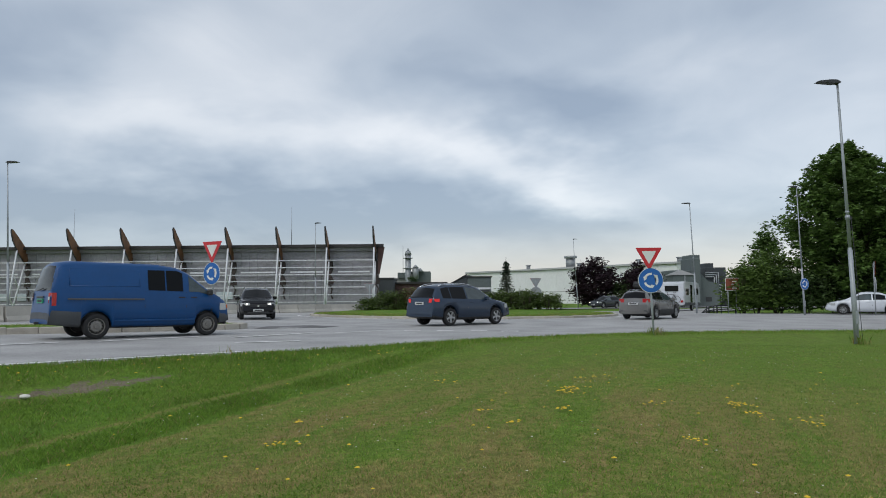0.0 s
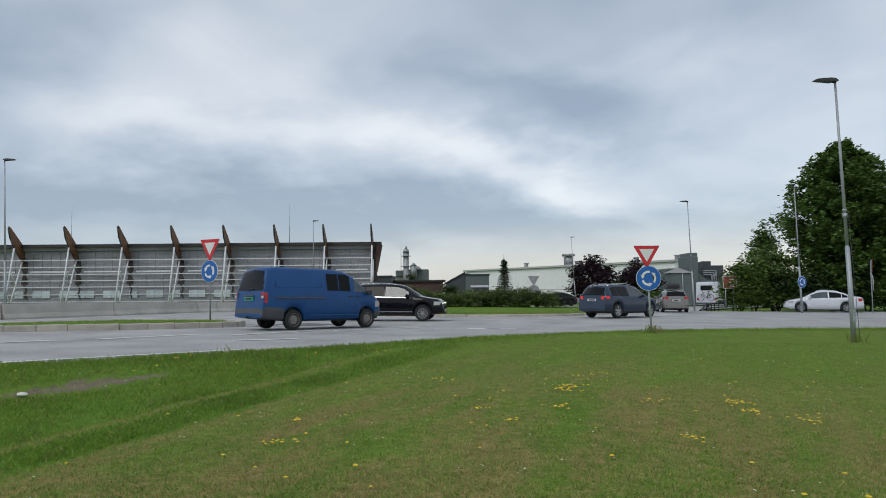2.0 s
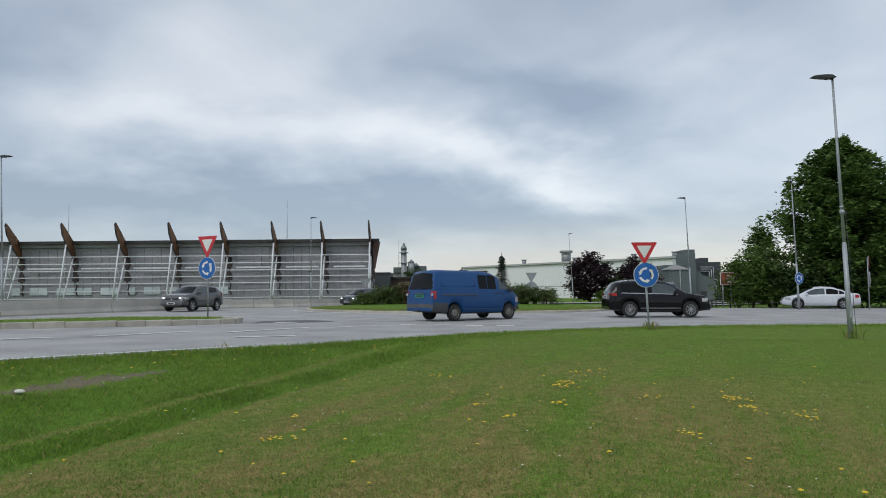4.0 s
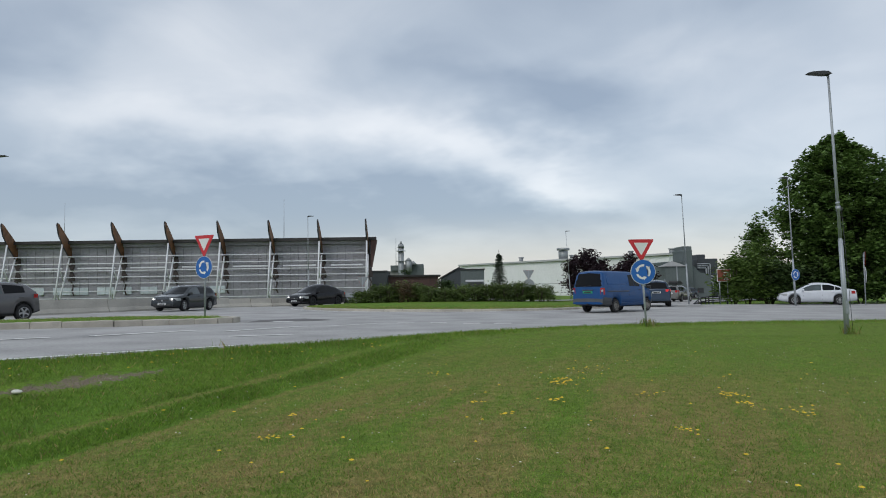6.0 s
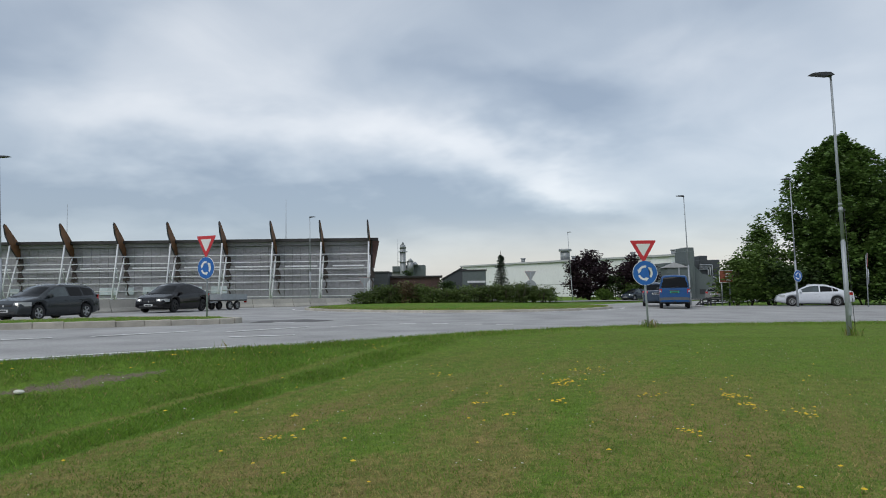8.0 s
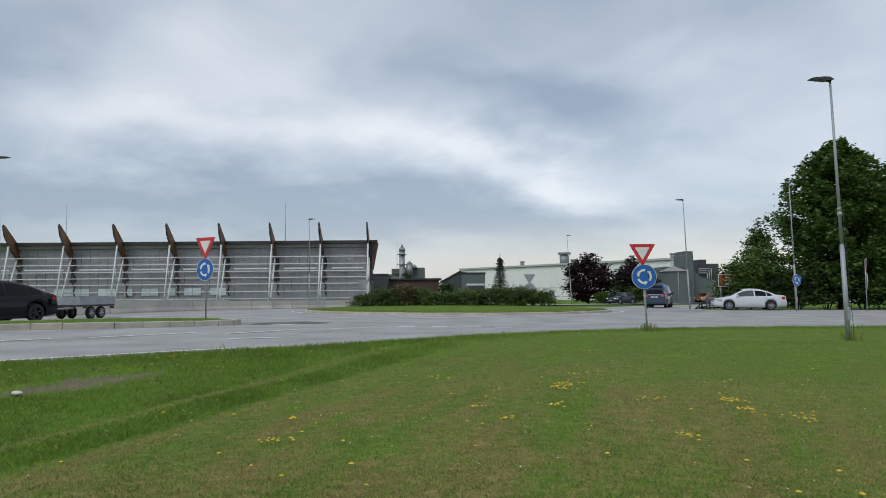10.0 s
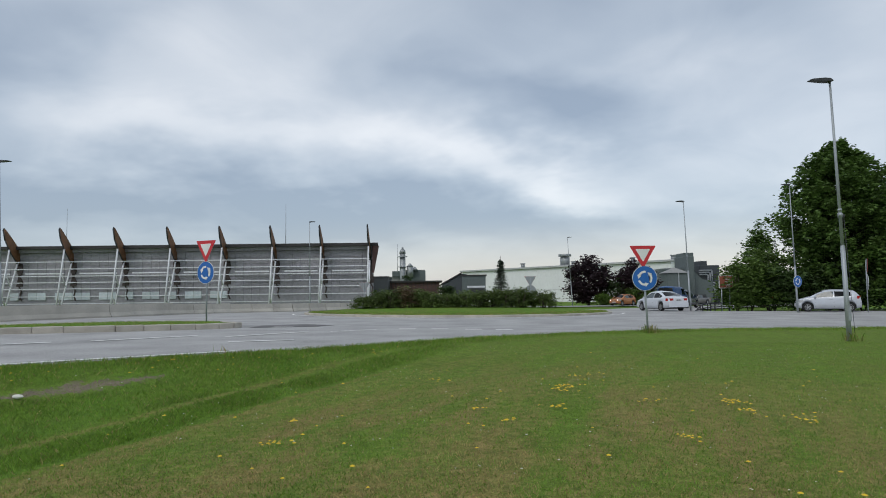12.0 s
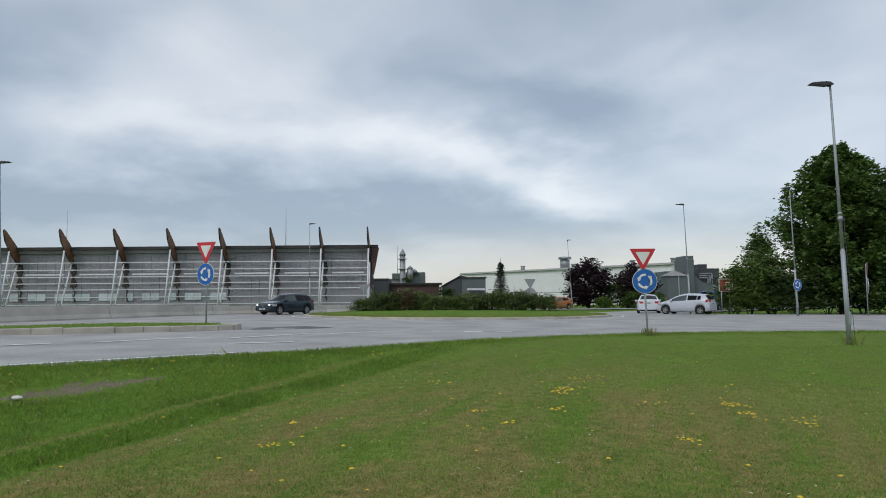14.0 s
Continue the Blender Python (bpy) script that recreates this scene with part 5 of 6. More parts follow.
    # lamps: shells over the corners of the body
    def corner(pname, x0, x1, z0, z1, y_in, sy, mat, off=0.012):
        b2 = bmesh.new()
        pts = []
        end = x0 < 0
        xe = x0 if end else x1
        for i in range(5):
            x = (x1 + (x0 - x1) * i / 4) if end else (x0 + (x1 - x0) * i / 4)
            pts.append((x, side(x, (z0 + z1) / 2) + off))
        ye = pts[-1][1]
        pts += [(xe + (-0.012 if end else 0.012), ye - 0.02 - off), (xe + (-0.012 if end else 0.012), y_in)]
        lo = [b2.verts.new((x, sy * y, z0)) for x, y in pts]
        hi = [b2.verts.new((x, sy * y, z1)) for x, y in pts]
        for i in range(len(pts) - 1):
            b2.faces.new((lo[i], lo[i + 1], hi[i + 1], hi[i]))
        inner = [b2.verts.new((pts[0][0], sy * y_in, z)) for z in (z0, z1)]
        b2.faces.new(lo + [inner[0]]), b2.faces.new(hi + [inner[1]])
        bmesh.ops.recalc_face_normals(b2, faces=b2.faces)
        return part(pname, b2, mat, root)

    def end_x(z, rear):
        """Where the body ends at height z."""
        pts = top if rear else top[::-1]
        for (xa, za), (xb, zb2) in zip(pts, pts[1:]):
            if min(za, zb2) <= z <= max(za, zb2) and za != zb2:
                return xa + (xb - xa) * (z - za) / (zb2 - za)
        return pts[0][0]

    for sy in (-1, 1):
        z0, z1, ln, yi = s["tail"]
        xe = end_x((z0 + z1) / 2, True)
        corner("tail_light", xe, xe + ln, z0, z1, yi, sy, LAMP_LIT if s["brake"] else LAMP_RED)
        z0, z1, ln, yi = s["head"]
        xe = end_x((z0 + z1) / 2, False)
        h = corner("headlight", xe - ln, xe, z0, z1, yi, sy, LAMP_CLEAR)
        if s["lit"]:
            y = sy * (yi + 0.14)
            part("lit_lens", box(bmesh.new(), xe - 0.05, xe + 0.025, y - 0.05, y + 0.05, z0 + 0.05, z1 - 0.03, bevel=0.01), LAMP_ON, h)
    for zc, rear in ((s.get("plate_r", 0.78), True), (s.get("plate_f", 0.45), False)):
        xe = end_x(zc, rear)
        dx = -0.015 if rear else 0.015
        p = part("number_plate", box(bmesh.new(), xe + dx - 0.015, xe + dx + 0.015, -0.26, 0.26, zc - 0.057, zc + 0.057), s["plate"], root)
        part("plate_bar", box(bmesh.new(), xe + dx * 2.1 - 0.002, xe + dx * 2.1 + 0.002, -0.19, 0.19, zc - 0.03, zc + 0.03), TRIM, p)
    zg0, zg1, yg = s.get("grille", (0.58, 0.72, 0.38))
    xe = end_x((zg0 + zg1) / 2, False)
    g = part("grille", box(bmesh.new(), xe - 0.06, xe + 0.012, -yg, yg, zg0, zg1, bevel=0.012), TRIM, root)
    part("badge", tube(bmesh.new(), (xe + 0.012, 0, (zg0 + zg1) / 2), (xe + 0.022, 0, (zg0 + zg1) / 2), 0.05, n=16), CHROME, g)
    xe = end_x(0.36, False)
    part("lower_intake", box(bmesh.new(), xe - 0.06, xe + 0.01, -0.55, 0.55, 0.30, 0.40, bevel=0.01), TRIM, root)
    if s["rails"]:
        a, b = s["rails"]
        for sy in (-1, 1):
            b2 = bmesh.new()
            pts = [(a + (b - a) * i / 8) for i in range(9)]
            lift = [0.02, 0.07, 0.075, 0.075, 0.075, 0.075, 0.075, 0.06, 0.02]
            for i in range(8):
                tube(b2, (pts[i], sy * (s["roof_w"] * 0.93), roofz(pts[i]) - 0.04 + lift[i]), (pts[i + 1], sy * (s["roof_w"] * 0.93), roofz(pts[i + 1]) - 0.04 + lift[i + 1]), 0.018, n=6)
            part("roof_rail", b2, s.get("rail_mat", CHROME), root)
    if s["roof_box"]:
        b2 = bmesh.new()
        prism(b2, [(-0.95, 0.0), (0.75, 0.0), (1.0, 0.12), (0.6, 0.30), (-0.85, 0.36), (-1.0, 0.2)], 0.8, m=pose(-0.35, -0.4, H + 0.1))
        bmesh.ops.bevel(b2, geom=list(b2.edges), offset=0.05, segments=2, affect="EDGES")
        part("roof_box", b2, TRIM, root, "black roof box")
    # wheels
    tyre, rim = wheel_meshes(r, s["wheel_w"], s["style"], s["rim"])
    for a in ar:
        for sy in (-1, 1):
            w = part("wheel", rim, None, root, at=pose(a, sy * (W / 2 - s["wheel_w"] / 2 - 0.015), r, 0, 0, 0 if sy < 0 else 180))
            part("tyre", tyre, None, w)
    # axle floor, to close the view under the sills
    ub = box(bmesh.new(), -wb / 2 + ra * 0.4, wb / 2 - ra * 0.4, -W / 2 + 0.3, W / 2 - 0.3, s["sill"] - 0.04, s["sill"] + 0.3)
    for a in ar:
        box(ub, a - ra * 0.98, a + ra * 0.98, -W / 2 + s["wheel_w"] + 0.03, W / 2 - s["wheel_w"] - 0.03, s["sill"], r + ra + 0.02)
    part("underbody", ub, TRIM, root)
    root["radius"] = r
    return root


SUV = dict(W=1.84, r=0.35, wb=2.66, belt=[(-2.3, 1.08), (0, 1.03), (1.2, 0.99), (2.3, 0.93)], roof_w=0.60, clad=0.42, sill=0.26,
           top=[(-2.27, 0.45), (-2.25, 0.75), (-2.20, 1.08), (-2.02, 1.35), (-1.86, 1.58), (-1.4, 1.66), (-0.5, 1.68), (0.2, 1.64), (0.5, 1.55), (1.2, 1.08), (1.45, 1.03), (2.0, 0.93), (2.2, 0.78), (2.28, 0.60), (2.30, 0.45)],
           front_glass=(0.45, 1.16), rear_glass=(-2.17, -1.9), panes=[(-1.72, -1.28, GLASS), (-1.24, -0.42, GLASS), (-0.34, 0.72, GLASS_CLEAR)],
           seams=(-1.28, -0.38, 0.72), handles=((-1.12, 0.95), (-0.18, 0.93)), tail=(0.93, 1.08, 0.28, 0.56), head=(0.70, 0.86, 0.36, 0.42), mirror_x=0.66,
           rails=(-1.75, 0.15), plate_r=0.90, plate_f=0.48, grille=(0.62, 0.78, 0.42), wheel_w=0.225)


def variant(base, **kw):
    d = dict(base)
    d.update(kw)
    return d


SEDAN = dict(W=1.81, r=0.32, wb=2.70, belt=[(-2.4, 0.97), (0, 0.93), (1.3, 0.88), (2.4, 0.84)], roof_w=0.56, sill=0.19,
             top=[(-2.37, 0.42), (-2.36, 0.70), (-2.31, 0.98), (-2.2, 1.03), (-1.75, 1.08), (-1.2, 1.32), (-0.75, 1.44), (-0.1, 1.48), (0.25, 1.45), (0.6, 1.33), (1.32, 0.95), (1.6, 0.90), (2.05, 0.80), (2.25, 0.68), (2.33, 0.52), (2.34, 0.40)],
             front_glass=(0.38, 1.28), rear_glass=(-1.72, -0.95), panes=[(-1.42, -1.1, GLASS), (-1.06, -0.36, GLASS), (-0.28, 0.85, GLASS_CLEAR)], drip=0.10,
             seams=(-1.1, -0.32, 0.8), handles=((-0.95, 0.84), (-0.1, 0.82)), tail=(0.74, 0.93, 0.30, 0.42), head=(0.60, 0.76, 0.45, 0.45), mirror_x=0.82,
             plate_r=0.80, plate_f=0.42, grille=(0.56, 0.66, 0.36))
ESTATE = variant(SEDAN, W=1.77, wb=2.62, belt=[(-2.3, 1.0), (0, 0.95), (1.3, 0.90), (2.3, 0.84)],
                 top=[(-2.22, 0.42), (-2.21, 0.80), (-2.16, 1.02), (-1.95, 1.33), (-1.8, 1.43), (-1.2, 1.49), (-0.2, 1.50), (0.2, 1.46), (0.5, 1.37), (1.25, 0.97), (1.5, 0.92), (1.95, 0.83), (2.15, 0.70), (2.22, 0.55), (2.23, 0.42)],
                 front_glass=(0.38, 1.21), rear_glass=(-2.14, -1.86), panes=[(-1.82, -1.18, GLASS), (-1.12, -0.36, GLASS), (-0.28, 0.8, GLASS_CLEAR)],
                 seams=(-1.15, -0.32, 0.75), tail=(0.80, 1.05, 0.2, 0.50), rails=(-1.7, 0.1), mirror_x=0.78)
HATCH = variant(SEDAN, W=1.70, wb=2.49, r=0.30, belt=[(-2.0, 1.06), (0, 0.95), (1.3, 0.88), (2.0, 0.84)],
                top=[(-1.92, 0.42), (-1.91, 0.75), (-1.86, 1.02), (-1.68, 1.25), (-1.52, 1.40), (-1.0, 1.46), (-0.2, 1.475), (0.15, 1.44), (0.5, 1.33), (1.2, 0.98), (1.45, 0.92), (1.75, 0.83), (1.93, 0.68), (1.98, 0.52), (1.99, 0.42)],
                front_glass=(0.32, 1.15), rear_glass=(-1.84, -1.56), panes=[(-1.30, -1.06, GLASS), (-1.02, -0.36, GLASS), (-0.28, 0.85, GLASS_CLEAR)],
                seams=(-1.06, -0.32, 0.78), handles=((-0.92, 0.86), (-0.12, 0.83)), tail=(0.86, 1.06, 0.22, 0.45), head=(0.62, 0.78, 0.40, 0.42), mirror_x=0.80)
FASTBACK = variant(SEDAN, W=2.0, wb=2.96, r=0.36, belt=[(-2.5, 1.10), (0, 1.02), (1.5, 0.94), (2.5, 0.86)],
                   top=[(-2.50, 0.45), (-2.49, 0.80), (-2.43, 1.10), (-2.1, 1.22), (-1.4, 1.50), (-0.7, 1.65), (-0.1, 1.68), (0.3, 1.62), (0.7, 1.48), (1.5, 1.02), (1.8, 0.96), (2.25, 0.84), (2.45, 0.68), (2.50, 0.5)],
                   front_glass=(0.45, 1.45), rear_glass=(-2.1, -1.1), panes=[(-1.75, -1.2, GLASS), (-1.14, -0.3, GLASS), (-0.22, 1.0, GLASS)],
                   seams=(-1.2, -0.26, 0.95), handles=((-1.0, 0.93), (0.0, 0.9)), rim=RIM_BLACK, tail=(0.92, 1.05, 0.3, 0.4), mirror_x=0.95, clad=0.34)
VAN = dict(W=1.80, r=0.32, wb=2.985, belt=[(-2.7, 1.24), (0, 1.23), (1.2, 1.20), (1.7, 1.08), (2.3, 0.9)], roof_w=0.70, sill=0.30, rear_taper=0.06,
           top=[(-2.62, 0.48), (-2.60, 0.75), (-2.57, 1.12), (-2.48, 1.62), (-2.42, 1.86), (-2.32, 1.96), (-2.0, 2.01), (0.1, 2.0), (0.6, 1.93), (0.92, 1.80), (1.62, 1.26), (1.86, 1.12), (2.06, 1.0), (2.15, 0.82), (2.19, 0.60), (2.20, 0.45)],
           front_glass=(0.86, 1.6), rear_glass=(-2.555, -2.40), panes=[(-0.20, 0.26, GLASS), (0.30, 0.76, GLASS), (0.93, 1.56, GLASS_CLEAR)], drip=0.19, crown=0.02,
           seams=(-0.30, 0.84, 1.60), handles=((0.72, 1.08), (1.06, 1.08)), handle_mat=TRIM, tail=(0.86, 1.18, 0.13, 0.72), head=(0.72, 0.92, 0.30, 0.45), mirror_x=1.5, mirror_mat=TRIM,
           plate_r=0.98, plate_f=0.5, grille=(0.74, 0.84, 0.4), wheel_w=0.215, clad=0.0, clad_mat=GREYTRIM, bumper_rear=0.66, bumper_front=0.62, style="steel", rim=RIM_DULL)


def blue_van():
    v = car("blue_van", "faded blue delivery van with grey bumpers and steel wheels", variant(VAN, paint=P_VAN, plate=PLATE_GREEN), "van")
    for sy in (-1, 1):
        y = sy * 0.905
        part("slide_rail", box(bmesh.new(), -2.2, -0.32, y - 0.012, y + 0.012, 1.0, 1.045, bevel=0.006), GREYTRIM, v)
        # raised rim of the windowless rear panel
        b2 = bmesh.new()
        x0, x1, z0, z1 = -2.15, -0.42, 1.36, 1.80
        for p, q in (((x0, z0), (x1, z0)), ((x1, z0), (x1, z1)), ((x1, z1), (x0, z1)), ((x0, z1), (x0, z0))):
            yy = [sy * (0.86 - (z - 1.2) * 0.235) for z in (p[1], q[1])]
            tube(b2, (p[0], yy[0], p[1]), (q[0], yy[1], q[1]), 0.016, n=6)
        part("panel_rim", b2, P_VAN, v)
        part("rub_strip", box(bmesh.new(), -1.08, 1.08, y - 0.018, y + 0.006, 0.44, 0.485, bevel=0.006), P_VAN, v)
        part("indicator", box(bmesh.new(), 2.02, 2.15, sy * 0.70 - 0.05, sy * 0.70 + 0.06, 0.76, 0.88, bevel=0.01), LAMP_AMBER, v)
        part("reverse_lens", box(bmesh.new(), -2.615, -2.59, sy * 0.81 - 0.05, sy * 0.81 + 0.05, 1.0, 1.08), LAMP_CLEAR, v)
    part("wiper", tube(bmesh.new(), (-2.60, 0.25, 1.24), (-2.585, -0.2, 1.30), 0.012, n=6), TRIM, v)
    part("tailgate_handle", box(bmesh.new(), -2.615, -2.585, -0.3, 0.3, 1.06, 1.10, bevel=0.008), GREYTRIM, v)
    part("tow_bar", box(bmesh.new(), -2.72, -2.5, -0.04, 0.04, 0.38, 0.44, bevel=0.01), TRIM, v)
    return v


def trailer():
    t = empty("flatbed_trailer", None, label="low aluminium-sided twin-axle flatbed trailer", category="trailer", group="vehicles")
    part("bed", box(bmesh.new(), -1.25, 1.25, -0.85, 0.85, 0.56, 0.64, bevel=0.01), TRIM, t)
    for y in (-0.85, 0.83):
        part("side_board", box(bmesh.new(), -1.25, 1.25, y, y + 0.025, 0.64, 1.0, bevel=0.006), GALV, t)
    for x in (-1.25, 1.225):
        part("end_board", box(bmesh.new(), x, x + 0.025, -0.82, 0.82, 0.64, 1.0, bevel=0.006), GALV, t)
    for x in (-1.23, -0.4, 0.4, 1.23):
        part("stake", box(bmesh.new(), x - 0.02, x + 0.02, -0.89, -0.85, 0.5, 1.02), TRIM, t)
    bm = tube(bmesh.new(), (1.2, -0.5, 0.5), (2.2, 0, 0.46), 0.045, n=8)
    tube(bm, (1.2, 0.5, 0.5), (2.2, 0, 0.46), 0.045, n=8)
    tube(bm, (2.1, 0, 0.46), (2.45, 0, 0.46), 0.05, n=8)
    part("drawbar", bm, GALV, t)
    for y in (-0.7, 0.7):
        part("tail_light", box(bmesh.new(), -1.29, -1.25, y - 0.1, y + 0.1, 0.44, 0.54), LAMP_RED, t)
    tyre, rim = wheel_meshes(0.28, 0.17, "five", RIM)
    for x in (-0.36, 0.36):
        for sy in (-1, 1):
            w = part("wheel", rim, None, t, at=pose(x, sy * 0.72, 0.28, 0, 0, 0 if sy < 0 else 180))
            part("tyre", tyre, None, w)
    t["radius"] = 0.28
    return t


def bicycle(parent, x, y, z):
    """A bicycle as parts on the carrier, wheels across the caravan's back."""
    for dy in (-0.5, 0.5):
        b2 = bmesh.new()
        pts = [(x, y + dy + 0.33 * math.cos(a * 0.4488), z + 0.33 * math.sin(a * 0.4488)) for a in range(15)]
        for p, q in zip(pts, pts[1:]):
            tube(b2, p, q, 0.022, n=5, caps=False)
        part("bicycle_wheel", b2, TRIM, parent)
    b2 = bmesh.new()
    for p, q in (((-0.5, 0), (-0.28, 0.45)), ((-0.28, 0.45), (0.32, 0.5)), ((-0.1, 0), (0.32, 0.5)), ((-0.5, 0), (-0.1, 0)), ((-0.1, 0), (-0.3, 0.6)), ((0.5, 0), (0.28, 0.66))):
        tube(b2, (x, y + p[0], z + p[1]), (x, y + q[0], z + q[1]), 0.022, n=6)
    box(b2, x - 0.05, x + 0.05, y - 0.42, y - 0.2, z + 0.6, z + 0.64)
    part("bicycle_frame", b2, TRIM, parent)


def caravan():
    c = empty("caravan", None, label="white caravan with bicycles carried on its back", category="caravan", group="vehicles")
    bm = bmesh.new()
    prism(bm, [(-2.6, 0.55), (-2.65, 1.2), (-2.55, 2.5), (-2.4, 2.62), (2.0, 2.62), (2.45, 2.2), (2.6, 1.2), (2.5, 0.55)], 2.2, m=pose(0, -1.1, 0))
    bmesh.ops.bevel(bm, geom=list(bm.edges), offset=0.06, segments=2, affect="EDGES")
    part("body", bm, P_WHITE, c)
    for sy in (-1, 1):
        for x0, x1, z0, z1 in ((-2.1, -1.2, 1.4, 2.0), (-0.7, -0.1, 0.75, 2.35), (0.6, 1.8, 1.45, 2.05)):
            part("window", box(bmesh.new(), x0, x1, sy * 1.105 - 0.012, sy * 1.105 + 0.012, z0, z1, bevel=0.01), GLASS, c)
        part("skirt", box(bmesh.new(), -2.5, 2.4, sy * 1.09 - 0.015, sy * 1.09 + 0.015, 0.5, 0.75), GREYTRIM, c)
        part("tail_light", box(bmesh.new(), -2.68, -2.62, sy * 0.9 - 0.1, sy * 0.9 + 0.1, 0.75, 0.95), LAMP_RED, c)
    part("window", box(bmesh.new(), -2.66, -2.60, -0.6, 0.6, 1.75, 2.25, bevel=0.01), GLASS, c)
    part("bumper", box(bmesh.new(), -2.72, -2.5, -1.05, 1.05, 0.5, 0.68, bevel=0.02), P_WHITE, c)
    part("chassis", box(bmesh.new(), -2.4, 3.6, -0.5, 0.5, 0.42, 0.52), GALV, c)
    bicycle(c, -2.86, 0.0, 1.0)
    tyre, rim = wheel_meshes(0.32, 0.2, "five", RIM)
    for sy in (-1, 1):
        w = part("wheel", rim, None, c, at=pose(0, sy * 0.98, 0.32, 0, 0, 0 if sy < 0 else 180))
        part("tyre", tyre, None, w)
    c["radius"] = 0.32
    return c


VEHICLES = {
    "van": blue_van(),
    "suv": car("family_suv", "blue-grey metallic compact sport utility car", variant(SUV, paint=P_BLUEGREY, brake=True)),
    "black": car("black_suv", "shiny black sport utility car with chrome trim", variant(SUV, paint=P_BLACK, lit=True, chrome=True, wb=2.68, clad=0.36, rim=RIM, style="ten",
                 top=[(-2.25, 0.45), (-2.24, 0.78), (-2.19, 1.08), (-2.02, 1.36), (-1.88, 1.55), (-1.4, 1.62), (-0.5, 1.65), (0.2, 1.61), (0.5, 1.53), (1.2, 1.10), (1.45, 1.05), (2.0, 0.97), (2.18, 0.84), (2.26, 0.60), (2.28, 0.45)], strip=(0.40, 0.425, CHROME))),
    "estate": car("silver_estate", "silver estate car with a black roof box", variant(ESTATE, paint=P_SILVER, roof_box=True, clad=0.45)),
    "juke": car("grey_crossover", "mid-grey rounded crossover car with lit headlamps", variant(SUV, paint=P_GREY, wb=2.53, W=1.77, r=0.34, lit=True, rails=False,
                top=[(-1.98, 0.45), (-1.97, 0.75), (-1.92, 1.06), (-1.72, 1.30), (-1.5, 1.47), (-1.0, 1.54), (-0.3, 1.57), (0.2, 1.54), (0.5, 1.45), (1.12, 1.08), (1.4, 1.04), (1.85, 0.95), (2.05, 0.78), (2.12, 0.58), (2.13, 0.45)],
                belt=[(-2.0, 1.14), (0, 1.04), (1.2, 0.98), (2.1, 0.92)], panes=[(-1.3, -0.45, GLASS), (-0.37, 0.66, GLASS_CLEAR)], rear_glass=(-1.90, -1.55), seams=(-1.0, -0.41, 0.66))),
    "volvo": car("grey_estate", "dark grey estate car with roof rails", variant(ESTATE, paint=P_DARKGREY, lit=True, wb=2.64)),
    "tesla": car("black_fastback", "large shiny black fastback car towing a trailer", variant(FASTBACK, paint=P_BLACK, lit=True)),
    "trailer": trailer(),
    "wagon": car("dark_blue_estate", "dark blue estate car with roof rails", variant(ESTATE, paint=P_NAVY, lit=True, wb=2.71)),
    "sedan": car("white_sedan", "pearl white four-door sedan", variant(SEDAN, paint=P_WHITE, style="ten")),
    "hatch": car("silver_hatchback", "pale silver small five-door hatchback", variant(HATCH, paint=P_PALE)),
    "orange": car("orange_hatchback", "bronze-orange hatchback with lit headlamps", variant(HATCH, paint=P_ORANGE, lit=True)),
    "pickup": car("silver_sedan", "silver sedan coming along the far road", variant(SEDAN, paint=P_SILVER, lit=True)),
    "caravan": caravan(),
}


# ---- grass, weeds and flowers ----
def blades(pts, height, width, rng, lean=0.5):
    """One bent blade at each point: four corners, two faces."""
    P = np.array(pts)
    n = len(P)
    a = rng.uniform(0, 6.283, n)
    h = height * rng.uniform(0.5, 1.3, n)
    u = np.stack([np.cos(a), np.sin(a), np.zeros(n)], 1) * (width * rng.uniform(0.7, 1.3, n))[:, None]
    b = rng.uniform(0, 6.283, n)
    bend = np.stack([np.cos(b), np.sin(b), np.zeros(n)], 1) * (h * lean * rng.uniform(0.2, 1.2, n))[:, None]
    up = np.array([0, 0, 1.0])
    v = np.stack([P - u, P + u, P + up * (h * 0.6)[:, None] + bend * 0.4 + u * 0.6, P + up * h[:, None] + bend], 1).reshape(-1, 3)
    k = np.arange(n) * 4
    faces = np.concatenate([np.stack([k, k + 1, k + 2], 1), np.stack([k, k + 2, k + 3], 1)])
    return v, faces


def edge_distance(x, y):
    s = (edge(x + 0.3) - edge(x - 0.3)) / 0.6
    return (edge(x) - y) / math.sqrt(1 + s * s)


def grass_object(name, label, pts, height, width, mats, pick, seed, lean=0.5):
    rng = np.random.default_rng(seed)
    v, fcs = blades(pts, height, width, rng, lean)
    me = bpy.data.meshes.new(name)
    me.from_pydata(v.tolist(), [], fcs.tolist())
    for m in mats:
        me.materials.append(m)
    n = len(pts)
    idx = np.array([pick(p, q) for p, q in zip(pts, rng.uniform(0, 1, n))], dtype=np.int32)
    me.polygons.foreach_set("material_index", np.concatenate([idx, idx]))
    return tagged(part(name, me, None), label, "grass", kind="stuff")


def mower_line(x, y):
    """Metres to the right of the mower line beside the ditch."""
    return x + 3.75 - (y - 5.8) * (0.347 + 0.018 * (y - 9.4))


def patchy(x, y):
    """Dry, straw-coloured areas of the lawn: 0 to 1."""
    d = mower_line(x, y)
    n = noise.noise((d * 1.3, y * 0.2, 3.0)) + 0.6 * noise.noise((x * 1.4, y * 1.4, 8.0))
    return smooth(-0.25, 0.35, n) * smooth(-0.1, 0.5, d) * (0.2 + 0.8 * smooth(17, 6, y)) * (0.3 + 0.7 * smooth(8, 1, x))


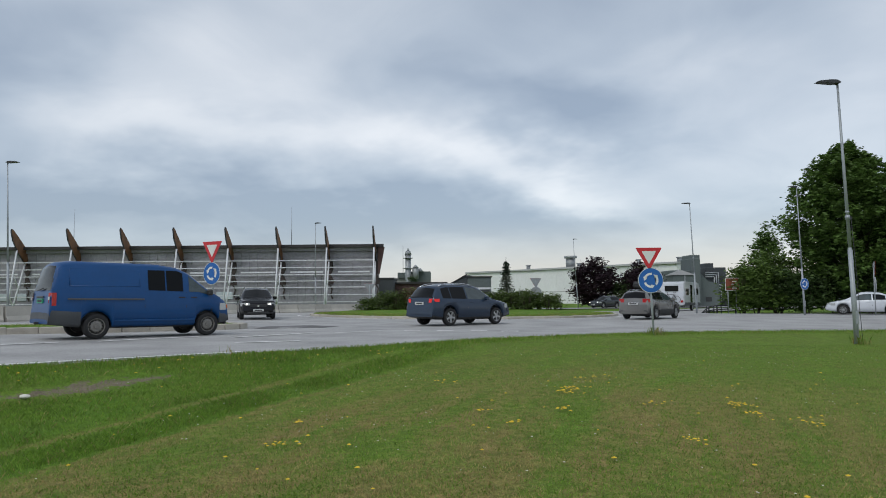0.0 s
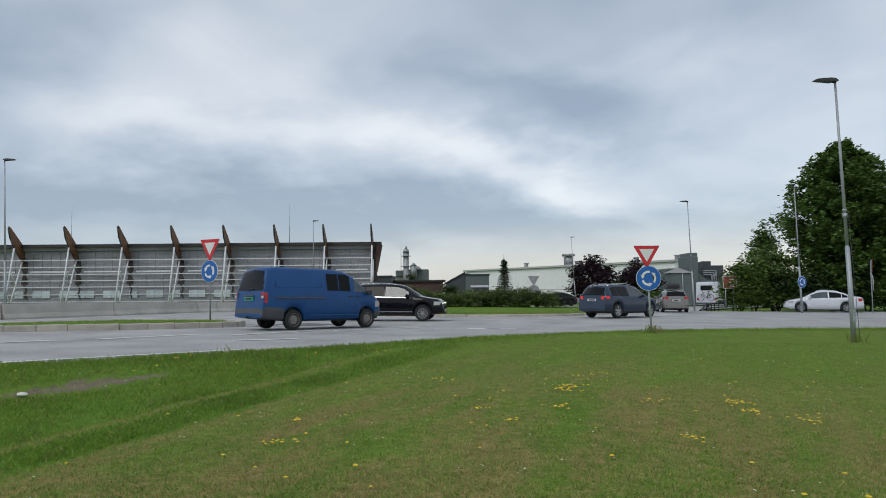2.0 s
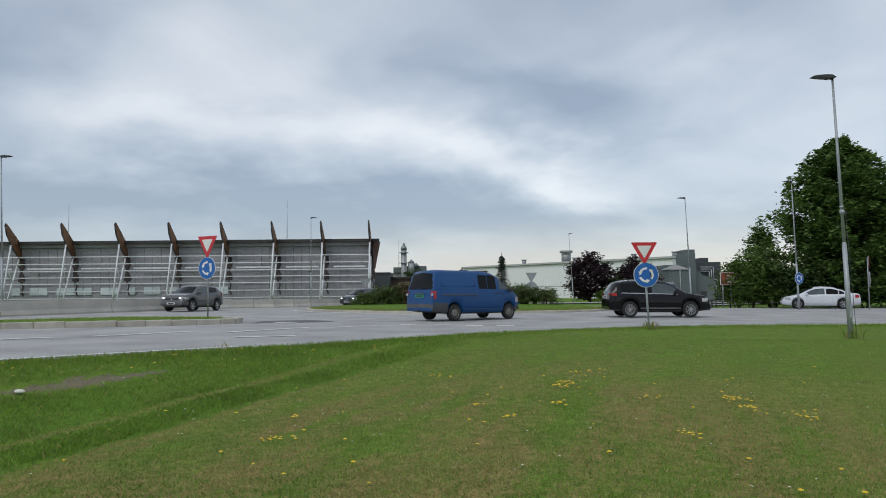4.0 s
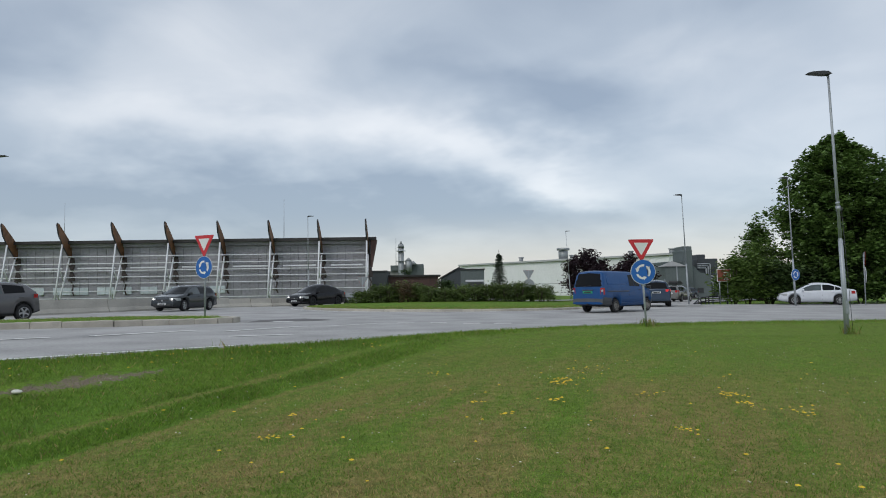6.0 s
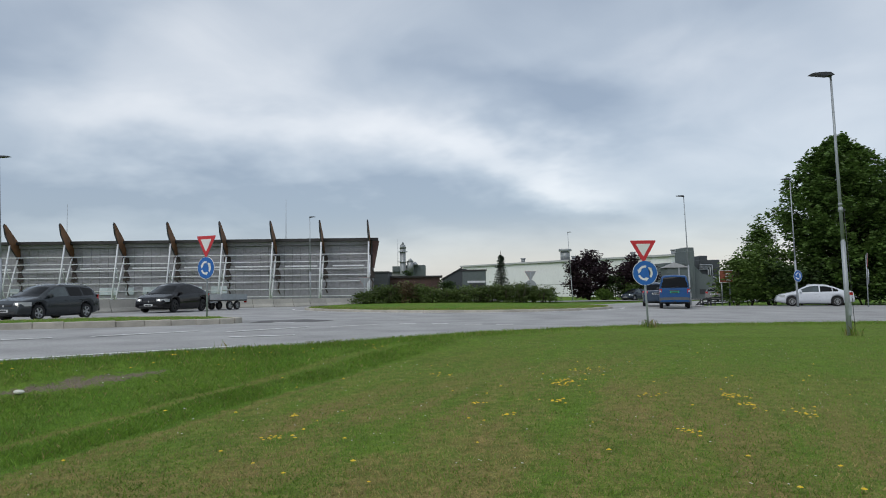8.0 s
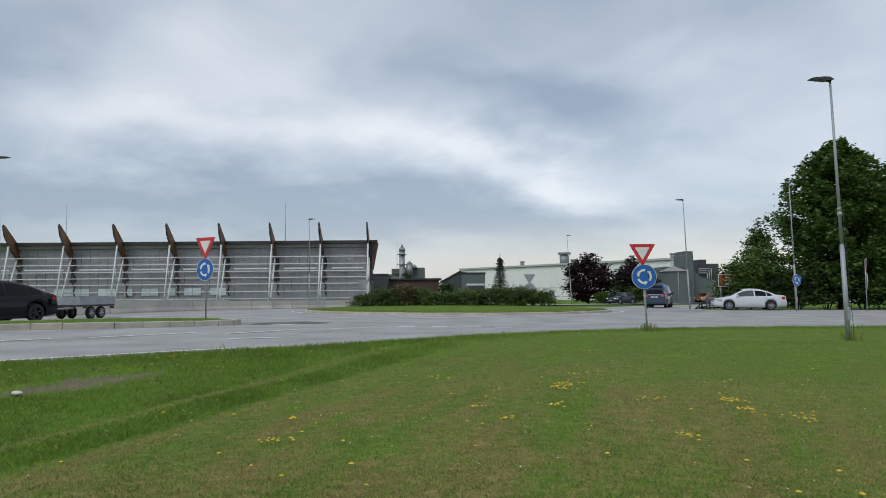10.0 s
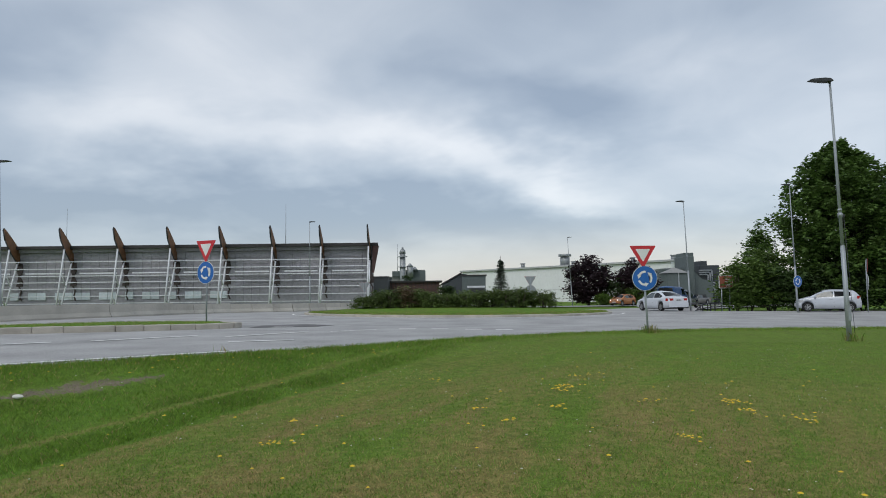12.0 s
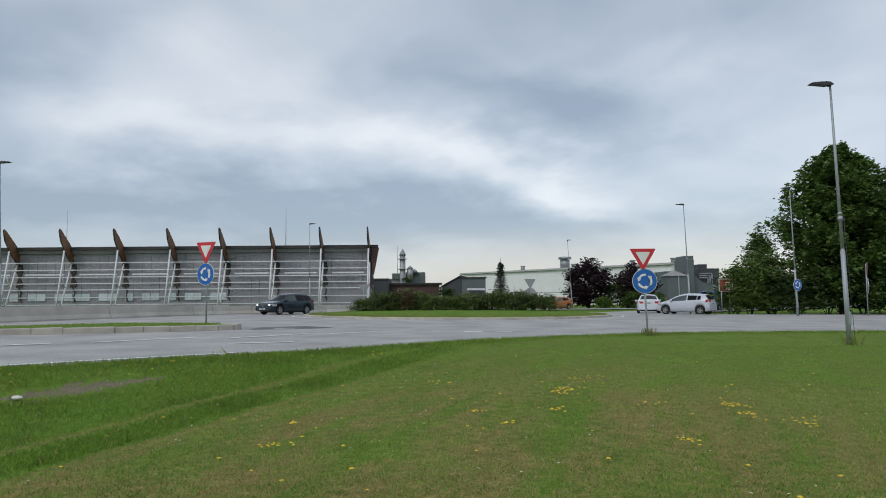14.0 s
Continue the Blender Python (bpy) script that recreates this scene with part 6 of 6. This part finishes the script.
def lawn():
    rng = np.random.default_rng(11)
    pts = []
    while len(pts) < 120000:
        y = 3.6 + 14.5 * rng.uniform() ** 1.5
        x = rng.uniform(-0.72, 0.72) * y
        if edge_distance(x, y) > 0.5:
            pts.append((x, y, ground_z(x, y)))
    grass_object("lawn_grass", "short mown lawn grass, green with straw patches", pts, 0.026, 0.0032, [BLADE, BLADE_DRY], lambda p, q: 1 if q < 0.06 + 0.8 * patchy(p[0], p[1]) else 0, 1, 0.9)
    pts = []
    while len(pts) < 26000:
        x = rng.uniform(-16, 16)
        d = abs(rng.normal(0, 0.3)) + 0.16
        if x > 2 and rng.uniform() < 0.55:
            continue
        y = edge(x) - d * 1.25
        pts.append((x, y, ground_z(x, y)))
    grass_object("verge_grass", "longer rough grass along the road edge", pts, 0.065, 0.0035, [BLADE, BLADE_DRY], lambda p, q: 1 if q < 0.12 else 0, 2, 0.6)
    pts = []
    while len(pts) < 26000:
        x = rng.uniform(-12, 1.5)
        y = rng.uniform(5, 16)
        d = mower_line(x, y)
        inside = 0.55 * smooth(-0.02, -0.2, d) * smooth(-0.9, -0.7, d) if d > -1.1 else 0.3
        if edge_distance(x, y) > 0.4 and x > -0.72 * y and (math.hypot((x + 5.2) * 0.62 + (y - 10) * 0.78, 4 * ((y - 10) * 0.62 - (x + 5.2) * 0.78)) > 1.3) and rng.uniform() < inside * smooth(1.5, -2.0, x) * (0.6 + 0.8 * noise.noise((x * 0.8, y * 0.8, 5.0))):
            pts.append((x, y, ground_z(x, y)))
    grass_object("ditch_grass", "lush green grass strips in the ditch", pts, 0.055, 0.0035, [BLADE, BLADE_DRY], lambda p, q: 1 if q < 0.06 else 0, 3, 0.9)
    pts = []
    for x, y, n in ((6.33, 20.45, 110), (10.98, 18.15, 90), (-4.2, 13.35, 14)):
        for _ in range(n):
            px, py = x + rng.normal(0, 0.13), y + rng.normal(0, 0.13)
            pts.append((px, py, ground_z(px, py)))
    grass_object("post_weeds", "tall dry weeds round the post feet", pts, 0.22, 0.005, [BLADE, BLADE_DRY], lambda p, q: 1 if q < 0.5 else 0, 4, 0.4)
    # island turf
    pts = []
    while len(pts) < 16000:
        a, r = rng.uniform(180, 360), ISLAND_R - 0.2 - abs(rng.normal(0, 1.2))
        x, y = ISLAND.x + r * math.cos(radians(a)), ISLAND.y + r * math.sin(radians(a))
        pts.append((x, y, road_z(x, y) + 0.11 + 0.03 * (ISLAND_R - r)))
    grass_object("island_grass", "grass on the roundabout island", pts, 0.07, 0.010, [BLADE, BLADE_DRY], lambda p, q: 1 if q < 0.4 else 0, 5, 0.6)
    pts = []
    while len(pts) < 9000:
        x = rng.uniform(-19, -8.2)
        f = rng.uniform(0.1, 0.9)
        y0 = lerp_table([(-27, 9.8), (-21, 14.6), (-16, 18.4), (-13.07, 20.5), (-10.34, 22.0), (-9.03, 23.1), (-7.8, 24.3)], x)
        y1 = lerp_table([(-27, 11.6), (-21.5, 16.2), (-18, 19.2), (-15.9, 21.8), (-14.5, 24.4), (-13.6, 26.4), (-12.2, 27.5), (-10.4, 27.6), (-8.8, 27.0), (-7.8, 26.2)], x)
        pts.append((x, y0 + (y1 - y0) * f, road_z(x, y0 + (y1 - y0) * f) + 0.17))
    grass_object("splitter_grass", "short grass on the splitter island", pts, 0.07, 0.006, [BLADE, BLADE_DRY], lambda p, q: 1 if q < 0.2 else 0, 6, 0.6)


def flower_mesh(name, pts, r, lift, mat, rng):
    """Small domed flower heads, one mesh."""
    v, fcs = [], []
    for x, y in pts:
        z = ground_z(x, y) + lift * rng.uniform(0.6, 1.2)
        k, rr = len(v), r * rng.uniform(0.6, 1.3)
        v.append((x, y, z + rr * 0.45))
        v += [(x + rr * math.cos(i * 1.0472), y + rr * math.sin(i * 1.0472), z) for i in range(6)]
        fcs += [(k, k + 1 + i, k + 1 + (i + 1) % 6) for i in range(6)]
    me = bpy.data.meshes.new(name)
    me.from_pydata(v, [], fcs)
    me.materials.append(mat)
    return part(name, me, None)


def flowers():
    rng = np.random.default_rng(21)
    spots = FLOWER_SPOTS
    pts = []
    for x, y, n, sx in spots:
        for _ in range(n):
            pts.append((x + rng.normal(0, sx), y + rng.normal(0, sx * 0.7)))
    for _ in range(70):
        y = 5 + 10 * rng.uniform()
        pts.append((rng.uniform(-0.6, 0.65) * y, y))
    for _ in range(45):
        x = rng.uniform(-9, -1)
        pts.append((x, edge(x) - rng.uniform(0.3, 1.6)))
    pts = [p for p in pts if edge_distance(*p) > 0.2]
    tagged(flower_mesh("dandelions", pts, 0.021, 0.05, YELLOW, rng), "small yellow dandelion flowers scattered over the lawn", "flowers", kind="stuff")
    pts = []
    for _ in range(520):
        y = 5 + 11 * rng.uniform() ** 0.8
        x = rng.uniform(-0.62, 0.65) * y
        if noise.noise((x * 0.4, y * 0.4, 2.0)) > -0.1 and edge_distance(x, y) > 1.0:
            pts.append((x, y))
    tagged(flower_mesh("clover_flowers", pts, 0.010, 0.045, CLOVER, rng), "tiny white clover flowers in the lawn", "flowers", kind="stuff")


FLOWER_SPOTS = ((1.86, 10.0, 22, 0.13), (1.77, 9.7, 14, 0.13), (1.40, 8.44, 12, 0.1), (2.48, 11.1, 12, 0.2), (2.77, 8.85, 9, 0.12), (3.76, 8.86, 22, 0.13), (3.68, 8.28, 9, 0.09), (4.24, 8.0, 14, 0.22),
                (-1.64, 7.0, 12, 0.09), (0.76, 7.68, 7, 0.06), (0.5, 8.5, 6, 0.08), (0.0, 11.3, 10, 0.15), (2.43, 6.82, 9, 0.12), (-1.68, 8.3, 4, 0.08))


def verge_stone():
    """The pale stone lying on the verge."""
    bm = bmesh.new()
    bmesh.ops.create_icosphere(bm, subdivisions=2, radius=0.05)
    for v in bm.verts:
        v.co = Vector((v.co.x * 1.5, v.co.y, v.co.z * 0.6)) * (1 + 0.25 * noise.noise(v.co * 14))
    tagged(part("stone", bm, CLOVER, at=pose(-5.62, 9.24, ground_z(-5.62, 9.24) + 0.045)), "small pale stone lying in the grass verge", "stone")


lawn()
flowers()
verge_stone()


# ---- what moves: each vehicle along its lane ----
LANES = {
    "through": [(-75, -30), (-36, -3), (-20, 9.5), (-13, 15), (-8.6, 19.2), (-5.3, 22.4), (-2, 25.7), (1.5, 28.8), (5, 31.3), (8.4, 33.8), (11.6, 37.2), (14.3, 41.4), (15.8, 46.5), (16.9, 53), (18.9, 58.5), (22, 63.5), (26, 68.5), (31, 74), (38, 82), (52, 96), (80, 125)],
    "through2": [(-75, -30), (-36, -3), (-20, 9.5), (-13, 14.8), (-8.3, 19), (-5.2, 22.7), (-1.9, 26.6), (1.5, 29.9), (4.8, 32.2), (8, 34.2), (11.2, 36.9), (12.9, 39.4), (13.6, 42), (15, 47), (16.9, 53), (18.9, 58.5), (22, 63.5), (26, 68.5), (31, 74), (38, 82), (52, 96), (80, 125)],
    "ring": [(-4, 66), (-9, 53), (-11.3, 44), (-9.9, 36.2), (-7.6, 33), (-4.2, 31.5), (0, 31), (3, 31), (7, 31.2), (11, 31.2), (18, 30.2), (30, 27.5), (50, 23), (110, 9)],
    "west": [(75, 125), (45, 106), (31, 95.5), (24, 89.5), (18.5, 85), (12, 81), (6, 76.6), (1.5, 71), (-3.8, 62.8), (-7.4, 56.4), (-9.9, 52.2), (-12.1, 48.7), (-13.8, 45.4), (-15, 42), (-15.7, 38.5), (-16.1, 35), (-16.4, 31.5), (-17.4, 27.5), (-19.6, 23.5), (-24.5, 18.8), (-33, 11.8), (-80, -25.5)],
    "entry": [(110, 3), (50, 34.5), (36, 41.6), (29.5, 45), (25.6, 46.9), (22, 48), (19.4, 48.6), (17.5, 49.8), (16.6, 51.8), (16.8, 54.6), (18.5, 59), (22, 63.5), (26, 68.5), (31, 74), (38, 82), (52, 96), (80, 125)],
}
# metres along the lane at each time
RUNS = {
    "van": ("through", [(0, 82.9), (0.5, 84.5), (1, 85.9), (1.5, 87.4), (2, 88.8), (2.5, 90.3), (3, 92.0), (5.3, 102.1), (5.5, 103.2), (6, 106.2), (6.5, 109.3), (7, 113.0), (7.5, 116.5), (8, 116.5), (8.2, 116.5), (10.3, 133.9), (10.5, 133.9), (11, 134.4), (11.5, 135.9), (12.5, 140.8), (13, 142.9), (13.3, 145.0), (14, 150.1)]),
    "suv": ("through2", [(0, 96.4), (0.4, 98.7), (0.8, 100.9), (1.2, 102.9), (1.5, 104.6), (2, 106.8), (2.5, 109.8), (3, 113.7), (3.2, 113.7), (5.3, 117.4), (5.5, 117.6), (7.5, 120.7)]),
    "estate": ("through", [(0, 109.1), (0.5, 111.6), (1, 114.4), (1.5, 118.0), (2, 121.2), (3.2, 124.3), (7.2, 146.8)]),
    "caravan": ("through", [(0, 138.5), (1.5, 146.8), (2, 149.2), (3, 153.7)]),
    "black": ("ring", [(0, 30.2), (0.5, 33.8), (1, 36.9), (1.5, 39.1), (2, 41.1), (2.4, 42.6), (2.8, 44.8), (3, 46.3), (3.2, 47.5), (5.3, 62.1), (5.5, 63.5)]),
    "juke": ("west", [(0, 91.4), (3, 118.4), (3.2, 119.4), (5.3, 135.1), (5.5, 137.1), (6, 140.7)]),
    "volvo": ("west", [(0, 67.0), (0.5, 68.6), (5.3, 121.2), (5.5, 122.6), (6, 125.8), (6.5, 128.7), (7, 131.5), (7.5, 134.4), (8, 137.7), (8.2, 139.3)]),
    "tesla": ("west", [(2.0, 74.8), (5.5, 108.6), (6, 112.5), (6.5, 116.6), (7, 120.3), (7.5, 123.7), (8, 127.1), (8.2, 128.8), (10.5, 144.0), (11.2, 150.5)]),
    "wagon": ("west", [(5.3, 40.9), (7.5, 57.0), (8.2, 59.6), (10.3, 62.7), (10.5, 64.2), (10.8, 66.7), (11, 68.2), (11.3, 70.4), (11.5, 71.8), (13.5, 112.8), (14, 116.0)]),
    "orange": ("west", [(0, 3), (7.5, 3.0), (10.3, 46.0), (11.3, 58.4), (11.5, 59.2), (12, 61.9), (12.5, 65.2), (13, 68.5), (13.5, 71.5), (14, 74.3)]),
    "pickup": ("west", [(7.5, 36.7), (8.2, 38.9), (12, 43.6), (14, 52.6)]),
    "sedan": ("entry", [(0, 92.3), (0.5, 93.5), (1, 94.1), (1.5, 94.6), (2, 94.7), (2.5, 94.7), (3, 94.7), (5.5, 94.7), (6.5, 94.7), (8, 95.0), (8.2, 95.1), (10.3, 99.8), (10.5, 100.6), (10.8, 101.6), (11, 102.2), (11.3, 103.0), (11.5, 103.8), (11.8, 104.8), (12, 105.8), (12.3, 108.4), (12.5, 109.7), (13, 109.7), (13.5, 109.7), (14, 109.7)]),
    "hatch": ("entry", [(10.3, 89.9), (10.8, 90.7), (11, 90.8), (11.3, 91.7), (11.5, 92.3), (11.8, 93.3), (12, 94.1), (12.3, 95.4), (12.5, 96.4), (12.8, 97.9), (13, 98.8), (13.3, 100.3), (13.5, 101.2), (14, 103.3)]),
}


def lane_points(pts, step=0.25):
    """A smooth line through the points, and the length along it."""
    P = [np.array(p, float) for p in pts]
    P = [2 * P[0] - P[1]] + P + [2 * P[-1] - P[-2]]
    out = []
    for p0, p1, p2, p3 in zip(P, P[1:], P[2:], P[3:]):
        gap = lambda a, b: max(1e-6, float(np.linalg.norm(b - a)) ** 0.5)
        t1 = gap(p0, p1)
        t2 = t1 + gap(p1, p2)
        t3 = t2 + gap(p2, p3)
        n = max(2, int(np.linalg.norm(p2 - p1) / step))
        for k in range(n):
            t = t1 + (t2 - t1) * k / n
            a1 = (t1 - t) / t1 * p0 + t / t1 * p1
            a2 = (t2 - t) / (t2 - t1) * p1 + (t - t1) / (t2 - t1) * p2
            a3 = (t3 - t) / (t3 - t2) * p2 + (t - t2) / (t3 - t2) * p3
            b1 = (t2 - t) / t2 * a1 + t / t2 * a2
            b2 = (t3 - t) / (t3 - t1) * a2 + (t - t1) / (t3 - t1) * a3
            out.append((t2 - t) / (t2 - t1) * b1 + (t - t1) / (t2 - t1) * b2)
    out.append(P[-2])
    out = np.array(out)
    return out, np.r_[0, np.cumsum(np.linalg.norm(np.diff(out, axis=0), axis=1))]


def run_at(run, t):
    """Metres along the lane at t, gliding between the known times and rolling on at an even pace outside them."""
    ts, ss = [p[0] for p in run], [p[1] for p in run]
    v = [0.0] * len(ts)
    for i in range(len(ts)):
        lo, hi = max(0, i - 1), min(len(ts) - 1, i + 1)
        v[i] = (ss[hi] - ss[lo]) / (ts[hi] - ts[lo])
        if (i and ss[i] - ss[i - 1] < 0.06) or (i < len(ts) - 1 and ss[i + 1] - ss[i] < 0.06):
            v[i] = 0.0
    if t <= ts[0]:
        return ss[0] + (t - ts[0]) * max(v[0], 4.5)
    if t >= ts[-1]:
        return ss[-1] + (t - ts[-1]) * max(v[-1], 4.5)
    i = max(k for k in range(len(ts)) if ts[k] <= t)
    i = min(i, len(ts) - 2)
    h = ts[i + 1] - ts[i]
    u = (t - ts[i]) / h
    m = 3 * (ss[i + 1] - ss[i]) / h
    v0, v1 = min(v[i], m), min(v[i + 1], m)
    return ss[i] * (1 + 2 * u) * (1 - u) ** 2 + h * v0 * u * (1 - u) ** 2 + ss[i + 1] * u * u * (3 - 2 * u) + h * v1 * u * u * (u - 1)


def lane_pose(lane, s, base=1.35):
    """The pose of a vehicle at s metres, its axles on the road."""
    pts, length = lane
    at = lambda q: Vector((float(np.interp(q, length, pts[:, 0])), float(np.interp(q, length, pts[:, 1]))))
    s = min(max(s, 2.0), length[-1] - 2.0)
    a, b = at(s - base), at(s + base)
    za, zb = road_z(a.x, a.y), road_z(b.x, b.y)
    mid = (a + b) / 2
    return pose(mid.x, mid.y, (za + zb) / 2 + 0.012, 0, -math.degrees(math.atan2(zb - za, (b - a).length)), math.degrees(math.atan2((b - a).y, (b - a).x)))


def motions():
    lanes = {k: lane_points(v) for k, v in LANES.items()}
    runs = dict(RUNS)
    runs["trailer"] = ("west", [(t, s - 5.0) for t, s in RUNS["tesla"][1]])
    for key, (lane, run) in runs.items():
        thing = VEHICLES[key]
        length = lanes[lane][1][-1]
        place = lambda t: min(max(run_at(run, t), 2.0), length - 2.0)
        walk(thing, [(k * 0.2, lane_pose(lanes[lane], place(k * 0.2))) for k in range(71)])
        wheels = [c for c in thing.children if c.name.startswith("wheel")]
        r = thing["radius"]
        # the wheels roll with the way gone; a frame at a time while moving
        times, last = [0.0], 0
        for f in range(1, 421):
            if abs(place(f / 30) - place(times[-1])) > 0.25 * r or f == 420:
                if f - 1 > last and abs(place(f / 30) - place((f - 1) / 30)) > 0.05 and f - 1 > 0:
                    times.append((f - 1) / 30)
                times.append(f / 30)
                last = f
        times = sorted(set(round(t, 4) for t in times))
        for w in wheels:
            at = w.matrix_basis.copy()
            sign = 1 if at.to_euler().z < 1 else -1
            walk(w, [(t, at @ pose(0, 0, 0, 0, sign * math.degrees(place(t) / r) % 360, 0)) for t in times])


motions()
